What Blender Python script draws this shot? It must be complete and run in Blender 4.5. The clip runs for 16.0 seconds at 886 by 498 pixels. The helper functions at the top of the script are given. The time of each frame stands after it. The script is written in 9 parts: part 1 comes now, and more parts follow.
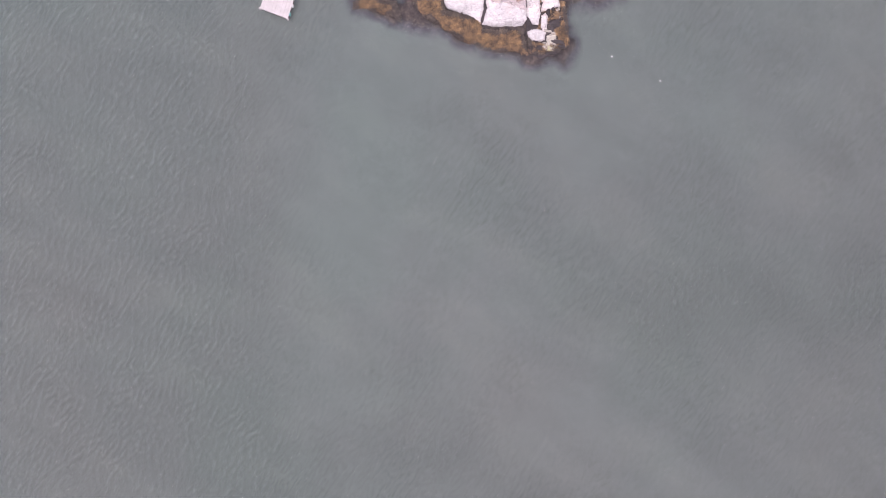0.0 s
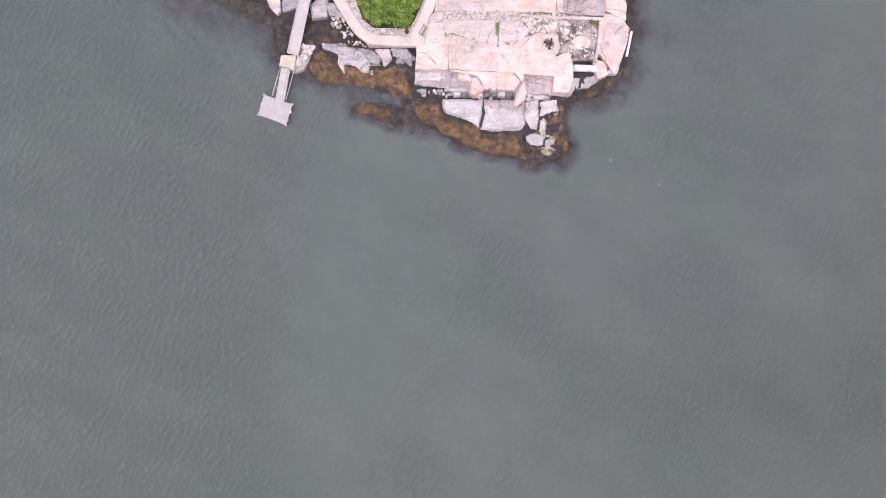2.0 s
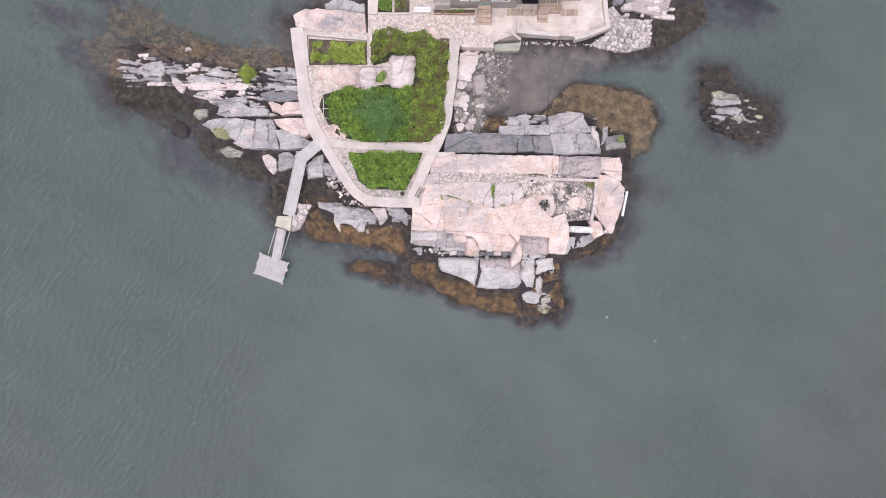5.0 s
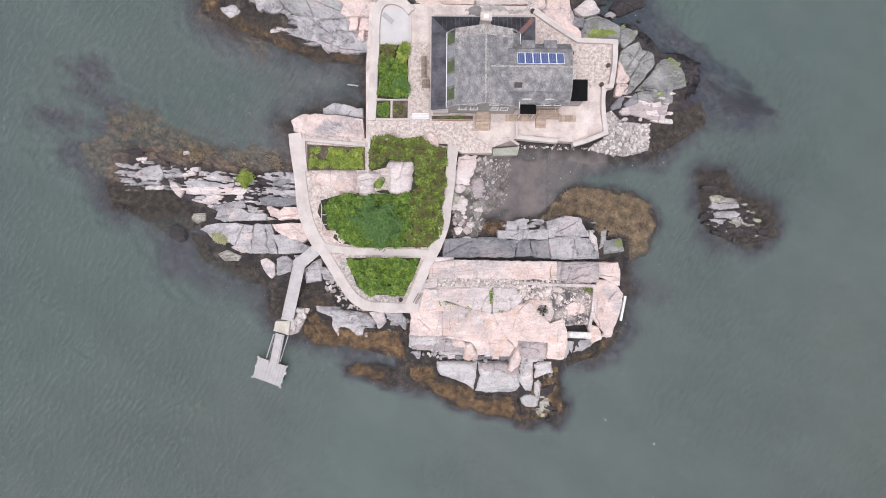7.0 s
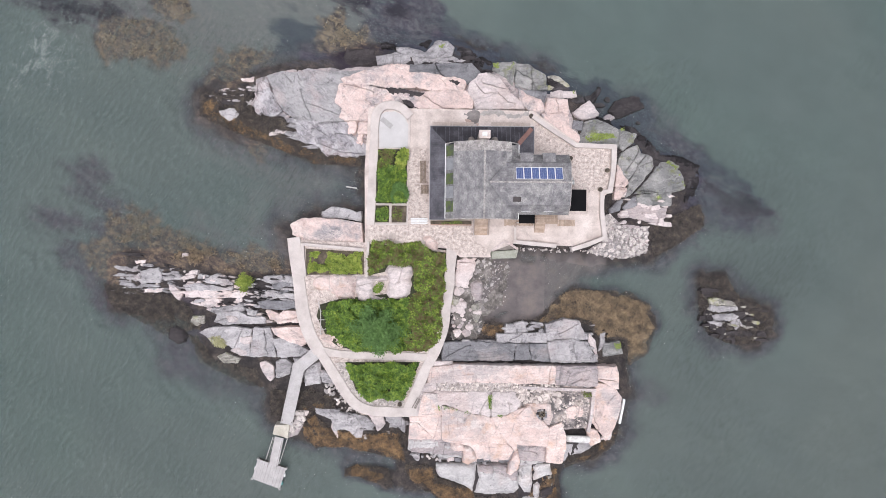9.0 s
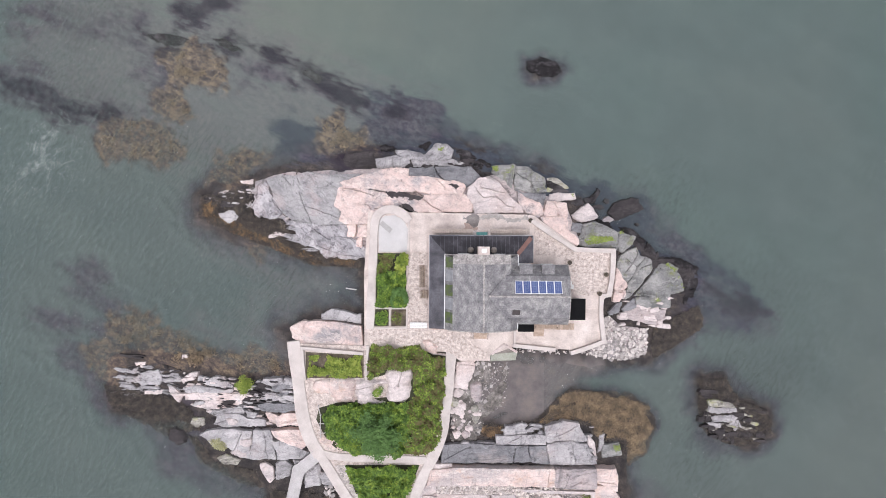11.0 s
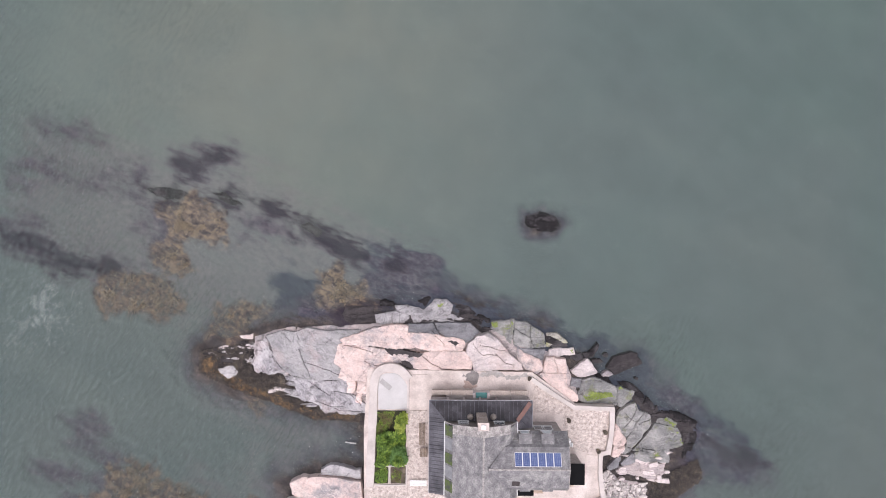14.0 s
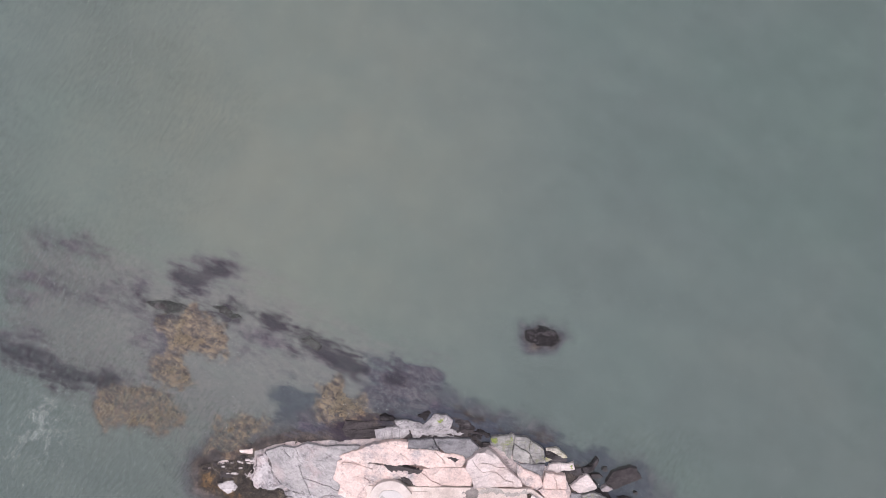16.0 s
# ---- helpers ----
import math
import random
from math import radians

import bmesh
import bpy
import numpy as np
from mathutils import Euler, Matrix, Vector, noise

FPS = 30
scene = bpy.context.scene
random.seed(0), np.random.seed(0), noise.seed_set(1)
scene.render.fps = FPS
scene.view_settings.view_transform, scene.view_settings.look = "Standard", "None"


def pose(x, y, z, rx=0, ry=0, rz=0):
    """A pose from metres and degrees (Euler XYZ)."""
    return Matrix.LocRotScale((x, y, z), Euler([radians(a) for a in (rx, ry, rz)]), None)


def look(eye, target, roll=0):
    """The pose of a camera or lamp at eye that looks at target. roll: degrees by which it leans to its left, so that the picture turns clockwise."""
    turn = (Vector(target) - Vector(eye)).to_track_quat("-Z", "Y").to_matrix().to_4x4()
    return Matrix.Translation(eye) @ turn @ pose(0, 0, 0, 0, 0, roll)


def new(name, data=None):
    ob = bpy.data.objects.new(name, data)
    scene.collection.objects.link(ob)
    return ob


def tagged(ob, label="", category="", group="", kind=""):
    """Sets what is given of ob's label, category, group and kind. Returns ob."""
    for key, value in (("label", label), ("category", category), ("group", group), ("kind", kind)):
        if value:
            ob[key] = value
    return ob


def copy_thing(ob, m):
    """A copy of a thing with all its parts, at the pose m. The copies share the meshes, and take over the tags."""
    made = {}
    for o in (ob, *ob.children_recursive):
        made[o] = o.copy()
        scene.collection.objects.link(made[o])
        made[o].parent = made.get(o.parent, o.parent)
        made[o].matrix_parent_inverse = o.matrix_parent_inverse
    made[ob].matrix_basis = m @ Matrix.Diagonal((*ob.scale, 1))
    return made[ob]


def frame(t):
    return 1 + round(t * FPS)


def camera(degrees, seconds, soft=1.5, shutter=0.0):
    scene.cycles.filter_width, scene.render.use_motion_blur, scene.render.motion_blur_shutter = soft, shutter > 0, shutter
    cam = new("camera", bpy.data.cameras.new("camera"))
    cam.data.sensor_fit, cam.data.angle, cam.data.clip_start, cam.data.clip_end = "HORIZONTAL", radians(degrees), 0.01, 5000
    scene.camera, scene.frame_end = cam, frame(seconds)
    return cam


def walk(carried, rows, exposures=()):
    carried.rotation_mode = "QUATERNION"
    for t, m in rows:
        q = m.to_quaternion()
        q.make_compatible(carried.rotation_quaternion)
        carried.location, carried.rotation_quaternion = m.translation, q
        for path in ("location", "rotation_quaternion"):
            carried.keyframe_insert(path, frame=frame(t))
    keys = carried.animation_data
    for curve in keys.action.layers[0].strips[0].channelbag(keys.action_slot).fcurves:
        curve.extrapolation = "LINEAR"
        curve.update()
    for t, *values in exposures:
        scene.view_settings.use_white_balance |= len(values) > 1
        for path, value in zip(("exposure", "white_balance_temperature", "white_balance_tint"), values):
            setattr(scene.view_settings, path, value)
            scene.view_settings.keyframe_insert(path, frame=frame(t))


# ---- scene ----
from mathutils import geometry

cam = camera(72.0, 16.0, soft=0.9)
PATH = [
    (0, (-0.285, -65.477, 86.51), (-0.868, -0.000, 1.007)),
    (0.5, (-0.231, -61.582, 86.44), (-1.028, -0.073, 0.920)),
    (1, (-0.178, -57.806, 86.38), (-1.061, 0.163, 0.849)),
    (1.5, (-0.126, -54.116, 86.31), (-1.041, 0.101, 0.789)),
    (2, (-0.076, -50.485, 86.25), (-1.008, 0.206, 0.741)),
    (2.5, (-0.028, -46.892, 86.19), (-0.941, 0.171, 0.701)),
    (3, (0.019, -43.319, 86.13), (-0.867, 0.158, 0.669)),
    (3.5, (0.062, -39.753, 86.08), (-0.818, 0.219, 0.643)),
    (4, (0.104, -36.183, 86.02), (-0.696, 0.189, 0.622)),
    (6.5, (0.258, -18.138, 85.79), (-0.509, 0.181, 0.551)),
    (7, (0.277, -14.491, 85.76), (-0.563, 0.187, 0.538)),
    (7.5, (0.290, -10.840, 85.72), (-0.606, 0.181, 0.525)),
    (8, (0.299, -7.187, 85.69), (-0.654, 0.192, 0.511)),
    (8.5, (0.302, -3.540, 85.66), (-0.701, 0.187, 0.496)),
    (9, (0.300, 0.098, 85.63), (-0.748, 0.186, 0.480)),
    (11.5, (0.191, 18.053, 85.52), (-0.872, 0.126, 0.398)),
    (12, (0.148, 21.602, 85.50), (-0.855, 0.073, 0.385)),
    (12.5, (0.098, 25.150, 85.49), (-0.837, 0.057, 0.375)),
    (13, (0.039, 28.708, 85.48), (-0.802, 0.038, 0.369)),
    (13.5, (-0.028, 32.291, 85.47), (-0.784, 0.006, 0.368)),
    (14, (-0.104, 35.919, 85.46), (-0.739, -0.020, 0.375)),
    (14.5, (-0.189, 39.616, 85.46), (-0.731, -0.077, 0.389)),
    (15, (-0.283, 43.412, 85.46), (-0.628, -0.112, 0.413)),
    (15.5, (-0.387, 47.340, 85.46), (-0.504, -0.169, 0.449)),
    (16, (-0.500, 51.441, 85.46), (-0.376, -0.205, 0.498)),
]
EXPOSURES = [(0, 0.88, 6480, 31), (1, 0.82, 6460, 29), (2, 0.63, 6430, 27), (4, 0.45, 6330, 20), (9, 0.45, 6260, 13), (13, 0.46, 6310, 16), (16, 0.58, 6480, 20)]
walk(cam, [(t, pose(*eye, *turn)) for t, eye, turn in PATH], EXPOSURES)

# ---- light: a bright overcast day ----
world = bpy.data.worlds.new("overcast_sky")
scene.world = world
world.use_nodes = True
wn, wl = world.node_tree.nodes, world.node_tree.links
sky = wn.new("ShaderNodeTexSky")
sky.sky_type, sky.sun_disc = "NISHITA", False
SUN_UP, SUN_ROUND = radians(77), radians(194)
sky.sun_elevation, sky.sun_rotation = SUN_UP, SUN_ROUND
sky.air_density, sky.dust_density = 1.0, 4.0
grey = wn.new("ShaderNodeHueSaturation")
grey.inputs["Saturation"].default_value = 0.25
wl.new(sky.outputs[0], grey.inputs["Color"])
wl.new(grey.outputs[0], wn["Background"].inputs[0])
wn["Background"].inputs[1].default_value = 0.135
sun = new("sun", bpy.data.lights.new("sun", "SUN"))
sun.data.energy, sun.data.angle, sun.data.color = 0.9, radians(50), (1.0, 0.97, 0.93)
sun.matrix_world = look((0, 0, 60), (-60 * math.sin(SUN_ROUND) / math.tan(SUN_UP), -60 * math.cos(SUN_ROUND) / math.tan(SUN_UP), 0))


# ---- materials ----
def material(name, rough=0.8, metal=0.0):
    m = bpy.data.materials.new(name)
    m.use_nodes = True
    b = m.node_tree.nodes["Principled BSDF"]
    b.inputs["Roughness"].default_value, b.inputs["Metallic"].default_value = rough, metal
    return m, m.node_tree.nodes, m.node_tree.links, b


def node(m, kind, **values):
    n = m.node_tree.nodes.new(kind)
    for key, value in values.items():
        n.inputs[key].default_value = value
    return n


def turned(m, vec, stretch, turn):
    """Those places seen along a direction, in degrees from x, and then stretched."""
    mp = node(m, "ShaderNodeMapping", Rotation=(0, 0, radians(-turn)))
    m.node_tree.links.new(vec, mp.inputs["Vector"])
    sc = node(m, "ShaderNodeMapping", Scale=stretch)
    m.node_tree.links.new(mp.outputs[0], sc.inputs["Vector"])
    return sc.outputs[0]


def place_of(m, stretch=(1, 1, 1), turn=0.0):
    return turned(m, node(m, "ShaderNodeNewGeometry").outputs["Position"], stretch, turn)


def noise_of(m, vec, scale, detail=5.0, rough=0.55):
    n = node(m, "ShaderNodeTexNoise", Scale=scale, Detail=detail, Roughness=rough)
    m.node_tree.links.new(vec, n.inputs["Vector"])
    return n.outputs["Fac"]


def ramp_of(m, fac, stops):
    r = m.node_tree.nodes.new("ShaderNodeValToRGB")
    e = r.color_ramp.elements
    while len(e) < len(stops):
        e.new(0.5)
    for el, (at, col) in zip(e, stops):
        el.position, el.color = at, (*col, 1)
    m.node_tree.links.new(fac, r.inputs[0])
    return r.outputs[0]


def mix_of(m, a, b, fac, how="MIX"):
    n = m.node_tree.nodes.new("ShaderNodeMix")
    n.data_type, n.blend_type = "RGBA", how
    for socket, value in ((n.inputs[0], fac), (n.inputs[6], a), (n.inputs[7], b)):
        if isinstance(value, (int, float)):
            socket.default_value = value
        elif isinstance(value, tuple):
            socket.default_value = (*value, 1)
        else:
            m.node_tree.links.new(value, socket)
    return n.outputs[2]


def bump_of(m, b, height, strength, distance):
    n = node(m, "ShaderNodeBump", Strength=strength, Distance=distance)
    m.node_tree.links.new(height, n.inputs["Height"])
    m.node_tree.links.new(n.outputs[0], b.inputs["Normal"])


def plain(name, stops, scale=1.5, fine=14.0, rough=0.85, metal=0.0, bump=0.35, depth=0.03, stretch=(1, 1, 1), turn=0.0, grain=0.25, by_piece=0.0):
    """Mottled colour at two scales with a fine relief."""
    m, n, l, b = material(name, rough, metal)
    vec = place_of(m, stretch, turn)
    col = ramp_of(m, noise_of(m, vec, scale, 6), stops)
    small = noise_of(m, vec, fine, 4, 0.7)
    speck = ramp_of(m, small, [(0.3, (1 - grain,) * 3), (0.7, (1 + 0.3 * grain,) * 3)])
    col = mix_of(m, col, speck, 1.0, "MULTIPLY")
    if by_piece:
        info = node(m, "ShaderNodeObjectInfo")
        tone = ramp_of(m, info.outputs["Random"], [(0.0, (1 - by_piece,) * 3), (1.0, (1.0,) * 3)])
        col = mix_of(m, col, tone, 1.0, "MULTIPLY")
    l.new(col, b.inputs["Base Color"])
    bump_of(m, b, small, bump, depth)
    return m


def granite(name, light, mid, dark, stain, stained=0.5, weed=None, weed_at=0.6, turn=6.0, white=0.25, crack=0.5, other=None, other_at=0.62, streaky=0.55):
    """Weathered granite: broad colour fields, bedding streaks, hairline cracks, stains, pale salt and fine grain."""
    m, n, l, b = material(name, 0.82)
    vec = place_of(m)
    warp = node(m, "ShaderNodeTexNoise", Scale=0.6, Detail=4.0)
    l.new(vec, warp.inputs["Vector"])
    bent = n.new("ShaderNodeVectorMath")
    bent.operation = "MULTIPLY_ADD"
    l.new(warp.outputs["Color"], bent.inputs[0])
    bent.inputs[1].default_value = (2.2, 2.2, 2.2)
    l.new(vec, bent.inputs[2])
    bed = turned(m, bent.outputs[0], (0.2, 1.25, 1.0), turn)
    col = ramp_of(m, noise_of(m, bent.outputs[0], 0.3, 8, 0.62), [(0.32, dark), (0.5, mid), (0.66, light)])
    if other:
        fields = ramp_of(m, noise_of(m, vec, 0.16, 7, 0.6), [(other_at - 0.04, (0, 0, 0)), (other_at + 0.05, (1, 1, 1))])
        col = mix_of(m, col, other, fields)
    streak = ramp_of(m, noise_of(m, bed, 1.3, 7, 0.68), [(0.4, (0, 0, 0)), (0.66, (1, 1, 1))])
    col = mix_of(m, col, light, mix_of(m, (0, 0, 0), streak, white))
    shade = ramp_of(m, noise_of(m, bed, 2.6, 5, 0.7), [(0.34, (0.56, 0.54, 0.55)), (0.5, (1, 1, 1))])
    col = mix_of(m, col, shade, streaky, "MULTIPLY")
    spots = ramp_of(m, noise_of(m, vec, 0.75, 10, 0.74), [(0.64 - 0.12 * stained, (0, 0, 0)), (0.7 - 0.1 * stained, (1, 1, 1))])
    col = mix_of(m, col, stain, mix_of(m, (0, 0, 0), spots, 0.7))
    crust = ramp_of(m, noise_of(m, bed, 0.9, 11, 0.8), [(0.53, (0, 0, 0)), (0.57, (1, 1, 1))])
    col = mix_of(m, col, tuple(min(0.9, 1.12 * c) for c in light), mix_of(m, (0, 0, 0), crust, 0.55))
    blotch = ramp_of(m, noise_of(m, bent.outputs[0], 0.95, 11, 0.8), [(0.58, (0, 0, 0)), (0.63, (1, 1, 1))])
    col = mix_of(m, col, tuple(0.6 * c for c in dark), mix_of(m, (0, 0, 0), blotch, 0.3 + 0.5 * stained))
    if weed:
        green = ramp_of(m, noise_of(m, vec, 0.45, 8, 0.66), [(weed_at - 0.05, (0, 0, 0)), (weed_at + 0.07, (1, 1, 1))])
        col = mix_of(m, col, weed, mix_of(m, (0, 0, 0), green, 0.85))
    # joints: long thin lines where a drawn-out noise passes its middle
    for way, long, fine in ((turn, 0.035, 0.5), (turn + 74, 0.05, 0.36)):
        drawn = noise_of(m, place_of(m, (long, fine, 0.3), way), 1.0, 1.6, 0.4)
        off = n.new("ShaderNodeMath")
        off.operation = "SUBTRACT"
        l.new(drawn, off.inputs[0])
        off.inputs[1].default_value = 0.5
        size = n.new("ShaderNodeMath")
        size.operation = "ABSOLUTE"
        l.new(off.outputs[0], size.inputs[0])
        line = ramp_of(m, size.outputs[0], [(0.0, (1, 1, 1)), (0.005, (0.6, 0.6, 0.6)), (0.011, (0, 0, 0))])
        gate = ramp_of(m, noise_of(m, place_of(m, (1, 1, 1), way), 0.35, 3), [(0.47, (0, 0, 0)), (0.56, (1, 1, 1))])
        line = mix_of(m, line, gate, 1.0, "MULTIPLY")
        col = mix_of(m, col, tuple(0.22 * c for c in dark), mix_of(m, (0, 0, 0), line, crack))
    info = node(m, "ShaderNodeObjectInfo")
    tone = ramp_of(m, info.outputs["Random"], [(0.0, (0.84, 0.83, 0.855)), (1.0, (1.0, 0.98, 1.0))])
    col = mix_of(m, col, tone, 1.0, "MULTIPLY")
    grain = noise_of(m, vec, 4.0, 8, 0.78)
    col = mix_of(m, col, ramp_of(m, grain, [(0.34, (0.76, 0.75, 0.75)), (0.5, (0.98, 0.98, 0.98)), (0.64, (1.09, 1.09, 1.09))]), 1.0, "MULTIPLY")
    l.new(col, b.inputs["Base Color"])
    bump_of(m, b, mix_of(m, grain, streak, 0.4), 0.8, 0.2)
    return m


def leafy(name, stops, clump=0.5, rough=0.6, apart=0.6):
    """Leaves: each its own tone, with drifts of colour across the bed."""
    m, n, l, b = material(name, rough)
    g = node(m, "ShaderNodeNewGeometry")
    each = g.outputs["Random Per Island"]
    drift = n.new("ShaderNodeMath")
    drift.operation = "MULTIPLY_ADD"
    l.new(noise_of(m, place_of(m), clump, 5, 0.6), drift.inputs[0])
    drift.inputs[1].default_value, drift.inputs[2].default_value = 1.7, -0.35
    drift = drift.outputs[0]
    add = n.new("ShaderNodeMath")
    add.operation = "MULTIPLY_ADD"
    l.new(each, add.inputs[0])
    add.inputs[1].default_value = apart
    l.new(drift, add.inputs[2])
    sub = n.new("ShaderNodeMath")
    sub.operation = "SUBTRACT"
    l.new(add.outputs[0], sub.inputs[0])
    sub.inputs[1].default_value = apart / 2
    l.new(ramp_of(m, sub.outputs[0], stops), b.inputs["Base Color"])
    return m


PINK = granite("pink_granite", (0.87, 0.735, 0.67), (0.8, 0.63, 0.56), (0.56, 0.445, 0.405), (0.36, 0.29, 0.27), 0.35, white=0.35, crack=0.4, other=(0.54, 0.48, 0.46), other_at=0.56, streaky=0.14, weed=(0.71, 0.505, 0.39), weed_at=0.585)
PALE = granite("pale_granite", (0.79, 0.71, 0.675), (0.67, 0.59, 0.557), (0.46, 0.415, 0.405), (0.22, 0.195, 0.19), 0.3, white=0.5, crack=0.3, streaky=0.25, other=(0.66, 0.545, 0.5), other_at=0.58)
GREY = granite("grey_granite", (0.55, 0.53, 0.525), (0.35, 0.336, 0.336), (0.155, 0.152, 0.152), (0.065, 0.058, 0.057), 0.6, white=0.5, crack=0.4, other=(0.43, 0.375, 0.355), other_at=0.61, streaky=0.6)
SLATE = granite("blue_grey_granite", (0.31, 0.308, 0.313), (0.225, 0.224, 0.232), (0.15, 0.15, 0.158), (0.07, 0.067, 0.07), 0.5, white=0.4, crack=0.35, other=(0.37, 0.33, 0.315), other_at=0.63)
SMOOTH = granite("smooth_grey_granite", (0.68, 0.66, 0.635), (0.52, 0.505, 0.49), (0.29, 0.285, 0.288), (0.16, 0.15, 0.148), 0.3, white=0.45, crack=0.3, streaky=0.14, other=(0.56, 0.49, 0.455), other_at=0.6)
HEAD_GREY = granite("head_granite", (0.5, 0.48, 0.475), (0.385, 0.378, 0.37), (0.25, 0.247, 0.25), (0.12, 0.11, 0.115), 0.5, white=0.4, crack=0.25, turn=-35.0, streaky=0.5, other=(0.5, 0.435, 0.42), other_at=0.56)
STRATA = granite("streaked_granite", (0.64, 0.615, 0.615), (0.4, 0.385, 0.39), (0.14, 0.133, 0.148), (0.065, 0.055, 0.062), 0.75, white=0.6, crack=0.3, turn=-48.0, streaky=0.55, other=(0.45, 0.385, 0.375), other_at=0.58)
BLUSH = granite("blush_granite", (0.85, 0.705, 0.64), (0.775, 0.605, 0.54), (0.52, 0.43, 0.4), (0.2, 0.165, 0.16), 0.35, white=0.5, crack=0.25, streaky=0.3, turn=-22.0, other=(0.36, 0.34, 0.345), other_at=0.56)
LEDGE = granite("ledge_granite", (0.6, 0.575, 0.565), (0.44, 0.422, 0.418), (0.25, 0.243, 0.247), (0.09, 0.083, 0.085), 0.55, white=0.5, crack=0.4, other=(0.52, 0.455, 0.435), other_at=0.6, streaky=0.4)
MIXED = granite("mixed_granite", (0.6, 0.51, 0.48), (0.45, 0.4, 0.39), (0.3, 0.295, 0.3), (0.12, 0.1, 0.095), 0.5, white=0.45)
ALGAE = granite("algae_granite", (0.42, 0.41, 0.385), (0.265, 0.266, 0.255), (0.14, 0.142, 0.14), (0.09, 0.085, 0.075), 0.5, weed=(0.22, 0.24, 0.1), weed_at=0.61, crack=0.35, streaky=0.5)
BLACK = granite("tidal_rock", (0.07, 0.06, 0.06), (0.045, 0.038, 0.039), (0.025, 0.021, 0.023), (0.017, 0.015, 0.016), 0.5, white=0.15)
# the light tone puts wet glints into the colour besides pale speckle
WETROCK = granite("wet_black_rock", (0.11, 0.102, 0.105), (0.03, 0.027, 0.028), (0.012, 0.011, 0.012), (0.006, 0.005, 0.006), 0.5, white=0.1, streaky=0.3)
WETROCK.node_tree.nodes["Principled BSDF"].inputs["Specular IOR Level"].default_value = 0.2
LIME = granite("lichen_rock", (0.56, 0.54, 0.45), (0.38, 0.362, 0.315), (0.17, 0.16, 0.14), (0.06, 0.052, 0.048), 0.7, weed=(0.42, 0.43, 0.17), weed_at=0.6)
CONCRETE = plain("pale_concrete", [(0.3, (0.48, 0.4, 0.367)), (0.5, (0.65, 0.56, 0.517)), (0.7, (0.75, 0.66, 0.615))], 0.6, 7.0, grain=0.24)
PATHMAT = plain("path_concrete", [(0.3, (0.49, 0.43, 0.405)), (0.5, (0.58, 0.515, 0.487)), (0.72, (0.65, 0.585, 0.555))], 0.7, 9.0, grain=0.14)
GRAVEL = plain("pink_gravel", [(0.34, (0.42, 0.345, 0.31)), (0.5, (0.62, 0.525, 0.48)), (0.66, (0.76, 0.67, 0.62))], 2.4, 7.0, grain=0.4, bump=0.6)
PALEGRAVEL = plain("pale_gravel", [(0.34, (0.31, 0.27, 0.255)), (0.5, (0.53, 0.47, 0.445)), (0.66, (0.68, 0.61, 0.58))], 2.2, 8.0, grain=0.45, bump=0.7)
SOIL = plain("garden_soil", [(0.35, (0.05, 0.04, 0.03)), (0.5, (0.11, 0.085, 0.06)), (0.7, (0.2, 0.16, 0.12))], 1.2, 12.0, grain=0.4)
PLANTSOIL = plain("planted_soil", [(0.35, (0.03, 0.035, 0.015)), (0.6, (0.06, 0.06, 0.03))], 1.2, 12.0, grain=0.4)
DOCKWOOD = plain("weathered_planks", [(0.3, (0.46, 0.43, 0.425)), (0.7, (0.58, 0.55, 0.545))], 1.0, 8.0, grain=0.2, by_piece=0.06)
WOOD = plain("warm_wood", [(0.3, (0.45, 0.33, 0.255)), (0.7, (0.66, 0.52, 0.42))], 2.0, 10.0, grain=0.3, by_piece=0.3)
BROWNWOOD = plain("brown_wood", [(0.3, (0.22, 0.165, 0.125)), (0.7, (0.42, 0.32, 0.25))], 2.0, 10.0, grain=0.3, by_piece=0.35)
GREYWOOD = plain("grey_wood", [(0.3, (0.2, 0.17, 0.15)), (0.7, (0.34, 0.3, 0.27))], 2.0, 10.0, grain=0.3, by_piece=0.2)
SHINGLE = plain("lichened_shingles", [(0.33, (0.19, 0.18, 0.19)), (0.5, (0.275, 0.263, 0.27)), (0.62, (0.36, 0.345, 0.34)), (0.72, (0.47, 0.45, 0.43))], 1.2, 7.0, grain=0.55, stretch=(1.0, 0.8, 1.0), bump=0.7, depth=0.06)
PALESHINGLE = plain("pale_lichened_shingles", [(0.32, (0.26, 0.24, 0.235)), (0.5, (0.42, 0.385, 0.37)), (0.68, (0.58, 0.54, 0.51))], 1.6, 6.0, grain=0.6, bump=0.8)
SLATEROOF = plain("dark_metal_roof", [(0.34, (0.045, 0.042, 0.052)), (0.5, (0.1, 0.095, 0.112)), (0.66, (0.15, 0.143, 0.165))], 0.6, 7.0, rough=0.5, grain=0.4)
# pale pane colour paints the sky's reflection on the glass
SKYPANE = plain("sky_pane", [(0.3, (0.58, 0.64, 0.68)), (0.7, (0.7, 0.74, 0.77))], 1.5, 6.0, rough=0.25, grain=0.08, bump=0.05)
# northern slope's darker copy: house shade painted in along with algae stain
DARKROOF = plain("shaded_stained_roof", [(0.36, (0.016, 0.014, 0.018)), (0.5, (0.034, 0.03, 0.038)), (0.66, (0.085, 0.078, 0.09))], 0.6, 7.0, rough=0.6, grain=0.4)
RUST = plain("rust_red_flashing", [(0.3, (0.17, 0.085, 0.07)), (0.7, (0.24, 0.13, 0.11))], 1.5, 8.0, rough=0.6)
TAR = plain("black_roofing", [(0.3, (0.006, 0.006, 0.007)), (0.7, (0.011, 0.011, 0.012))], 1.0, 12.0, rough=0.95)
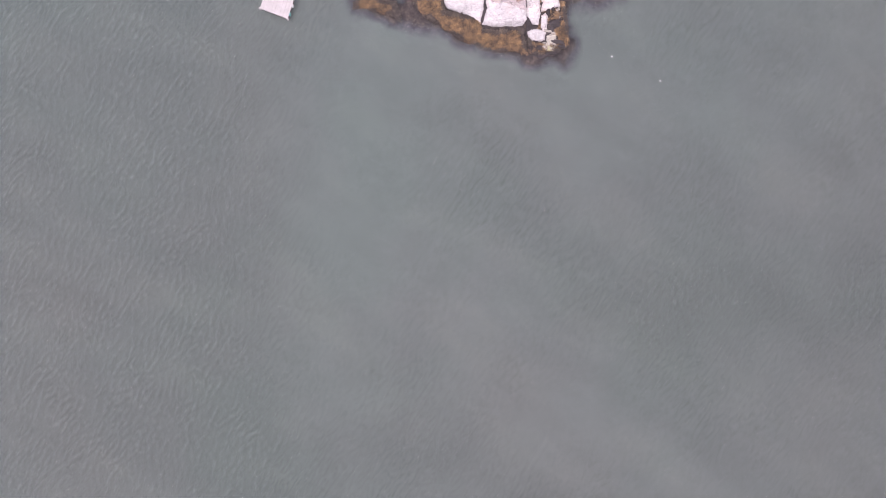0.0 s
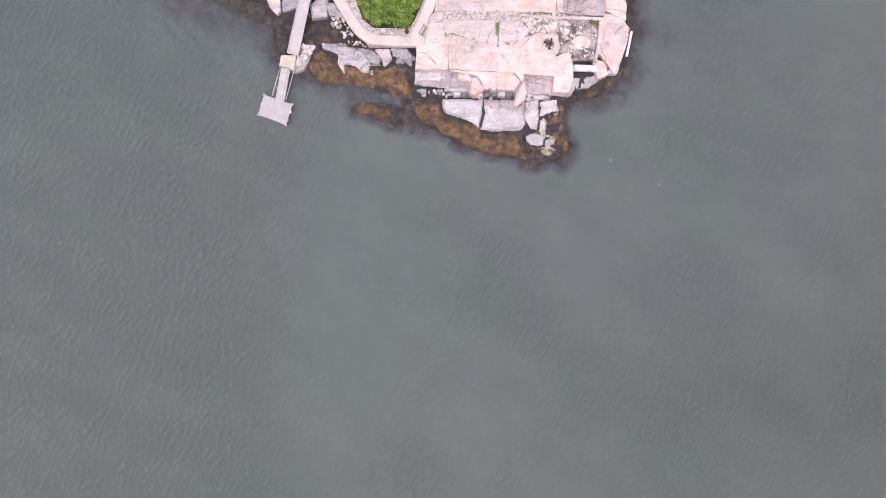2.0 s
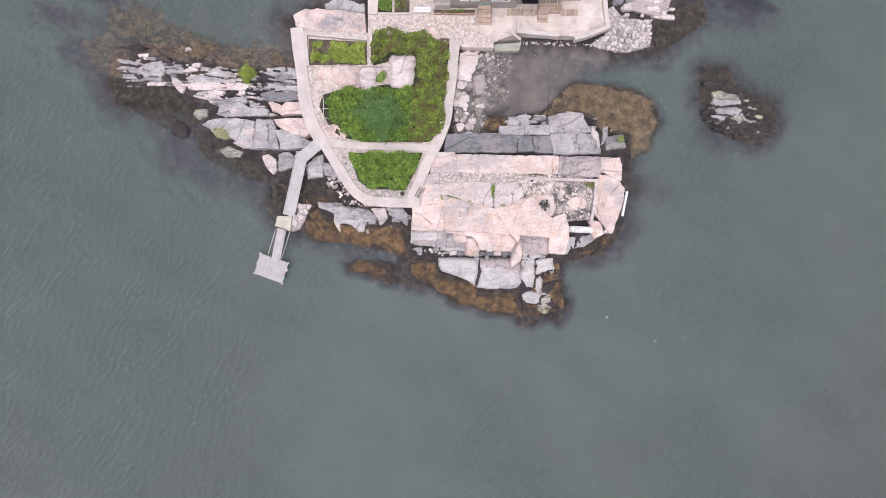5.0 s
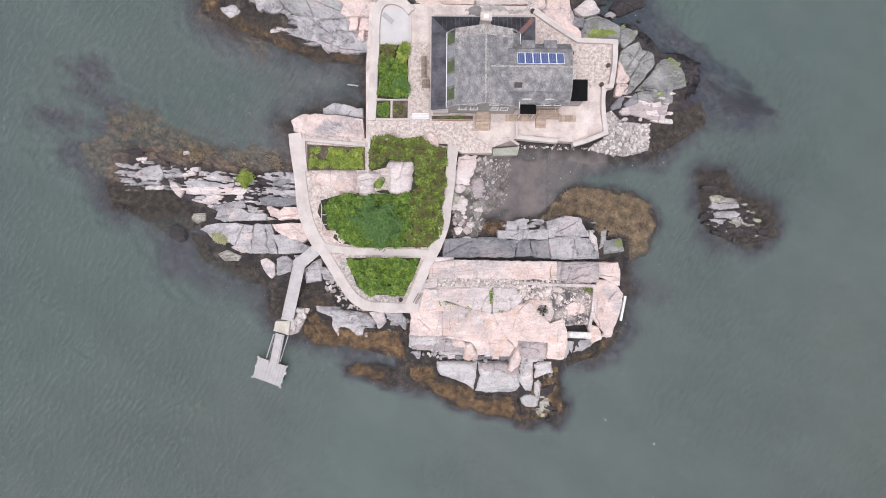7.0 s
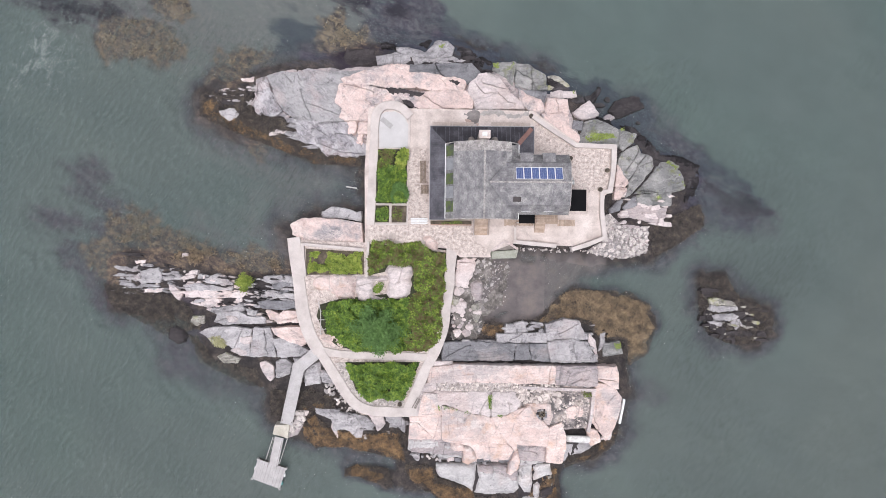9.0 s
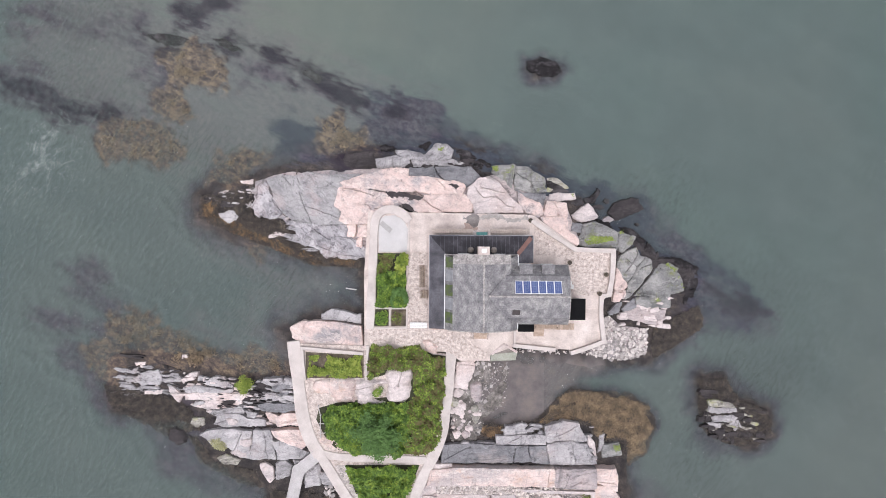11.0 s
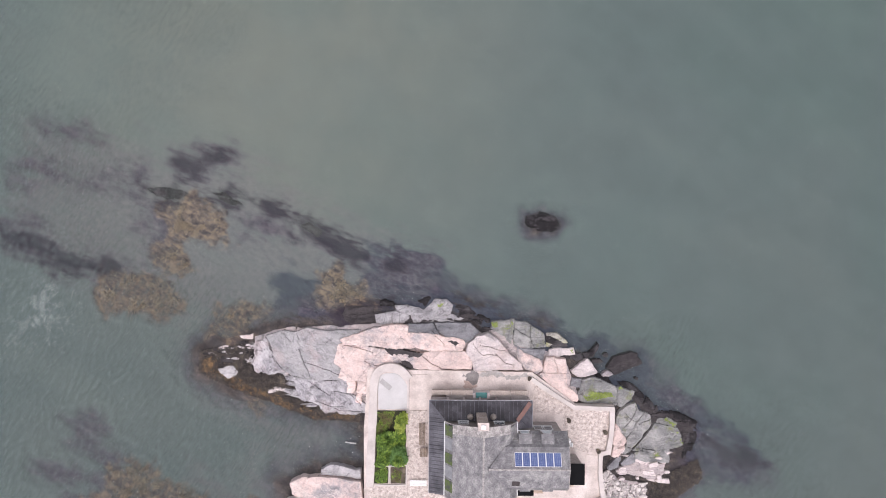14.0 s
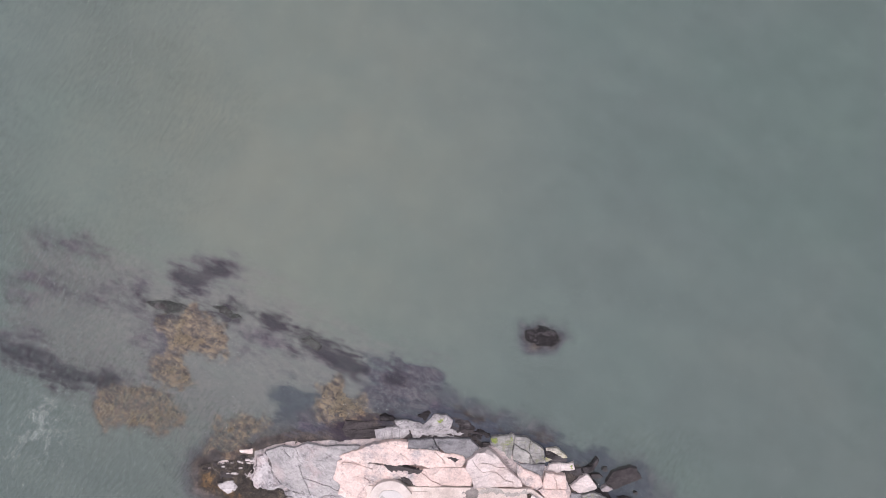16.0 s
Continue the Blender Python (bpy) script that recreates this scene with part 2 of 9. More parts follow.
TAR.node_tree.nodes["Principled BSDF"].inputs["Specular IOR Level"].default_value = 0.15
WHITE = plain("white_paint", [(0.3, (0.72, 0.72, 0.72)), (0.7, (0.8, 0.8, 0.79))], 1.0, 10.0, rough=0.5, grain=0.06, bump=0.1)
MOSS = plain("mossy_boards", [(0.35, (0.1, 0.11, 0.09)), (0.55, (0.13, 0.17, 0.06))], 1.5, 8.0, grain=0.4)
BRICK = plain("brick_wall", [(0.3, (0.34, 0.2, 0.15)), (0.7, (0.5, 0.34, 0.27))], 2.0, 9.0, grain=0.35)
WALLSHINGLE = plain("wall_shingles", [(0.3, (0.3, 0.27, 0.255)), (0.7, (0.46, 0.42, 0.395))], 1.5, 9.0, grain=0.35)
TEAL = plain("teal_canvas", [(0.3, (0.12, 0.34, 0.33)), (0.7, (0.17, 0.42, 0.4))], 1.5, 9.0, grain=0.15)
SKYLIGHT = plain("brown_roof_hatch", [(0.3, (0.03, 0.022, 0.022)), (0.7, (0.06, 0.045, 0.045))], 2.0, 9.0, rough=0.5, grain=0.2)
GLASS = plain("dark_window_glass", [(0.3, (0.03, 0.04, 0.05)), (0.7, (0.06, 0.08, 0.1))], 1.0, 3.0, rough=0.08, grain=0.05, bump=0.0)
PANELWHITE = plain("panel_backing", [(0.3, (0.3, 0.34, 0.44)), (0.7, (0.36, 0.4, 0.5))], 1.0, 8.0, rough=0.3, grain=0.05, bump=0.0)
CELLS = plain("blue_solar_cells", [(0.3, (0.075, 0.105, 0.245)), (0.7, (0.115, 0.155, 0.33))], 1.2, 6.0, rough=0.25, grain=0.1, bump=0.0)
GUTTER = plain("dull_gutter", [(0.3, (0.26, 0.26, 0.28)), (0.7, (0.38, 0.38, 0.4))], 1.5, 9.0, rough=0.5, grain=0.2)
METAL = plain("grey_metal", [(0.3, (0.45, 0.45, 0.46)), (0.7, (0.58, 0.58, 0.6))], 2.0, 9.0, rough=0.4, metal=0.6, grain=0.1)
GREEN = leafy("green_leaves", [(0.0, (0.03, 0.06, 0.01)), (0.3, (0.075, 0.142, 0.02)), (0.6, (0.15, 0.245, 0.032)), (0.88, (0.29, 0.37, 0.055))], 1.3, apart=0.4)
HEATH = leafy("heath_leaves", [(0.0, (0.055, 0.05, 0.02)), (0.22, (0.15, 0.115, 0.05)), (0.42, (0.13, 0.125, 0.038)), (0.52, (0.105, 0.165, 0.025)), (0.66, (0.17, 0.255, 0.034)), (0.8, (0.27, 0.34, 0.055)), (0.95, (0.36, 0.4, 0.09))], 0.9, apart=0.4)
LIMELEAF = leafy("yellow_green_leaves", [(0.05, (0.06, 0.1, 0.016)), (0.45, (0.19, 0.26, 0.034)), (0.9, (0.38, 0.42, 0.09))], 1.1, apart=0.4)
TREELEAF = leafy("blue_green_needles", [(0.05, (0.04, 0.085, 0.025)), (0.35, (0.085, 0.165, 0.038)), (0.65, (0.11, 0.21, 0.052)), (0.95, (0.17, 0.29, 0.08))], 1.0, apart=0.35)
KELPMAT = leafy("rockweed_blades", [(0.05, (0.048, 0.037, 0.031)), (0.35, (0.125, 0.085, 0.054)), (0.6, (0.24, 0.153, 0.084)), (0.9, (0.41, 0.262, 0.13))], 1.1, 0.5, 0.3)
DARKKELP = leafy("dark_rockweed_blades", [(0.05, (0.024, 0.02, 0.021)), (0.4, (0.064, 0.054, 0.049)), (0.7, (0.115, 0.094, 0.078)), (0.95, (0.2, 0.16, 0.118))], 1.4, 0.5, 0.3)
OCHREKELP = leafy("ochre_weed_blades", [(0.05, (0.08, 0.06, 0.046)), (0.4, (0.18, 0.132, 0.088)), (0.9, (0.37, 0.275, 0.17))], 1.0, 0.5, 0.4)
LICHENLEAF = leafy("olive_lichen", [(0.0, (0.16, 0.15, 0.07)), (0.5, (0.3, 0.29, 0.14)), (0.95, (0.46, 0.44, 0.27))], 1.4)
ALGALEAF = leafy("bright_green_algae", [(0.0, (0.12, 0.15, 0.035)), (0.5, (0.22, 0.28, 0.055)), (0.95, (0.34, 0.41, 0.11))], 0.9)
BARK = plain("bark", [(0.3, (0.08, 0.06, 0.045)), (0.7, (0.16, 0.12, 0.09))], 3.0, 12.0, grain=0.4)


# ---- shaping helpers ----
LATTICE = np.random.RandomState(7).rand(256, 256)


def wave(x, y, size, seed=0):
    """Smooth random field from 0 to 1 with features of that size in metres."""
    u, v = np.asarray(x) / size + 31.7 * seed, np.asarray(y) / size + 17.3 * seed
    i, j = np.floor(u).astype(int), np.floor(v).astype(int)
    a, b = u - i, v - j
    a, b = a * a * (3 - 2 * a), b * b * (3 - 2 * b)
    p = lambda m, n: LATTICE[(i + m) % 256, (j + n) % 256]
    return (p(0, 0) * (1 - a) + p(1, 0) * a) * (1 - b) + (p(0, 1) * (1 - a) + p(1, 1) * a) * b


def inside(poly, x, y):
    hit, n = np.zeros(np.shape(x), bool), len(poly)
    for k in range(n):
        (x0, y0), (x1, y1) = poly[k], poly[(k + 1) % n]
        if y0 != y1:
            hit ^= ((y0 > y) != (y1 > y)) & (x < (x1 - x0) * (y - y0) / (y1 - y0) + x0)
    return hit


def edge_distance(poly, x, y):
    best, n = np.full(np.shape(x), 1e9), len(poly)
    for k in range(n):
        (x0, y0), (x1, y1) = poly[k], poly[(k + 1) % n]
        dx, dy = x1 - x0, y1 - y0
        s = np.clip(((x - x0) * dx + (y - y0) * dy) / max(dx * dx + dy * dy, 1e-9), 0, 1)
        best = np.minimum(best, np.hypot(x - x0 - s * dx, y - y0 - s * dy))
    return best


def area_of(poly):
    return 0.5 * sum(poly[k - 1][0] * poly[k][1] - poly[k][0] * poly[k - 1][1] for k in range(len(poly)))


def thing(name, at, label, category, group="", kind=""):
    ob = new(name)
    ob.location = at
    return tagged(ob, label, category, group, kind)


def part(name, bm, mat, parent=None, label="", at=None):
    """Links a bmesh given in world metres as one mesh under a thing or a part, or as a thing of its own."""
    me = bpy.data.meshes.new(name)
    base = Vector(at) if at else Vector((0, 0, 0))
    up = parent
    while up is not None:
        base = base + up.location
        up = up.parent
    bmesh.ops.translate(bm, verts=bm.verts, vec=-base)
    bmesh.ops.recalc_face_normals(bm, faces=bm.faces)
    bm.to_mesh(me)
    bm.free()
    me.materials.append(mat)
    ob = new(name, me)
    ob.parent = parent
    if at:
        ob.location = at
    return tagged(ob, label) if label else ob


def box(bm, x0, x1, y0, y1, z0, z1, bevel=0.0, turn=None):
    made = bmesh.ops.create_cube(bm, size=1.0)["verts"]
    for v in made:
        v.co = Vector(((x0 + x1) / 2 + v.co.x * (x1 - x0), (y0 + y1) / 2 + v.co.y * (y1 - y0), (z0 + z1) / 2 + v.co.z * (z1 - z0)))
    if bevel:
        edges = list({e for v in made for e in v.link_edges})
        made = bmesh.ops.bevel(bm, geom=edges, offset=bevel, segments=1, affect="EDGES")["verts"]
    if turn:
        bmesh.ops.transform(bm, verts=made, matrix=turn)
    return bm


def boxed(*args, **kw):
    return box(bmesh.new(), *args, **kw)


def beam(bm, a, b, width, height):
    """A bar from a to b."""
    a, b = Vector(a), Vector(b)
    d = b - a
    m = Matrix.Translation((a + b) / 2) @ d.to_track_quat("X", "Z").to_matrix().to_4x4()
    made = bmesh.ops.create_cube(bm, size=1.0)["verts"]
    for v in made:
        v.co = m @ Vector((v.co.x * d.length, v.co.y * width, v.co.z * height))
    return bm


def prism(bm, poly, z0, z1, bevel=0.0):
    low = [bm.verts.new((x, y, z0)) for x, y in poly]
    high = [bm.verts.new((x, y, z1)) for x, y in poly]
    n = len(poly)
    bm.faces.new(low[::-1])
    top = bm.faces.new(high)
    for k in range(n):
        bm.faces.new((low[k], low[(k + 1) % n], high[(k + 1) % n], high[k]))
    if bevel:
        bmesh.ops.bevel(bm, geom=list(top.edges), offset=bevel, segments=2, affect="EDGES")
    return bm


def sheet(bm, corners, thick):
    """A flat slab whose top has those corners."""
    c = [Vector(p) for p in corners]
    n = (c[1] - c[0]).cross(c[2] - c[0]).normalized()
    n = n if n.z > 0 else -n
    top, low = [bm.verts.new(p) for p in c], [bm.verts.new(p - n * thick) for p in c]
    k = len(c)
    bm.faces.new(top)
    bm.faces.new(low[::-1])
    for i in range(k):
        bm.faces.new((top[i], low[i], low[(i + 1) % k], top[(i + 1) % k]))
    return bm


def ribbon(points, width, z0, z1, bevel=0.04):
    """A strip of even width along a line, rounded by subdivision."""
    p = [Vector((x, y, 0)) for x, y in points]
    for _ in range(2):
        q = [p[0]]
        for a, b in zip(p, p[1:]):
            q += [a * 0.75 + b * 0.25, a * 0.25 + b * 0.75]
        p = q + [p[-1]]
    left, right = [], []
    for k, a in enumerate(p):
        d = (p[min(k + 1, len(p) - 1)] - p[max(k - 1, 0)]).normalized()
        s = Vector((-d.y, d.x, 0)) * width / 2 * (1 + 0.06 * math.sin(a.x * 1.7 + a.y))
        left.append((a + s).to_2d()), right.append((a - s).to_2d())
    bm = bmesh.new()
    rings = []
    for l, r in zip(left, right):
        rings.append([bm.verts.new((l.x, l.y, z0)), bm.verts.new((l.x, l.y, z1 - bevel)), bm.verts.new((l.x * 0.96 + r.x * 0.04, l.y * 0.96 + r.y * 0.04, z1)),
                      bm.verts.new((r.x * 0.96 + l.x * 0.04, r.y * 0.96 + l.y * 0.04, z1)), bm.verts.new((r.x, r.y, z1 - bevel)), bm.verts.new((r.x, r.y, z0))])
    for a, b in zip(rings, rings[1:]):
        for k in range(5):
            bm.faces.new((a[k], a[k + 1], b[k + 1], b[k]))
    bm.faces.new(rings[0]), bm.faces.new(rings[-1][::-1])
    return bm


def dense(poly, step):
    out = []
    for k in range(len(poly)):
        a, b = Vector(poly[k]), Vector(poly[(k + 1) % len(poly)])
        n = max(1, round((b - a).length / step))
        out += [a.lerp(b, i / n) for i in range(n)]
    return out


ROCKS = [0]
CRACKS = []


def crack(*points):
    """A long joint in the bedrock: every block that it crosses gets a groove there."""
    CRACKS.append([Vector(p) for p in points])


def drawn(points, step, bend):
    """A line in short steps, wavering a little."""
    out = []
    for a, b in zip(points, points[1:]):
        n = max(1, round((b - a).length / step))
        out += [a.lerp(b, i / n) for i in range(n)]
    out.append(points[-1])
    return [p + Vector((float(wave(p.x, p.y, 0.7, 11)) - 0.5, float(wave(p.x, p.y, 0.7, 12)) - 0.5)) * bend for p in out]


def line_distance(lines, x, y):
    best = np.full(np.shape(x), 1e9)
    for line in lines:
        for (x0, y0), (x1, y1) in zip(line, line[1:]):
            dx, dy = x1 - x0, y1 - y0
            k = np.clip(((x - x0) * dx + (y - y0) * dy) / max(dx * dx + dy * dy, 1e-9), 0, 1)
            best = np.minimum(best, np.hypot(x - x0 - k * dx, y - y0 - k * dy))
    return best


def slab(poly, top, mat, base=-0.5, tilt=(0.0, 0.0), round_=0.1, rough=0.1, jag=0.05, gap=-0.06, label="", name="shore_rock", group="shore granite", steps=0.0, fissures=0.16, loose=0.3):
    """A block of bedrock with that plan: uneven outline and top, worn edges, steep sides."""
    ROCKS[0] += 1
    rng = np.random.RandomState(ROCKS[0])
    if area_of(poly) < 0:
        poly = poly[::-1]
    size = math.sqrt(abs(area_of(poly)))
    step = min(0.34, max(0.14, size / 8))
    line = dense(poly, step)
    n = len(line)
    ring = []
    for k, p in enumerate(line):
        d = (line[(k + 1) % n] - line[k - 1]).normalized()
        out = Vector((d.y, -d.x))
        shift = Vector((float(wave(p.x, p.y, 0.8, 1) + 0.6 * wave(p.x, p.y, 0.3, 2)) - 0.8, float(wave(p.x, p.y, 0.8, 3) + 0.6 * wave(p.x, p.y, 0.3, 4)) - 0.8))
        ring.append(p + shift * jag * 3.2 + out * rng.normal(0, 0.45 * jag) - out * (gap * rng.uniform(0.75, 1.25)))
    ring_t = [(p.x, p.y) for p in ring]
    cell = max(0.22, min(0.3, size / 9))
    xs, ys = [p[0] for p in ring_t], [p[1] for p in ring_t]
    gx, gy = np.meshgrid(np.arange(min(xs), max(xs), cell), np.arange(min(ys), max(ys), cell))
    gx, gy = gx + rng.uniform(-0.3, 0.3, gx.shape) * cell, gy + rng.uniform(-0.3, 0.3, gy.shape) * cell
    ok = inside(ring_t, gx, gy)
    ok &= edge_distance(ring_t, gx, gy) > 0.14
    x0, x1, y0, y1 = min(xs), max(xs), min(ys), max(ys)
    grooves = []
    if fissures:
        wanted = [c for c in CRACKS if max(p.x for p in c) > x0 and min(p.x for p in c) < x1 and max(p.y for p in c) > y0 and min(p.y for p in c) < y1]
        for _ in range(int(size * loose + 0.3)):
            a = radians(rng.choice([-6, 4, 75, 100, 35])) + rng.normal(0, 0.15)
            at = Vector((rng.uniform(x0, x1), rng.uniform(y0, y1)))
            way = Vector((math.cos(a), math.sin(a))) * size * rng.uniform(0.4, 1.3)
            wanted.append([at - way, at + Vector((-way.y, way.x)) * rng.normal(0, 0.06), at + way])
        for c in wanted:
            c = drawn(c, 0.3, 0.22)
            px, py = np.array([p.x for p in c]), np.array([p.y for p in c])
            ok_c = inside(ring_t, px, py) & (edge_distance(ring_t, px, py) > 0.05)
            run = []
            for p, good in zip(c + [c[-1]], list(ok_c) + [False]):
                if good:
                    run.append((p.x, p.y))
                else:
                    if len(run) > 2:
                        grooves.append(run)
                    run = []
    if grooves:
        ok &= line_distance(grooves, gx, gy) > 0.15
    pts = ring + [Vector((float(a), float(b))) for a, b in zip(gx[ok], gy[ok])]
    joints = [(k, (k + 1) % n) for k in range(n)]
    half = 0.03 + 0.1 * min(fissures, 0.2)
    for run in grooves:
        for side in (-1, 0, 1):
            k0 = len(pts)
            for k, (a, b) in enumerate(run):
                d = Vector(run[min(k + 1, len(run) - 1)]) - Vector(run[max(k - 1, 0)])
                d.normalize()
                open_ = half * (0.35 if k in (0, len(run) - 1) else 1.0)
                pts.append(Vector((a, b)) + Vector((-d.y, d.x)) * side * open_)
            joints += [(k0 + k, k0 + k + 1) for k in range(len(run) - 1)]
    co, _, faces, *_ = geometry.delaunay_2d_cdt(pts, joints, [], 1, 1e-5)
    cx, cy = float(np.mean(xs)), float(np.mean(ys))
    px, py = np.array([c.x for c in co]), np.array([c.y for c in co])
    d = edge_distance(ring_t, px, py)
    r = min(round_, size / 5)
    drop = r * (1 - np.sqrt(1 - (1 - np.clip(d / r, 0, 1)) ** 2))
    z = top + tilt[0] * (px - cx) + tilt[1] * (py - cy) - drop
    z = z + rough * 2.5 * (wave(px, py, 1.6, 3) - 0.5) + rough * (wave(px, py, 0.6, 5) - 0.5) * 2
    for _ in range(int(size / 1.5) + 1 if fissures else 0):
        a = radians(rng.choice([-6, 4, 75, 100, 35])) + rng.normal(0, 0.15)
        at = rng.randint(len(px))
        across = -(px - px[at]) * math.sin(a) + (py - py[at]) * math.cos(a) + 0.5 * (wave(px, py, 1.5, ROCKS[0] % 7) - 0.5)
        along = (px - px[at]) * math.cos(a) + (py - py[at]) * math.sin(a)
        reach = np.clip(1.2 - np.abs(along) / (size * rng.uniform(0.4, 0.9)), 0, 1)
        z = z + rng.normal(0, 0.09) * np.clip(across / 0.12, -1, 1) * np.exp(-np.abs(across) / 2.0) * reach
    if grooves:
        z = z - 0.26 * (line_distance(grooves, px, py) < 0.02)
    if steps:
        ledge = np.floor((py * 0.97 - px * 0.1) / 1.15 + 0.6 * wave(px, py, 4.0, 9))
        z = z + steps * (LATTICE[ledge.astype(int) % 256, ROCKS[0] % 256] - 0.5)
    bm = bmesh.new()
    vs = [bm.verts.new((float(a), float(b), float(c))) for a, b, c in zip(px, py, z)]
    for f in faces:
        if len(set(f)) == len(f):
            bm.faces.new([vs[k] for k in f])
    rim = [e for e in bm.edges if len(e.link_faces) == 1]
    for v in [v for v in bm.verts if not v.link_faces]:
        bm.verts.remove(v)
    for f in bm.faces:
        f.smooth = True
    made = bmesh.ops.extrude_edge_only(bm, edges=rim)["geom"]
    for v in [g for g in made if isinstance(g, bmesh.types.BMVert)]:
        away = Vector((v.co.x - cx, v.co.y - cy, 0)).normalized()
        v.co += away * (0.12 + 0.1 * rng.rand())
        v.co.z = base
    for e in rim:
        e.smooth = False
    for e in bm.edges:
        if len(e.link_faces) == 2 and e.calc_face_angle() > 0.75:
            e.smooth = False
    ob = part(name, bm, mat, at=(cx, cy, base))
    return tagged(ob, label or "weathered granite slab bedded in the shore", "rock", group)


def blades(name, spots, zs, length, width, lift, seed, mat, parent=None, label="", category="", spread=0.35):
    """Many small leaves, one folded diamond each, at those places."""
    rng = np.random.RandomState(seed)
    n = len(spots)
    yaw, pitch = rng.uniform(0, 2 * np.pi, n), rng.normal(lift, spread, n)
    size = length * rng.uniform(0.6, 1.35, n)
    d = np.stack([np.cos(yaw) * np.cos(pitch), np.sin(yaw) * np.cos(pitch), np.sin(pitch)], 1)
    s = np.stack([-np.sin(yaw), np.cos(yaw), rng.normal(0, 0.35, n)], 1)
    at = np.c_[spots, zs]
    w = (width * rng.uniform(0.7, 1.3, n))[:, None]
    L = size[:, None]
    a, c = at, at + d * L
    mid = at + d * L * 0.45 + np.array([0, 0, 0.12]) * L
    v = np.stack([a, mid + s * w, c, mid - s * w], 1).reshape(-1, 3)
    base = np.array([spots[:, 0].mean(), spots[:, 1].mean(), zs.min()])
    me = bpy.data.meshes.new(name)
    f = np.arange(4 * n).reshape(-1, 4)
    me.from_pydata((v - (base if parent is None else np.array(parent.location))).tolist(), [], f.tolist())
    me.materials.append(mat)
    ob = new(name, me)
    ob.parent = parent
    if parent is None:
        ob.location = base
        tagged(ob, label, category, kind="stuff")
    return ob


def scatter(poly, per_m2, seed, thin=0.0, size=1.2, fade=0.0):
    """Random places in a plan outline, thinned in patches."""
    rng = np.random.RandomState(seed)
    xs, ys = [p[0] for p in poly], [p[1] for p in poly]
    n = int((max(xs) - min(xs)) * (max(ys) - min(ys)) * per_m2)
    x, y = rng.uniform(min(xs), max(xs), n), rng.uniform(min(ys), max(ys), n)
    d = edge_distance(poly, x, y)
    ok = inside(poly, x, y) & (d > 0.8 * (wave(x, y, 1.0, seed) - 0.35))
    ok &= wave(x, y, size, seed + 3) * 0.7 + wave(x, y, size * 0.4, seed + 4) * 0.3 > thin
    if fade:
        ok &= rng.rand(n) < np.clip(d / fade + 0.08, 0, 1)
    return np.stack([x[ok], y[ok]], 1)


def planting(name, poly, z, tall, per_m2, leaf, mat, label, category, seed, thin=0.0, lump=0.9):
    """A bed of plants: leaves over many domed bushes of uneven size."""
    p = scatter(poly, per_m2, seed, thin)
    rng = np.random.RandomState(seed)
    xs, ys = p[:, 0], p[:, 1]
    bushes = max(4, int(1.6 * len(p) / per_m2 / lump ** 2))
    top = np.zeros(len(p))
    for k in rng.randint(0, len(p), bushes):
        r = lump * rng.uniform(0.35, 0.95)
        d = np.hypot(xs - xs[k], ys - ys[k]) / r
        top = np.maximum(top, tall * rng.uniform(0.35, 1.0) * np.sqrt(np.clip(1 - d * d, 0, 1)))
    top = top * (0.75 + 0.5 * wave(xs, ys, 0.35, seed + 2)) + 0.08 * tall
    zs = z + top * rng.uniform(0.55, 1.0, len(p)) ** 0.5
    return blades(name, p, zs, leaf, leaf * 0.34, 0.2, seed, mat, None, label, category)


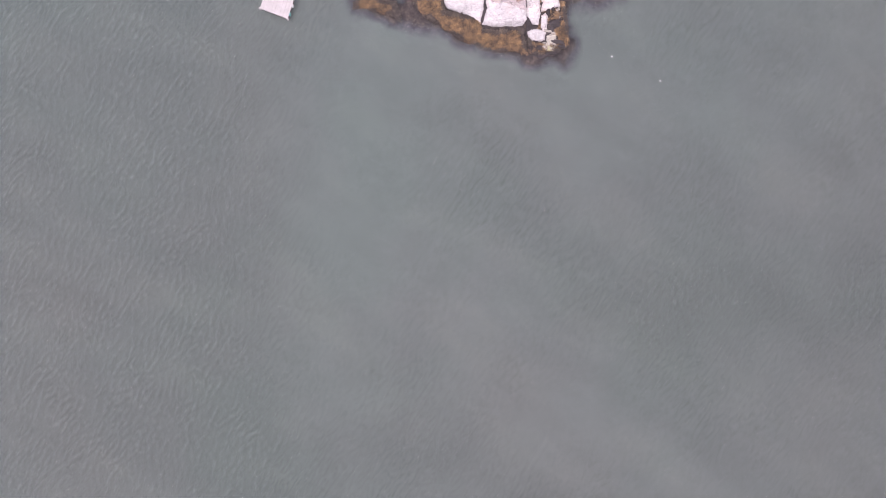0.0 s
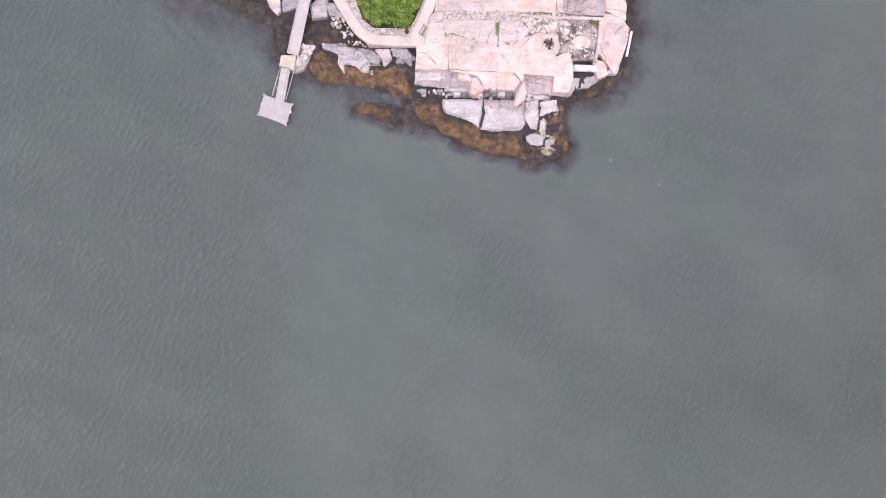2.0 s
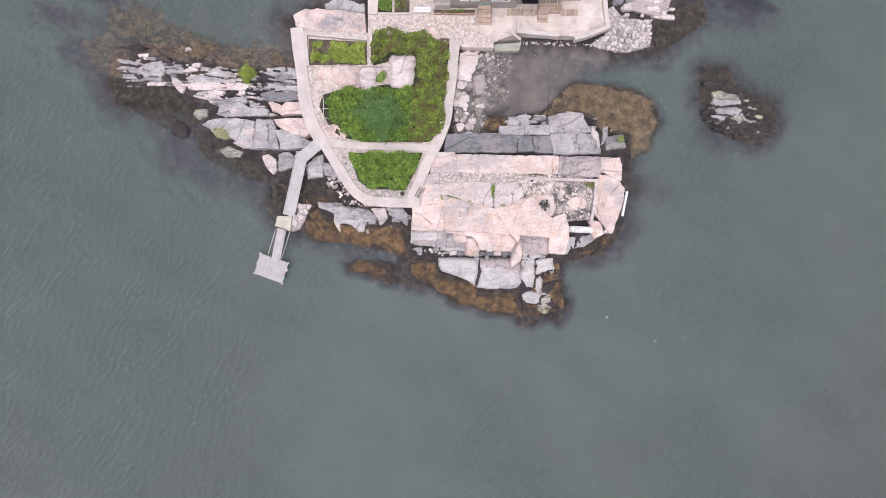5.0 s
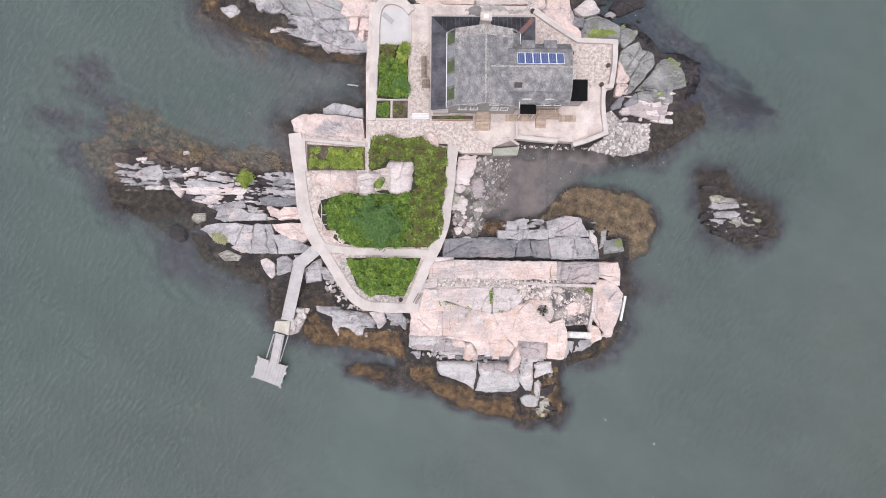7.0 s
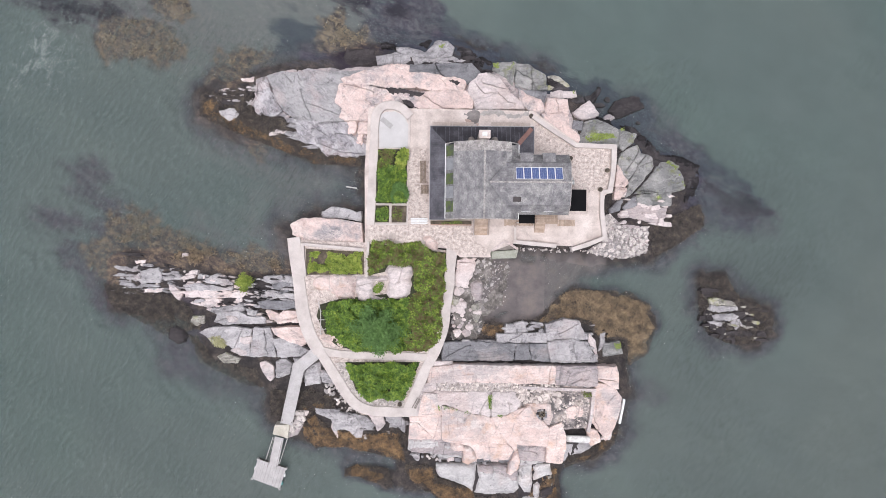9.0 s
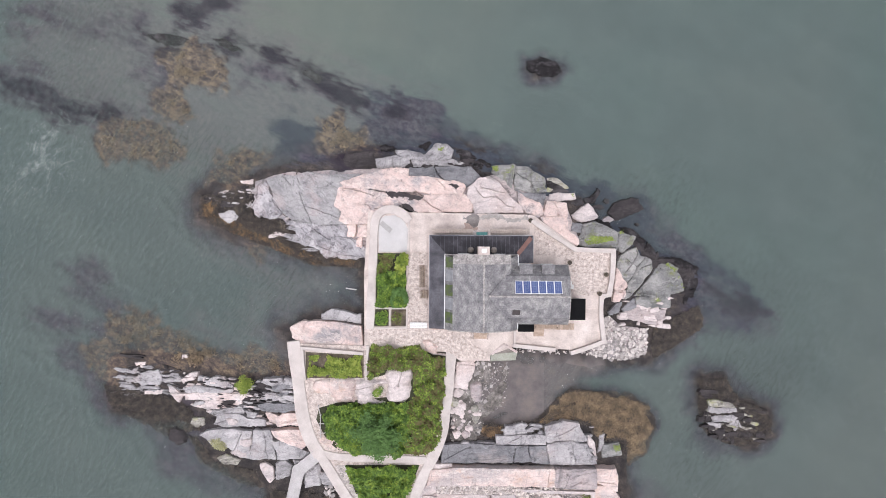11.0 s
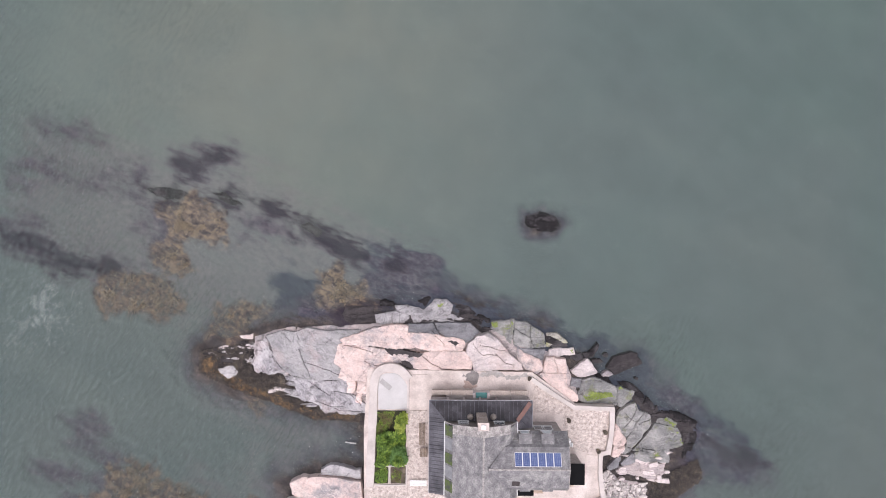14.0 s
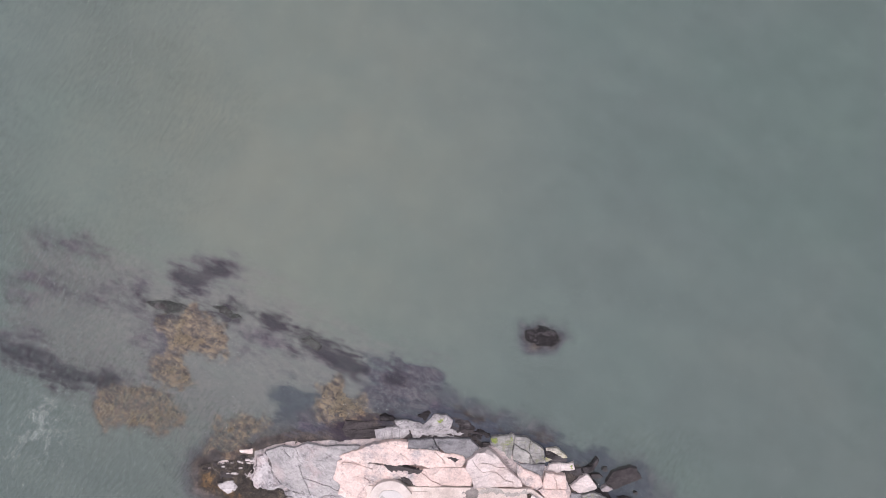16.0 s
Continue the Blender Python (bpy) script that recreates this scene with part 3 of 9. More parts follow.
# ---- sea bed, shore and water ----
SHORES = [  # plan, height, fall outwards
    ([(-34.8, 20.2), (-32.0, 21.8), (-26.5, 23.1), (-22.6, 24.4), (-13.9, 26.4), (-6.8, 27.5), (1.0, 28.2), (5.0, 26.5), (8.9, 25.3), (14.5, 22.8), (17.4, 20.8), (20.4, 18.3), (25.6, 15.6), (29.8, 12.9), (34.7, 11.6), (35.5, 9.6), (34.0, 6.8), (36.0, 3.3), (32.9, 0.9), (29.4, -1.9), (19.5, -2.4), (9.2, -1.3), (-9.8, 2.1), (-11.0, 10.8), (-17.8, 11.2), (-24.1, 13.2), (-30.4, 15.5), (-34.4, 17.3)], 0.4, 0.32),
    ([(-47.0, -1.7), (-38.3, -2.7), (-28.8, -4.4), (-22.0, -4.1), (-22.5, 2.0), (-17.7, 4.6), (-11.4, 4.0), (-6.6, 0.6), (6.0, -0.9), (8.8, -3.2), (7.7, -7.2), (5.3, -10.4), (9.3, -10.4), (14.0, -10.3), (21.2, -10.7), (24.4, -13.4), (25.8, -17.4), (25.9, -21.3), (24.9, -26.9), (21.4, -29.8), (16.2, -30.6), (-6.4, -29.6), (-19.1, -27.3), (-23.9, -25.0), (-24.7, -21.0), (-27.1, -18.6), (-33.5, -15.5), (-35.1, -10.8), (-46.2, -9.3), (-47.0, -6.1)], 0.4, 0.3),
    ([(-24.3, -17.9), (-17.8, -17.0), (-1.8, -24.8), (9.3, -27.9), (17.7, -29.4), (17.3, -34.9), (17.8, -38.1), (16.2, -40.3), (11.8, -39.9), (6.3, -39.2), (1.5, -37.7), (-0.9, -35.9), (-5.3, -35.2), (-7.3, -31.2), (-11.3, -29.8), (-17.7, -29.3), (-20.1, -27.4), (-20.9, -25.0), (-24.1, -23.8)], 0.25, 0.6),
    ([(-14.1, -32.0), (-11.3, -31.3), (-6.5, -31.6), (-5.3, -31.2), (-0.9, -35.2), (-6.5, -35.2), (-8.1, -34.5), (-11.3, -33.5), (-13.7, -33.3)], 0.12, 0.6),
    ([(36.0, -4.6), (39.3, -4.4), (41.3, -6.9), (45.7, -8.9), (46.5, -12.0), (44.2, -14.0), (40.2, -14.1), (37.4, -12.5), (36.2, -9.3)], 0.3, 0.35),
    ([(14.4, -8.0), (18.0, -6.5), (24.3, -7.2), (28.3, -8.6), (29.5, -11.4), (28.4, -15.0), (25.6, -16.6), (22.0, -13.5), (14.1, -11.9)], 0.18, 0.5),
    ([(5.3, -10.8), (9.3, -10.0), (14.5, -10.3), (14.5, -13.5), (7.0, -13.6)], 0.3, 0.3),
    ([(11.1, 39.9), (13.4, 40.3), (16.2, 39.5), (16.8, 38.2), (15.8, 37.2), (13.1, 37.0), (11.1, 38.1)], 0.1, 0.5),
]
SHOALS = [  # drowned ground: plan, height, fall outwards
    ([(-42.4, -11.7), (-35.2, -10.8), (-24.8, -18.7), (-24.0, -25.9), (-28.0, -23.5), (-38.4, -19.6)], -0.40, 0.16),
    ([(20.9, 22.1), (29.6, 19.9), (36.0, 11.2), (44.0, 5.0), (46.4, 2.2), (40.9, 1.8), (36.1, 2.5), (31.3, 8.0), (24.9, 15.1)], -0.40, 0.16),
    ([(-39.2, -12.8), (-35.2, -10.8), (-26.4, -17.1), (-24.0, -23.5), (-30.4, -21.1), (-37.6, -18.8)], -0.28, 0.25),
    ([(20.1, 20.6), (28.8, 19.5), (32.0, 15.1), (35.2, 10.4), (31.3, 10.4), (23.3, 16.7)], -0.3, 0.25),
    ([(25.3, -16.6), (26.9, -16.6), (31.7, -20.6), (32.5, -22.1), (28.5, -23.0), (25.8, -23.0)], -0.5, 0.25),
    ([(-14.0, -31.8), (-6.4, -31.9), (0.8, -33.6), (-6.4, -30.5), (-12.8, -30.4)], -0.25, 0.3),
]
GX, GY, CELL = -68.0, -48.0, 0.3
gx, gy = np.meshgrid(np.arange(GX, 58.0, CELL), np.arange(GY, 62.0, CELL))
far = np.full(gx.shape, -1.0)
for poly, high, fall in SHORES + SHOALS:
    d = edge_distance(poly, gx, gy) * np.where(inside(poly, gx, gy), 1, -1)
    d = d + 1.6 * (wave(gx, gy, 3.2, 2) - 0.5) + 0.9 * (wave(gx, gy, 1.1, 6) - 0.5)
    drowned = high < 0
    z = high + fall * np.minimum(d - (0.4 if drowned else 0.8), 0)
    if drowned:
        z = z + 0.22 * (wave(gx, gy, 3.0, 8) - 0.5) * np.clip(1 + d, 0, 1)
    else:
        z = np.where(z < 0, 0.85 * z, z)  # the foot of the shore runs out gently
    far = np.maximum(far, z)
far = far + (0.12 * (wave(gx, gy, 1.4, 4) - 0.5) + 0.1 * (wave(gx, gy, 0.6, 5) - 0.5)) * np.clip((far + 0.95) / 0.4, 0, 1)


def cover(plans, soft):
    """How far those plans cover the ground, 0 to 1, with ragged soft edges."""
    total = np.zeros(gx.shape)
    for poly in plans:
        d = edge_distance(poly, gx, gy) * np.where(inside(poly, gx, gy), 1, -1)
        d = d + 2.4 * (wave(gx, gy, 2.6, 12) - 0.5) + 1.3 * (wave(gx, gy, 0.9, 13) - 0.5)
        total = np.maximum(total, np.clip(0.5 + d / soft, 0, 1))
    return total


ZONES = {key: np.zeros(gx.shape) for key in ("pale_weed", "blue_weed", "mauve_weed", "ochre_weed", "dark_weed")}
SOFT = {"pale_weed": (8.0, -0.75), "blue_weed": (6.0, -0.75), "mauve_weed": (5.0, -0.6), "ochre_weed": (3.2, -0.4), "dark_weed": (4.5, -0.4)}


def drowned(key, *plan):
    """A zone of tone on the bottom (weed, hazed silt, blue water), and its shoal."""
    soft, high = SOFT[key]
    here = cover([plan], soft)
    ZONES[key] = np.maximum(ZONES[key], here)
    far[:] = np.maximum(far, -1.0 + (high + 1.0) * here)


# drowned weed meadows round the island, hazed pale silt and painted blue water between
drowned("ochre_weed", (-39.5, 41.3), (-34.7, 42.1), (-30.9, 39.8), (-30.4, 36.5), (-34.7, 35.6), (-38.4, 36.5), (-39.0, 39.2))
drowned("ochre_weed", (-41.6, 34.2), (-37.3, 35.0), (-34.7, 32.2), (-36.8, 30.7), (-41.1, 32.3))
drowned("ochre_weed", (-49.4, 28.1), (-46.5, 31.9), (-42.7, 31.1), (-38.9, 29.5), (-36.3, 27.3), (-38.4, 25.2), (-43.8, 24.9), (-48.1, 26.7))
drowned("ochre_weed", (-17.8, 31.2), (-15.3, 31.8), (-11.5, 29.1), (-9.4, 27.0), (-12.6, 25.9), (-16.4, 27.0))
drowned("ochre_weed", (-31.7, 25.2), (-28.2, 27.1), (-24.4, 26.9), (-25.5, 24.7), (-30.3, 22.5), (-32.5, 23.1))
drowned("ochre_weed", (-28.1, 12.6), (-26.1, 13.1), (-26.1, 11.3), (-27.3, 11.1))
drowned("ochre_weed", (-46.8, 3.4), (-41.6, 3.9), (-39.2, 1.1), (-35.0, 0.2), (-31.2, -1.2), (-23.3, -2.1), (-22.1, -5.1), (-26.1, -4.7), (-32.6, -4.7), (-36.4, -3.8), (-42.1, -2.5), (-43.9, -0.6), (-46.8, -0.4), (-48.2, 1.0))
drowned("pale_weed", (-62.2, 38.2), (-57.5, 36.7), (-48.0, 32.0), (-42.4, 31.2), (-46.4, 36.7), (-36.9, 39.2), (-27.3, 41.6), (-22.6, 40.1), (-13.1, 34.6), (-10.7, 31.4), (-17.8, 32.2), (-24.1, 29.8), (-34.5, 28.9), (-36.1, 21.7), (-38.4, 24.1), (-50.4, 28.0), (-62.3, 33.5))
drowned("mauve_weed", (-39.2, 48.2), (-34.5, 49.8), (-29.7, 48.3), (-30.1, 44.7), (-35.3, 43.9), (-39.2, 45.5))
drowned("mauve_weed", (-62.2, 47.7), (-55.1, 46.6), (-46.4, 44.2), (-41.6, 42.7), (-46.4, 41.5), (-55.9, 44.6), (-62.2, 46.0))
drowned("mauve_weed", (-9.1, 35.4), (-1.9, 34.3), (1.3, 29.1), (-3.5, 27.1), (-10.6, 29.1))
drowned("pale_weed", (-35.3, 17.0), (-28.1, 14.6), (-22.5, 11.1), (-14.5, 10.7), (-14.5, 4.0), (-24.1, 4.3), (-28.1, 8.7), (-32.9, 12.2))
drowned("mauve_weed", (-54.4, 10.5), (-49.2, 11.3), (-46.8, 6.5), (-44.8, 4.1), (-45.6, 0.1), (-49.2, 4.1), (-53.2, 8.1))
drowned("mauve_weed", (-58.4, 4.7), (-53.6, 4.1), (-46.8, 3.3), (-47.6, -0.3), (-55.6, 1.5))
drowned("pale_weed", (-36.0, 3.0), (-22.5, 2.7), (-22.5, -1.5), (-30.5, -1.5), (-35.2, 0.2))
drowned("mauve_weed", (-57.4, 53.2), (-51.1, 51.7), (-47.9, 50.1), (-51.9, 49.7), (-56.6, 51.3))
drowned("mauve_weed", (-46.4, 46.2), (-41.6, 46.2), (-42.4, 44.7), (-45.6, 44.8))
drowned("mauve_weed", (-62.2, 44.5), (-57.5, 43.8), (-59.0, 43.0), (-62.2, 43.4))
drowned("mauve_weed", (-52.2, 3.8), (-46.6, 3.0), (-45.4, -3.3), (-47.3, -7.3), (-44.9, -11.3), (-49.7, -8.9), (-52.1, -5.0), (-51.0, -0.2))
drowned("mauve_weed", (-44.1, -9.7), (-36.2, -8.8), (-33.3, -14.0), (-34.9, -17.6), (-38.5, -16.8), (-38.9, -12.8))
drowned("mauve_weed", (35.4, 9.7), (38.7, 9.7), (46.7, 4.0), (43.0, 2.3), (38.8, 3.2), (34.8, 6.0))
drowned("mauve_weed", (33.1, 6.2), (37.1, 4.1), (36.0, -0.1), (29.7, -0.2), (30.8, 2.4))
drowned("mauve_weed", (29.7, 15.9), (32.1, 12.7), (35.9, 10.4), (34.9, 12.7), (32.1, 15.5))
drowned("mauve_weed", (-62.2, 37.8), (-57.5, 36.5), (-48.8, 32.0), (-43.2, 30.4), (-48.0, 28.8), (-54.3, 31.1), (-62.3, 33.1))
drowned("mauve_weed", (-44.0, 42.3), (-36.1, 39.2), (-38.4, 32.0), (-43.2, 32.0), (-41.6, 37.6))
drowned("mauve_weed", (-30.5, 40.8), (-22.6, 39.7), (-11.5, 33.8), (-6.7, 32.3), (-13.0, 31.4), (-19.4, 35.3), (-27.3, 36.9))
drowned("mauve_weed", (-11.5, 31.4), (-3.5, 32.3), (1.3, 28.3), (-5.1, 27.5), (-11.4, 27.9))
drowned("mauve_weed", (-25.1, 25.4), (-18.0, 25.0), (-11.7, 25.4), (-13.3, 27.9), (-21.2, 27.4))
drowned("dark_weed", (-15.4, 25.5), (-11.4, 27.3), (-6.7, 27.9), (-7.5, 26.7), (-12.2, 25.7), (-14.6, 24.7))
drowned("mauve_weed", (-52.1, -4.2), (-46.5, -8.1), (-38.5, -12.0), (-36.1, -9.6), (-44.9, -7.3), (-48.1, -4.1))
drowned("pale_weed", (-59.3, 51.9), (-30.4, 48.9), (-14.3, 39.9), (-0.1, 33.5), (0.0, 28.1), (-16.9, 25.3), (-32.5, 23.1), (-36.8, 25.2), (-49.7, 27.8), (-62.6, 34.2), (-62.5, 39.5))
drowned("mauve_weed", (-43.8, 39.7), (-40.0, 39.7), (-41.1, 36.5), (-44.9, 36.4))
drowned("mauve_weed", (-28.2, 40.2), (-23.5, 39.3), (-24.5, 36.7), (-29.3, 37.2))
drowned("mauve_weed", (-62.6, 39.4), (-57.2, 38.4), (-52.9, 34.6), (-44.9, 33.0), (-42.7, 31.6), (-46.5, 31.0), (-51.8, 30.6), (-59.3, 33.8), (-62.6, 34.3))
drowned("blue_weed", (-9.5, 34.6), (-4.0, 34.2), (0.0, 31.5), (2.0, 28.5), (7.8, 26.3), (14.5, 23.8), (19.0, 21.5), (16.0, 21.0), (5.0, 25.0), (-8.3, 27.0), (-10.5, 30.0))
drowned("blue_weed", (-22.5, 30.5), (-18.5, 30.0), (-17.0, 26.0), (-19.5, 25.0), (-23.0, 26.5))
drowned("pale_weed", (-24.0, 33.0), (-18.0, 32.0), (-15.5, 27.0), (-19.0, 24.2), (-24.0, 25.0), (-26.0, 29.0))
drowned("blue_weed", (20.0, 21.5), (28.0, 20.0), (29.8, 15.8), (32.7, 13.0), (37.7, 10.6), (45.0, 5.5), (43.0, 2.5), (36.0, 5.0), (32.0, 11.0), (24.0, 16.0))
drowned("dark_weed", (-62.6, 37.0), (-57.2, 36.4), (-52.5, 33.4), (-46.0, 32.2), (-51.8, 31.5), (-59.3, 34.4), (-62.6, 34.9))
drowned("dark_weed", (-34.7, 42.4), (-29.3, 41.9), (-27.7, 40.6), (-32.5, 40.8))
drowned("ochre_weed", (-50.5, -1.0), (-46.0, 1.5), (-44.0, -2.0), (-44.5, -8.0), (-48.5, -6.0))
drowned("mauve_weed", (-57.0, -1.5), (-50.0, 0.5), (-46.0, -3.0), (-46.5, -8.5), (-51.0, -6.0))
drowned("mauve_weed", (-41.5, -17.0), (-37.5, -15.8), (-33.5, -17.0), (-34.0, -19.5), (-38.5, -19.8))
drowned("dark_weed", (-42.4, 43.1), (-36.9, 43.0), (-36.1, 41.9), (-38.4, 41.4), (-40.8, 41.9))
drowned("dark_weed", (-33.7, 42.7), (-30.5, 42.5), (-28.5, 40.7), (-31.3, 41.0))
drowned("dark_weed", (-22.2, 38.5), (-19.0, 39.3), (-14.6, 36.2), (-11.5, 33.8), (-12.6, 32.2), (-17.0, 35.4), (-21.0, 36.9))
drowned("dark_weed", (-38.4, 47.1), (-35.3, 47.9), (-31.3, 47.9), (-32.9, 46.3), (-36.9, 45.5))
drowned("dark_weed", (-27.3, 41.6), (-24.2, 41.2), (-22.6, 39.3), (-25.8, 40.0))
drowned("dark_weed", (-62.3, 34.7), (-57.5, 33.5), (-50.4, 31.2), (-51.9, 30.2), (-59.1, 32.9))
drowned("dark_weed", (-7.5, 34.2), (-5.8, 33.8), (-6.3, 31.5), (-8.0, 32.1))
drowned("dark_weed", (37.1, 8.8), (40.6, 7.7), (45.3, 4.5), (42.5, 3.8), (38.7, 5.5))
MUD = cover([[(5.6, -1.6), (20.7, -1.4), (22.4, -3.2), (18.6, -6.0), (16.0, -8.1), (14.6, -10.9), (9.3, -11.2), (5.4, -10.6), (4.4, -7.3), (5.0, -4.1)]], 2.2)
far = np.where(MUD > 0, np.maximum(far, -1.0 + 1.07 * np.clip(MUD * 1.3, 0, 1) - 0.03 * np.clip(gx - 12, 0, 20)), far)


def ground_z(x, y):
    i = np.clip(((np.asarray(y) - GY) / CELL).astype(int), 0, far.shape[0] - 1)
    j = np.clip(((np.asarray(x) - GX) / CELL).astype(int), 0, far.shape[1] - 1)
    return far[i, j]


me = bpy.data.meshes.new("ground")
rows_n, cols_n = far.shape
ids = np.arange(rows_n * cols_n).reshape(rows_n, cols_n)
me.from_pydata(np.stack([gx, gy, far], -1).reshape(-1, 3).tolist(), [], np.stack([ids[:-1, :-1], ids[:-1, 1:], ids[1:, 1:], ids[1:, :-1]], -1).reshape(-1, 4).tolist())
for f in me.polygons:
    f.use_smooth = True
for key, values in (*ZONES.items(), ("mud", MUD)):
    me.attributes.new(key, "FLOAT", "POINT").data.foreach_set("value", values.ravel().astype(np.float32))


def murk(m, vec):
    """Murky sea water in wide drifts: sky sheen painted in westward, a paler north-western patch."""
    n, l = m.node_tree.nodes, m.node_tree.links
    pos = node(m, "ShaderNodeSeparateXYZ")
    l.new(vec, pos.inputs[0])
    north = node(m, "ShaderNodeMapRange")
    north.inputs["From Min"].default_value, north.inputs["From Max"].default_value = -75.0, 35.0
    l.new(pos.outputs["Y"], north.inputs["Value"])
    drift = mix_of(m, (0.1115, 0.13, 0.1225), (0.102, 0.1305, 0.1245), north.outputs[0])
    drift = mix_of(m, drift, ramp_of(m, noise_of(m, vec, 0.022, 5, 0.55), [(0.36, (0.95, 1.0, 0.98)), (0.5, (1, 1, 1)), (0.64, (1.045, 1.01, 1.005))]), 1.0, "MULTIPLY")
    # west-to-east falloff puts the windward sky reflection into the colour
    side = node(m, "ShaderNodeMapRange")
    side.inputs["From Min"].default_value, side.inputs["From Max"].default_value = -70.0, 70.0
    side.inputs["To Min"].default_value, side.inputs["To Max"].default_value = 1.12, 0.94
    l.new(pos.outputs["X"], side.inputs["Value"])
    drift = mix_of(m, drift, side.outputs[0], 1.0, "MULTIPLY")
    # paler, yellower patch round one point, fading with distance
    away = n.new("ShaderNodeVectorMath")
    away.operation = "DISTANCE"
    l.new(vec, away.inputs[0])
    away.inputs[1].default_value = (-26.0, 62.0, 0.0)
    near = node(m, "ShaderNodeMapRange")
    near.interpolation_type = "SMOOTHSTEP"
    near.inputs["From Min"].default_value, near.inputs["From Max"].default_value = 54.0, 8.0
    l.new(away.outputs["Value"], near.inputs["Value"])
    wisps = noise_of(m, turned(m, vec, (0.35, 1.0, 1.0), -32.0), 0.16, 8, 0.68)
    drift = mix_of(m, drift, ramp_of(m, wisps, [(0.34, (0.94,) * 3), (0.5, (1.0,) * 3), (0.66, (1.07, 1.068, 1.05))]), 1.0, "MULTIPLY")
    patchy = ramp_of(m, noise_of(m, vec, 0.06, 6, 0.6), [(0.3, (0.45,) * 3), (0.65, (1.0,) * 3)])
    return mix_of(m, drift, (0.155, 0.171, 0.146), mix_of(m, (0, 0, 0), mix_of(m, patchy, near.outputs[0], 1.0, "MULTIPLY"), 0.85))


def shore_material():
    """Dark wet rock with weed films, painted into the water's haze where it lies deeper."""
    m, n, l, b = material("wet_shore_rock", 0.6)
    vec = place_of(m)
    col = ramp_of(m, noise_of(m, vec, 0.8, 9, 0.68), [(0.32, (0.02, 0.018, 0.019)), (0.48, (0.042, 0.035, 0.034)), (0.6, (0.075, 0.06, 0.053)), (0.72, (0.14, 0.115, 0.1))])
    fine = noise_of(m, vec, 5.0, 6, 0.75)
    col = mix_of(m, col, ramp_of(m, fine, [(0.34, (0.45, 0.45, 0.45)), (0.5, (1, 1, 1)), (0.66, (1.5, 1.5, 1.5))]), 1.0, "MULTIPLY")
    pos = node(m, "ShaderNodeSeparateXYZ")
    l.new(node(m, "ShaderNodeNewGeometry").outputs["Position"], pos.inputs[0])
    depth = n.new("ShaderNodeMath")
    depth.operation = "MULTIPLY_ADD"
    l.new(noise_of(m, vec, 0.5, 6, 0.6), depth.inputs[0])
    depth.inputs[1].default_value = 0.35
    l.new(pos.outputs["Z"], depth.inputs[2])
    b.inputs["Specular IOR Level"].default_value = 0.25
    film = n.new("ShaderNodeMapRange")
    film.inputs["From Min"].default_value, film.inputs["From Max"].default_value = 0.2, -0.1
    l.new(depth.outputs[0], film.inputs["Value"])
    brown = ramp_of(m, noise_of(m, vec, 0.9, 8, 0.7), [(0.34, (0.031, 0.03, 0.043)), (0.5, (0.058, 0.056, 0.074)), (0.66, (0.11, 0.1, 0.113))])
    col = mix_of(m, col, brown, mix_of(m, (0, 0, 0), film.outputs[0], 0.85))

    def zone(key):
        n_ = n.new("ShaderNodeAttribute")
        n_.attribute_name = key
        return n_.outputs["Fac"]

    tufts = noise_of(m, place_of(m, (0.8, 1.3, 1.0), -28.0), 1.1, 10, 0.8)
    weed = ramp_of(m, tufts, [(0.36, (0.022, 0.018, 0.022)), (0.45, (0.07, 0.053, 0.05)), (0.52, (0.14, 0.105, 0.08)), (0.62, (0.26, 0.195, 0.125))])
    mauve = ramp_of(m, tufts, [(0.36, (0.028, 0.023, 0.038)), (0.5, (0.066, 0.054, 0.074)), (0.64, (0.135, 0.113, 0.126))])
    slime = ramp_of(m, noise_of(m, vec, 0.45, 7, 0.62), [(0.3, (0.108, 0.094, 0.094)), (0.5, (0.15, 0.13, 0.128)), (0.66, (0.19, 0.158, 0.145))])
    # murk colour mixed in by height: the haze of deeper water, painted
    depth_haze = n.new("ShaderNodeMapRange")
    depth_haze.interpolation_type = "SMOOTHSTEP"
    depth_haze.inputs["From Min"].default_value, depth_haze.inputs["From Max"].default_value = 0.0, -0.7
    l.new(depth.outputs[0], depth_haze.inputs["Value"])
    col = mix_of(m, col, murk(m, vec), depth_haze.outputs[0])
    # pale mixes violet water haze into silt; blue paints dark deeper water
    pale = ramp_of(m, tufts, [(0.36, (0.105, 0.1, 0.107)), (0.5, (0.142, 0.135, 0.138)), (0.64, (0.185, 0.176, 0.172))])
    blue = ramp_of(m, tufts, [(0.36, (0.03, 0.036, 0.052)), (0.52, (0.046, 0.054, 0.072)), (0.66, (0.07, 0.078, 0.094))])
    for key, tone, most, edge in (("pale_weed", pale, 0.62, 1.1), ("blue_weed", blue, 0.95, 0.5), ("mauve_weed", mauve, 0.85, 1.0), ("ochre_weed", weed, 0.95, 0.7), ("dark_weed", (0.021, 0.015, 0.026), 0.97, 0.8)):
        streaks = noise_of(m, place_of(m, (0.35, 1.4, 1.0), -19.0), 0.45, 9, 0.72) if key != "ochre_weed" else noise_of(m, vec, 0.34, 9, 0.72)
        ragged = n.new("ShaderNodeMath")
        ragged.operation = "MULTIPLY_ADD"
        l.new(streaks, ragged.inputs[0])
        ragged.inputs[1].default_value = 2.4 if key != "ochre_weed" else 2.8
        l.new(zone(key), ragged.inputs[2])
        amount = node(m, "ShaderNodeMapRange")
        amount.interpolation_type = "SMOOTHSTEP"
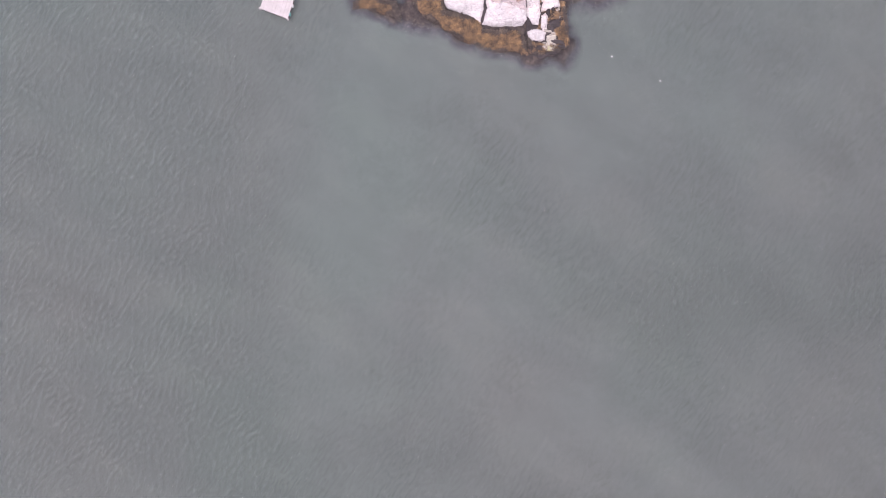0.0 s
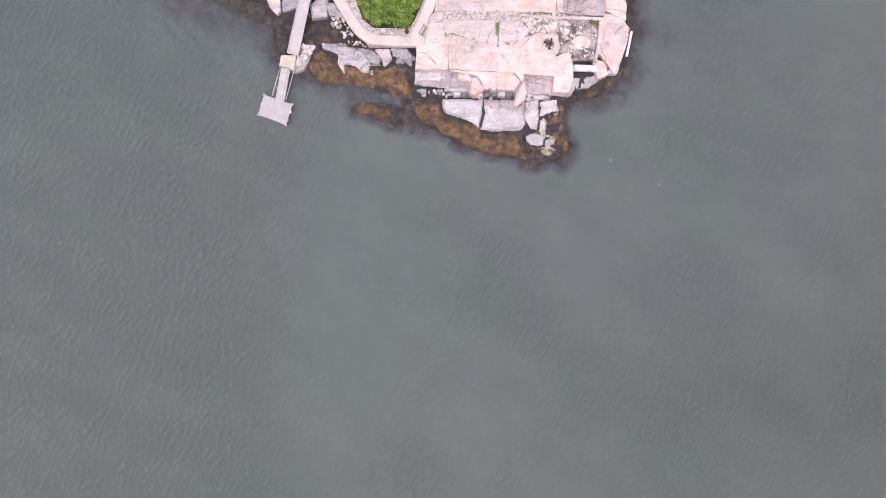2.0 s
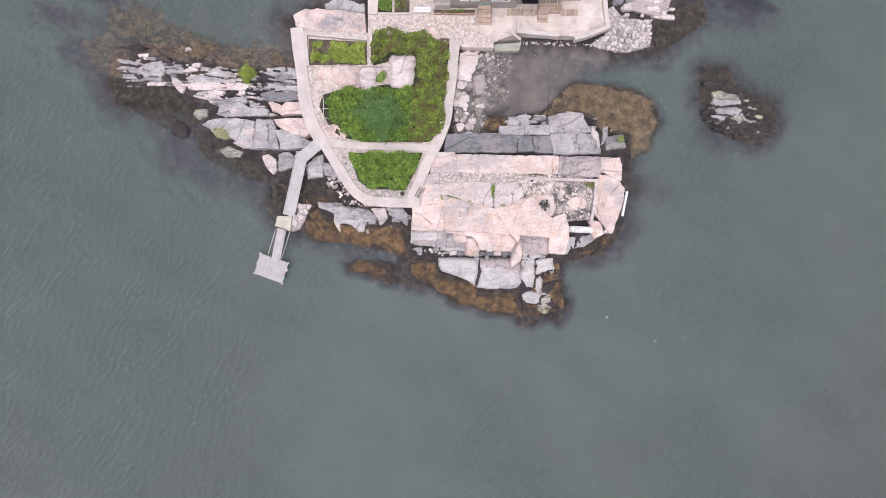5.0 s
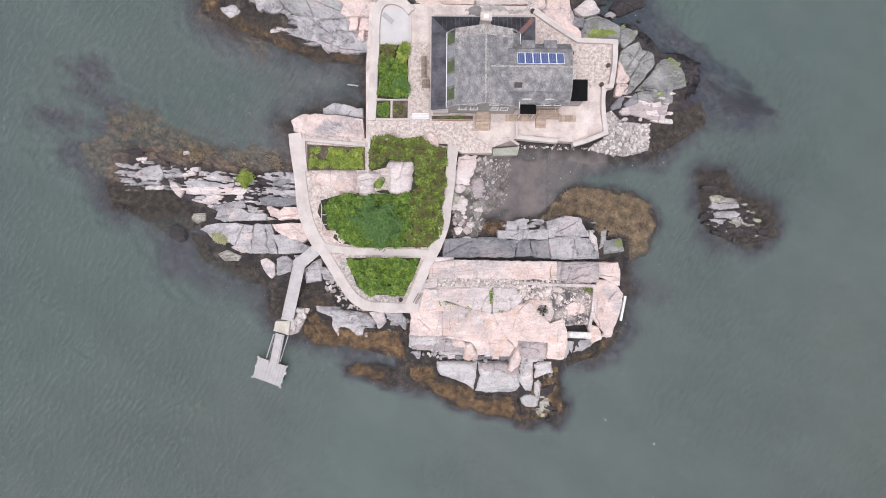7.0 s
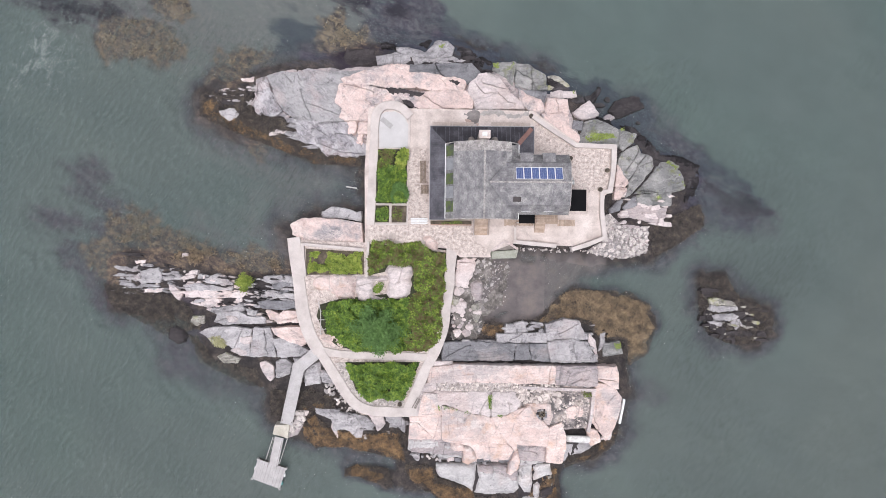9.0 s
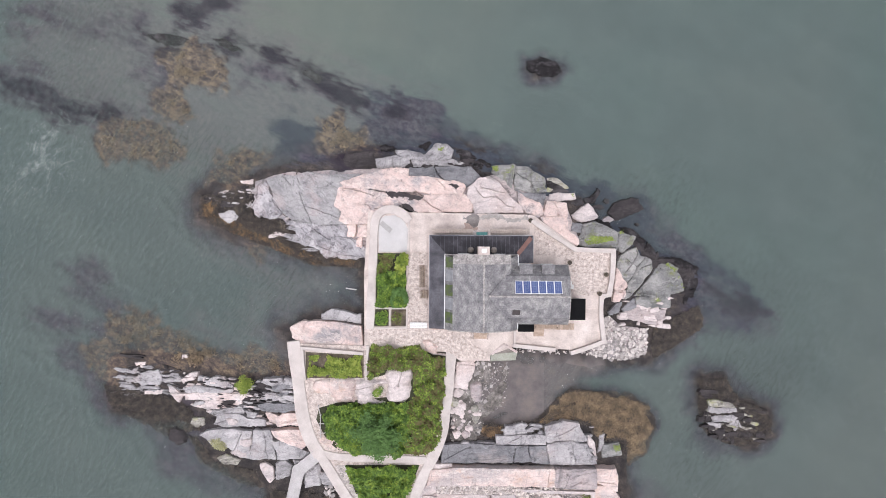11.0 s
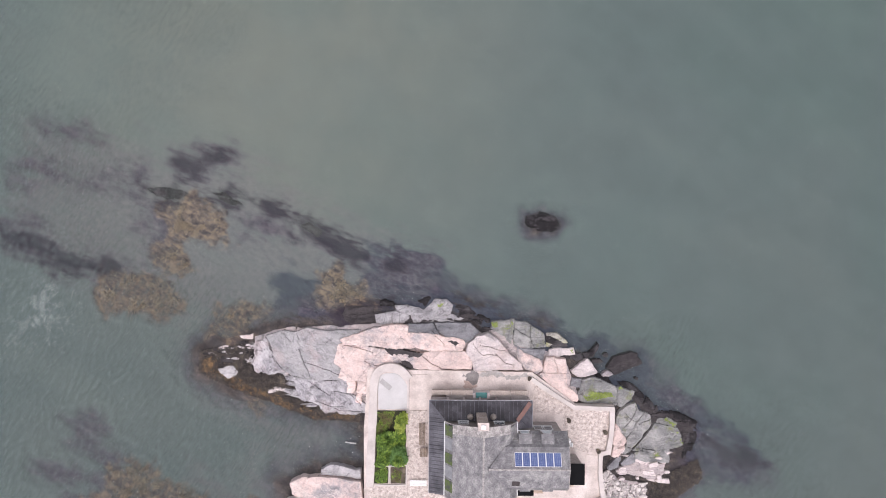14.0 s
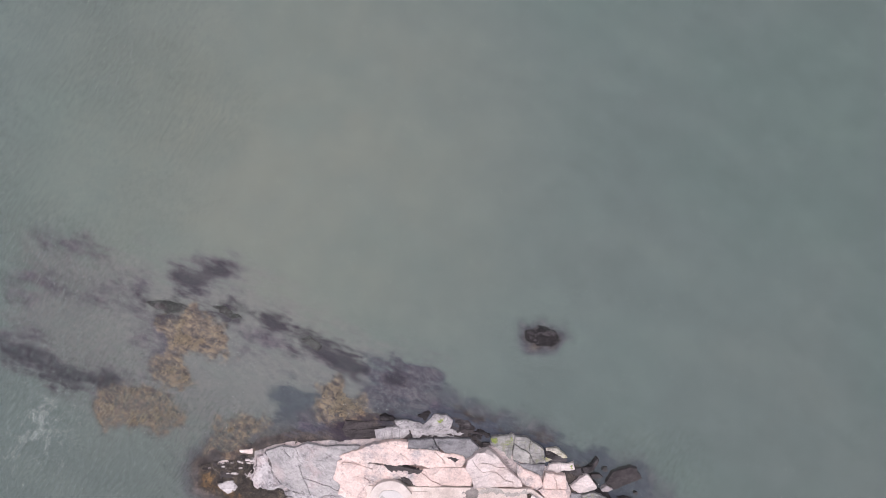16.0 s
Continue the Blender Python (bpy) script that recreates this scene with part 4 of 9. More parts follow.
        half_up = 1.2 if key != "ochre_weed" else 1.35
        amount.inputs["From Min"].default_value, amount.inputs["From Max"].default_value = half_up + 0.1, half_up + edge
        amount.inputs["To Max"].default_value = most
        l.new(ragged.outputs[0], amount.inputs["Value"])
        within = node(m, "ShaderNodeMapRange")
        within.interpolation_type = "SMOOTHSTEP"
        within.inputs["From Min"].default_value, within.inputs["From Max"].default_value = 0.02, 0.5
        l.new(zone(key), within.inputs["Value"])
        col = mix_of(m, col, tone, mix_of(m, amount.outputs[0], within.outputs[0], 1.0, "MULTIPLY"))
    col = mix_of(m, col, slime, zone("mud"))
    l.new(col, b.inputs["Base Color"])
    wet = n.new("ShaderNodeMapRange")
    wet.inputs["To Min"].default_value, wet.inputs["To Max"].default_value = 0.25, 0.0
    l.new(depth_haze.outputs[0], wet.inputs["Value"])
    l.new(wet.outputs[0], b.inputs["Specular IOR Level"])
    bump_of(m, b, mix_of(m, fine, (0.5, 0.5, 0.5), depth_haze.outputs[0]), 0.9, 0.12)
    return m


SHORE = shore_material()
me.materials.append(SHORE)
tagged(new("ground", me), "dark wet tidal rock falling away under the water", "ground", kind="structure")


def water_material(name, surface):
    m, n, l, b = material(name, 0.12 if surface else 1.0)
    vec = place_of(m)
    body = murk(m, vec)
    # skin colour is raised above the depth's, so its crests show lighter
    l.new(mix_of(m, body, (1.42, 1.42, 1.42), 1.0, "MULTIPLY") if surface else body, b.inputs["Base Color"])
    rip = place_of(m, (0.8, 1.8, 1.0), 40.0)
    cross = place_of(m, (0.8, 1.7, 1.0), 84.0)
    near = mix_of(m, noise_of(m, rip, 1.9, 3, 0.55), noise_of(m, cross, 1.3, 3, 0.5), 0.45)
    gusts = noise_of(m, vec, 0.035, 3, 0.5)
    shore = node(m, "ShaderNodeSeparateXYZ")
    l.new(vec, shore.inputs[0])
    west = n.new("ShaderNodeMapRange")  # the windward water is ruffled, the lee is calm
    west.inputs["From Min"].default_value, west.inputs["From Max"].default_value = -12.0, -50.0
    west.inputs["To Min"].default_value, west.inputs["To Max"].default_value = -0.08, 0.32
    l.new(shore.outputs["X"], west.inputs["Value"])
    over = n.new("ShaderNodeMapRange")  # and calmer again over the northern shoal
    over.inputs["From Min"].default_value, over.inputs["From Max"].default_value = 24.0, 40.0
    over.inputs["To Min"].default_value, over.inputs["To Max"].default_value = 0.0, -0.26
    l.new(shore.outputs["Y"], over.inputs["Value"])
    open_sea = n.new("ShaderNodeMapRange")  # rougher on the open side to the south
    open_sea.inputs["From Min"].default_value, open_sea.inputs["From Max"].default_value = -25.0, -70.0
    open_sea.inputs["To Min"].default_value, open_sea.inputs["To Max"].default_value = 0.0, 0.1
    l.new(shore.outputs["Y"], open_sea.inputs["Value"])
    swell = n.new("ShaderNodeMath")
    l.new(west.outputs[0], swell.inputs[0])
    l.new(open_sea.outputs[0], swell.inputs[1])
    lee = n.new("ShaderNodeMath")
    l.new(swell.outputs[0], lee.inputs[0])
    l.new(over.outputs[0], lee.inputs[1])
    blow = n.new("ShaderNodeMath")
    l.new(gusts, blow.inputs[0])
    l.new(lee.outputs[0], blow.inputs[1])
    calm = ramp_of(m, blow.outputs[0], [(0.36, (0.35,) * 3), (0.66, (1.5,) * 3)])
    near = mix_of(m, near, calm, 1.0, "MULTIPLY")
    b.inputs["IOR"].default_value = 1.33
    if surface:
        bump_of(m, b, near, 1.0, 1.1)
    else:
        b.inputs["Specular IOR Level"].default_value = 0.0
        return m
    clear = n.new("ShaderNodeBsdfTransparent")
    mixer = n.new("ShaderNodeMixShader")
    cloud = ramp_of(m, noise_of(m, vec, 0.22, 6, 0.6), [(0.3, (0.06,) * 3), (0.7, (0.2,) * 3)])
    # wave crests mix in more of the brighter skin, painting their sky sheen
    windy = ramp_of(m, blow.outputs[0], [(0.36, (0.04,) * 3), (0.66, (0.52,) * 3)])
    crest_sheen = ramp_of(m, noise_of(m, place_of(m, (0.55, 1.5, 1.0), 58.0), 1.5, 5, 0.65), [(0.42, (0, 0, 0)), (0.68, (1, 1, 1))])
    l.new(mix_of(m, cloud, mix_of(m, crest_sheen, windy, 1.0, "MULTIPLY"), 1.0, "ADD"), mixer.inputs[0])
    l.new(clear.outputs[0], mixer.inputs[1])
    l.new(b.outputs[0], mixer.inputs[2])
    l.new(mixer.outputs[0], n["Material Output"].inputs[0])
    return m


water = thing("water", (0, 0, 0), "murky grey-green sea with light ripples", "water", kind="structure")
for name, deep in (("water_surface", 0.0), ("murky_depth", -1.06)):
    bm = bmesh.new()
    bmesh.ops.create_grid(bm, x_segments=1, y_segments=1, size=2200)
    bmesh.ops.translate(bm, verts=bm.verts, vec=(0, 0, deep))
    ob = part(name, bm, water_material(name, deep == 0.0), water)
    ob.visible_shadow = deep < 0


# ---- terraces, paths and low walls ----
def paved(name, poly, z0, z1, mat, label, bevel=0.05):
    ob = part(name, prism(bmesh.new(), poly if area_of(poly) > 0 else poly[::-1], z0, z1, bevel), mat)
    return tagged(ob, label, name.replace("_", " "), kind="structure")


paved("terrace", [(-10.3, 18.3), (12.3, 18.0), (18.5, 13.5), (23.6, 13.5), (23.0, 7.2), (22.1, 6.5), (21.8, 3.5), (22.5, 1.1), (17.8, -0.5), (9.8, -0.1), (6.5, -1.3), (6.6, -2.1), (2.4, -2.1), (0.9, -0.9), (-10.7, -0.4), (-10.8, 9.8)], -0.4, 1.96, CONCRETE, "broad pale concrete house terrace on rock")
paved("terrace_paving", [(12.5, 16.8), (18.3, 12.9), (23.2, 12.9), (22.7, 7.4), (19.7, 7.0), (16.7, 7.7), (16.6, 12.3), (12.6, 12.5)], 1.9, 2.05, GRAVEL, "pinkish gravel terrace beside the house")
paved("terrace_paving", [(19.8, 6.8), (21.6, 6.6), (21.3, 3.5), (22.0, 1.4), (17.7, 0.0), (10.2, 0.3), (10.1, 2.1), (17.1, 2.2), (17.1, 4.0), (19.8, 4.0)], 1.9, 2.04, CONCRETE, "smooth pale concrete terrace")
paved("patio", [(-10.0, 2.3), (-1.8, 2.3), (4.2, 2.1), (4.2, 0.3), (6.1, -0.9), (6.1, -1.8), (2.2, -1.7), (0.5, -0.8), (-2.5, 0.2), (-10.2, 0.2)], 1.9, 2.06, GRAVEL, "trodden gravel patio before the house")
paved("walkway", [(-4.8, 17.6), (-2.1, 17.6), (-2.1, 12.8), (-4.7, 12.8)], 1.9, 2.08, CONCRETE, "pale concrete side walkway")
paved("walkway", [(-4.7, 12.7), (-2.1, 12.7), (-2.0, 2.3), (-4.9, 2.3)], 1.9, 2.07, GRAVEL, "gravel side walkway beside the porch")
paved("yard", [(-8.9, 17.2), (-8.0, 17.7), (-6.6, 17.8), (-5.4, 17.2), (-4.8, 15.9), (-4.9, 12.8), (-8.8, 12.8)], 1.9, 2.03, plain("smooth_yard", [(0.3, (0.5, 0.48, 0.475)), (0.7, (0.6, 0.58, 0.575))], 0.5, 9.0, grain=0.1), "smooth pale grey yard in a curved wall")
GARDEN = [(-20.4, 0.1), (-10.4, -0.2), (-1.8, -0.9), (1.3, -1.3), (0.9, -7.1), (-0.2, -14.1), (-2.8, -20.4), (-4.4, -23.9), (-11.0, -24.0), (-14.1, -20.5), (-17.3, -15.4), (-18.8, -11.2), (-19.6, -5.7)]
paved("garden_ground", GARDEN, -0.4, 1.84, GRAVEL, "pinkish gravel and sand under the garden")


def walled(points, width, z0, z1, label, mat=PATHMAT, name="low_wall"):
    return tagged(part(name, ribbon(points, width, z0, z1), mat), label, "wall", kind="structure")


def pathed(points, width, z1, label):
    return tagged(part("path", ribbon(points, width, 1.2, z1), PATHMAT), label, "path", kind="structure")


pathed([(-20.5, 0.4), (-20.1, -2.6), (-19.6, -6.5), (-19.2, -10.0), (-18.2, -13.1), (-16.8, -15.4)], 1.75, 2.02, "pale concrete path along the garden's seaward side")
pathed([(-16.8, -15.1), (-14.1, -15.6), (-9.5, -15.8), (-2.1, -15.9)], 1.05, 2.03, "narrow pale concrete path between two plantings")
pathed([(1.3, -0.8), (0.9, -5.6), (0.4, -10.2), (-0.1, -13.2), (-1.3, -15.7), (-2.8, -18.8), (-4.6, -23.4)], 1.45, 2.04, "pale concrete path along the garden")
pathed([(-16.8, -15.2), (-14.1, -19.5), (-12.5, -22.0), (-10.5, -23.3), (-7.1, -23.5), (-3.4, -23.5)], 1.35, 2.05, "curved pale concrete path round the planting")
walled([(-9.9, 2.2), (-9.7, 7.5), (-9.5, 12.9), (-9.4, 17.1), (-8.7, 18.2), (-7.4, 18.7), (-5.7, 18.3), (-4.6, 17.0)], 1.15, 1.2, 2.42, "thick pale wall curving round the yard")
walled([(-4.7, 17.1), (-4.7, 12.8)], 0.25, 1.2, 2.3, "thin pale yard wall")
walled([(12.1, 17.2), (15.0, 15.2), (18.2, 13.2)], 0.6, 1.2, 2.55, "pale parapet wall of the terrace")
walled([(18.0, 13.3), (21.1, 13.2), (23.5, 13.1)], 0.62, 1.2, 2.56, "pale parapet wall of the terrace")
walled([(23.2, 13.3), (23.2, 10.0), (22.7, 7.1)], 0.7, 1.2, 2.57, "pale parapet wall of the terrace")
walled([(23.0, 7.15), (21.6, 6.95)], 0.55, 1.2, 2.5, "short pale return of the parapet wall")
walled([(21.7, 7.1), (21.65, 4.0), (22.1, 0.8)], 0.6, 1.2, 2.45, "pale parapet wall of the terrace")
walled([(22.4, 0.9), (20.1, -0.1), (17.6, -0.9)], 0.6, 1.2, 2.46, "pale parapet wall of the terrace")
walled([(15.5, -0.45), (12.8, -0.2), (9.7, 0.1)], 0.55, 1.2, 2.44, "pale parapet wall of the terrace")
walled([(9.9, 0.3), (9.9, 2.1)], 0.3, 1.2, 2.4, "thin pale parapet wall of the terrace")
walled([(-19.2, -0.5), (-15.7, -0.8), (-10.8, -1.2)], 0.45, 1.2, 2.35, "pale concrete garden wall")
walled([(-19.2, -0.3), (-19.1, -2.6), (-18.8, -4.9)], 0.4, 1.2, 2.34, "pale concrete garden wall")
walled([(-10.2, -0.1), (-10.3, -2.5), (-10.4, -4.9)], 0.35, 1.2, 2.33, "thin pale concrete garden wall")
walled([(-9.3, 5.1), (-7.1, 5.0), (-5.1, 5.1)], 0.2, 1.2, 2.3, "thin wall between the vegetable beds")
walled([(-7.2, 5.0), (-7.2, 2.6)], 0.25, 1.2, 2.31, "thin wall between the vegetable beds")
walled([(-9.6, 2.4), (-7.3, 2.3), (-4.8, 2.4)], 0.25, 1.2, 2.2, "thin pale bed edging")
walled([(-4.8, 7.5), (-4.9, 2.4)], 0.22, 1.2, 2.21, "thin pale bed edging")
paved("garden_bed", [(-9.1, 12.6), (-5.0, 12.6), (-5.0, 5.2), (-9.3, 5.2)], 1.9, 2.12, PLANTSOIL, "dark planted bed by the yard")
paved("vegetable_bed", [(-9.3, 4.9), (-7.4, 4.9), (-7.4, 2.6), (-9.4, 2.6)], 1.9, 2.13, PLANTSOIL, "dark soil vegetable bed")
paved("vegetable_bed", [(-7.0, 4.9), (-5.0, 4.9), (-5.0, 2.6), (-7.0, 2.6)], 1.9, 2.14, SOIL, "brown soil vegetable bed")
paved("planting_bed", [(-18.8, -1.1), (-10.8, -1.5), (-10.8, -4.6), (-18.7, -4.7)], 1.5, 1.9, SOIL, "brown soil of a sunken planting bed", 0.02)
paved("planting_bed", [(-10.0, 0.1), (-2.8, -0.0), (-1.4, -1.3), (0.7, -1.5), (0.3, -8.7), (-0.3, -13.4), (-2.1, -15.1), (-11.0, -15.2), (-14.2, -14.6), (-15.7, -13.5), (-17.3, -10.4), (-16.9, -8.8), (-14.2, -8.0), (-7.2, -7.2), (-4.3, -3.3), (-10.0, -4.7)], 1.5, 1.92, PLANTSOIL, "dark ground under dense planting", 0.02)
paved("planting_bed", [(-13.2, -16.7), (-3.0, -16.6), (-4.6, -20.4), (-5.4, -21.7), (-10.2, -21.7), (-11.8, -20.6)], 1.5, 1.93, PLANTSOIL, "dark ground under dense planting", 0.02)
paved("gravel_border", [(-14.8, -16.8), (-13.2, -16.7), (-11.6, -20.6), (-10.1, -21.6), (-5.2, -21.5), (-4.9, -22.9), (-10.2, -23.0), (-12.2, -21.7)], 1.5, 1.9, PALEGRAVEL, "pale gravel border of the planting", 0.02)


# ---- bedrock, block by block ----
def pinks(*rows):
    for poly, top in rows:
        slab(poly, top, PINK, tilt=(0.0, 0.012), gap=-0.075, round_=0.1, jag=0.035, loose=0, fissures=0.08, label="smooth pink granite block with worn edges", group="pink granite")


def smooths(*rows):
    for poly, top in rows:
        slab(poly, top, SMOOTH, tilt=(0, 0.04), round_=0.25, fissures=0.05, label="smooth pale grey granite slab at the water's edge", group="grey granite")


# long joints of the bedrock: north-western head, northern slabs, north-eastern blocks, western ledge, southern platform
crack((-24.5, 22.7), (-24.0, 21.4), (-23.3, 19.6), (-22.3, 17.9), (-21.1, 17.2))
crack((-23.9, 20.9), (-23.6, 19.6), (-22.5, 18.1))
crack((-25.7, 21.9), (-25.8, 20.6), (-26.4, 18.7))
crack((-22.1, 23.4), (-21.6, 22.4), (-20.9, 21.8))
crack((-20.5, 23.4), (-19.8, 22.1))
crack((-19.8, 20.7), (-19.2, 18.7), (-18.2, 16.8), (-17.6, 16.4), (-14.7, 16.4))
crack((-19.2, 19.1), (-16.1, 18.0), (-13.7, 17.1))
crack((-21.5, 17.2), (-18.8, 16.6), (-17.6, 15.6), (-16.0, 14.5))
crack((-15.3, 14.9), (-12.9, 14.7), (-11.4, 13.3))
crack((-17.6, 13.7), (-14.5, 12.4), (-10.9, 12.0))
crack((-13.7, 21.5), (-11.3, 21.0), (-9.6, 20.5))
crack((-1.4, 23.5), (-0.7, 22.4), (0.3, 21.6))
crack((4.1, 22.1), (4.9, 20.9), (5.6, 20.3), (6.9, 20.6))
crack((-3.6, 21.2), (-2.8, 20.1), (-0.9, 18.7), (0.3, 18.1))
crack((7.3, 20.5), (8.4, 19.4), (9.7, 18.9))
crack((-10.6, 19.4), (-9.4, 18.7), (-7.4, 18.7))
crack((10.0, 23.9), (12.0, 22.6), (12.9, 21.2))
crack((15.4, 19.8), (15.8, 18.9), (15.7, 18.0))
crack((25.4, 12.0), (27.4, 10.6), (29.3, 11.6))
crack((24.4, 7.5), (30.1, 7.1))
crack((27.0, 13.0), (26.4, 11.6), (25.2, 9.9))
crack((-26.2, -11.8), (-26.5, -14.1), (-26.8, -16.5))
crack((-24.0, -12.1), (-23.3, -13.3), (-23.0, -14.9), (-23.0, -16.4))
crack((15.0, -17.0), (14.7, -18.2), (14.8, -19.4))
crack((11.9, -22.4), (10.9, -23.2), (10.2, -23.9))
crack((22.0, -26.4), (21.5, -25.2), (21.0, -23.9), (20.9, -22.0))
crack((22.9, -22.0), (23.8, -21.0), (24.4, -20.9))
# lower bedrock under the blocks
for poly, top, mat in (([(-26.2, 22.4), (-21.7, 23.7), (-6.8, 24.4), (5.0, 23.3), (11.3, 21.9), (16.8, 19.6), (19.2, 14.1), (12.5, 17.0), (3.5, 17.8), (-10.2, 16.6), (-11.0, 12.0), (-17.3, 12.7), (-22.4, 17.3), (-26.2, 18.1)], 0.6, MIXED),
                       ([(-4.2, -24.7), (-1.6, -17.4), (21.8, -17.2), (24.7, -21.1), (24.1, -25.7), (17.1, -30.0), (-4.1, -29.5)], 1.0, BLACK),
                       ([(0.4, -13.9), (21.4, -13.4), (21.6, -16.7), (0.1, -16.9)], 0.9, BLACK),
                       ([(-35.3, -6.1), (-19.1, -4.8), (-18.1, -15.9), (-27.0, -16.1), (-33.1, -13.7), (-32.1, -10.3)], 0.5, BLACK),
                       ([(19.3, 16.3), (26.1, 15.2), (33.1, 9.5), (32.8, 7.2), (31.3, 3.0), (25.4, 3.0), (23.5, 4.5), (23.9, 13.2)], 0.45, BLACK),
                       ([(-0.3, -31.2), (15.3, -31.1), (15.5, -34.9), (13.8, -37.3), (11.1, -37.3), (10.8, -34.8), (5.0, -35.0), (1.4, -33.3)], 0.45, BLACK)):
    slab(poly, top, mat, rough=0.12, steps=0.2, name="bedrock", label="dark lower bedrock between the granite blocks", group="lower bedrock")
slab([(1.3, -1.9), (6.7, -2.1), (9.6, -3.1), (8.9, -8.8), (6.1, -10.5), (5.8, -13.2), (3.8, -14.0), (1.2, -13.9)], 0.5, plain("beach_gravel", [(0.34, (0.1, 0.088, 0.08)), (0.5, (0.2, 0.178, 0.162)), (0.66, (0.36, 0.325, 0.305))], 0.9, 4.0, grain=0.6, bump=0.9, depth=0.1), tilt=(-0.06, 0), rough=0.06, fissures=0.0, jag=0.25, round_=0.6, name="beach", label="brown gravel beach with scattered stones", group="")
# southern platform
slab([(-4.3, -24.1), (-1.9, -20.7), (16.1, -18.9), (16.2, -26.7), (14.3, -30.4), (-4.1, -29.2)], 1.45, MIXED, base=-0.3, fissures=0.0, name="bedrock", label="grey and pink bedrock under the platform", group="lower bedrock")
pinks(([(-4.3, -24.1), (-0.3, -23.9), (-0.5, -25.3), (-1.1, -26.9), (-2.0, -25.9), (-3.1, -25.0), (-4.3, -24.8)], 2.15), ([(-4.3, -25.0), (-3.2, -25.2), (-2.1, -26.2), (-1.1, -27.2), (-4.4, -27.2)], 2.1), ([(-0.2, -24.1), (0.1, -24.1), (-0.1, -27.2), (-1.0, -27.2), (-0.5, -25.5)], 2.2),
      ([(0.1, -22.5), (1.4, -22.9), (2.9, -23.3), (5.6, -23.9), (6.7, -24.2), (6.7, -27.5), (0.2, -27.2)], 2.35), ([(0.3, -27.4), (6.1, -27.6), (6.1, -29.0), (5.9, -29.7), (5.0, -29.8), (4.8, -29.0), (4.0, -28.1), (2.6, -27.7)], 2.1), ([(6.2, -27.6), (6.7, -27.6), (6.6, -30.0), (6.0, -30.0)], 2.05),
      ([(6.85, -24.15), (7.75, -25.65), (8.4, -26.7), (9.05, -27.5), (8.9, -27.65), (6.8, -27.6)], 2.3), ([(6.8, -27.7), (9.0, -27.8), (9.9, -28.8), (9.2, -29.9), (6.8, -30.0)], 2.1),
      ([(7.0, -24.1), (9.1, -23.8), (10.5, -23.0), (12.1, -22.4), (13.4, -24.3), (14.9, -25.5), (14.7, -27.0), (14.6, -28.0), (10.4, -27.7), (10.3, -28.9), (9.0, -27.4), (8.1, -26.0)], 2.35), ([(-2.4, -20.8), (-0.7, -21.0), (0.1, -23.4), (0.0, -23.9), (-3.1, -23.9), (-2.8, -22.4)], 2.2))
pinks(([(14.8, -25.5), (16.5, -24.8), (17.1, -26.6), (17.2, -28.2), (16.6, -30.2), (14.5, -30.2), (14.7, -28.2)], 2.3),
      ([(20.7, -21.7), (21.4, -19.4), (23.6, -19.6), (24.8, -21.3), (24.5, -23.6), (23.9, -25.5), (22.8, -27.3), (21.7, -25.8), (20.6, -24.4)], 1.8), ([(20.0, -25.6), (21.5, -25.9), (22.1, -27.5), (20.8, -28.1), (20.4, -27.2)], 1.65),
      ([(-1.4, -17.3), (1.5, -17.0), (1.5, -19.3), (-1.9, -19.3)], 2.36), ([(1.52, -16.9), (15.5, -17.0), (15.5, -19.3), (9.2, -19.3), (1.52, -19.2)], 2.4))
for poly in ([(-0.6, -20.6), (6.6, -20.6), (6.7, -24.0), (5.4, -23.7), (2.9, -23.1), (0.3, -22.3), (-0.3, -22.7)], [(6.9, -20.6), (10.0, -20.6), (10.8, -22.0), (10.3, -23.0), (9.0, -23.6), (7.0, -24.0)]):
    slab(poly, 2.3, PALE, gap=-0.06, fissures=0.05, label="pale lavender-grey granite slab of the platform")
slab([(-3.4, -20.4), (-0.5, -18.7), (-0.2, -22.2), (-1.6, -24.9), (-3.8, -24.1)], 1.95, PALE, gap=-0.1, label="pale ground rock between path and platform")
slab([(-0.6, -19.0), (10.2, -19.0), (10.2, -20.5), (-0.6, -20.6)], 2.14, PALEGRAVEL, base=1.2, fissures=0.0, rough=0.03, gap=-0.05, name="gravel_bed", label="pale gravel bed along the ruined foundation", group="lower bedrock")
slab([(10.6, -28.0), (14.6, -28.2), (14.4, -30.4), (12.4, -30.2), (11.2, -29.4), (10.7, -29.1)], 1.7, MIXED, gap=-0.02, round_=0.25, label="grey and pink granite block stained by the tide")
for poly in ([(17.4, -28.1), (17.7, -29.1), (17.2, -30.3), (16.7, -30.4)], [(17.5, -28.1), (18.6, -27.9), (18.0, -29.5), (17.6, -28.8)], [(18.8, -27.9), (21.7, -27.4), (21.0, -28.3), (19.4, -29.3), (18.3, -29.5)]):
    slab(poly, 1.2, LEDGE, gap=-0.02, label="grey granite block stained by the tide")
slab([(22.5, -26.2), (23.7, -25.6), (24.0, -25.4), (23.5, -27.3), (22.2, -27.3)], 1.2, PALE, label="pale granite block at the water's edge")
slab([(15.7, -17.1), (21.4, -17.0), (21.3, -19.6), (15.8, -19.5)], 2.3, MIXED, label="pinkish ledge with dark stains on the platform", gap=-0.12)
slab([(21.5, -17.0), (24.2, -17.0), (24.4, -20.1), (21.5, -18.9)], 1.95, PINK, label="pink granite ledge at the platform's corner")
slab([(-1.7, -16.6), (1.4, -16.6), (1.4, -17.1), (-1.4, -17.3)], 1.9, PALE, label="pale narrow granite ledge")
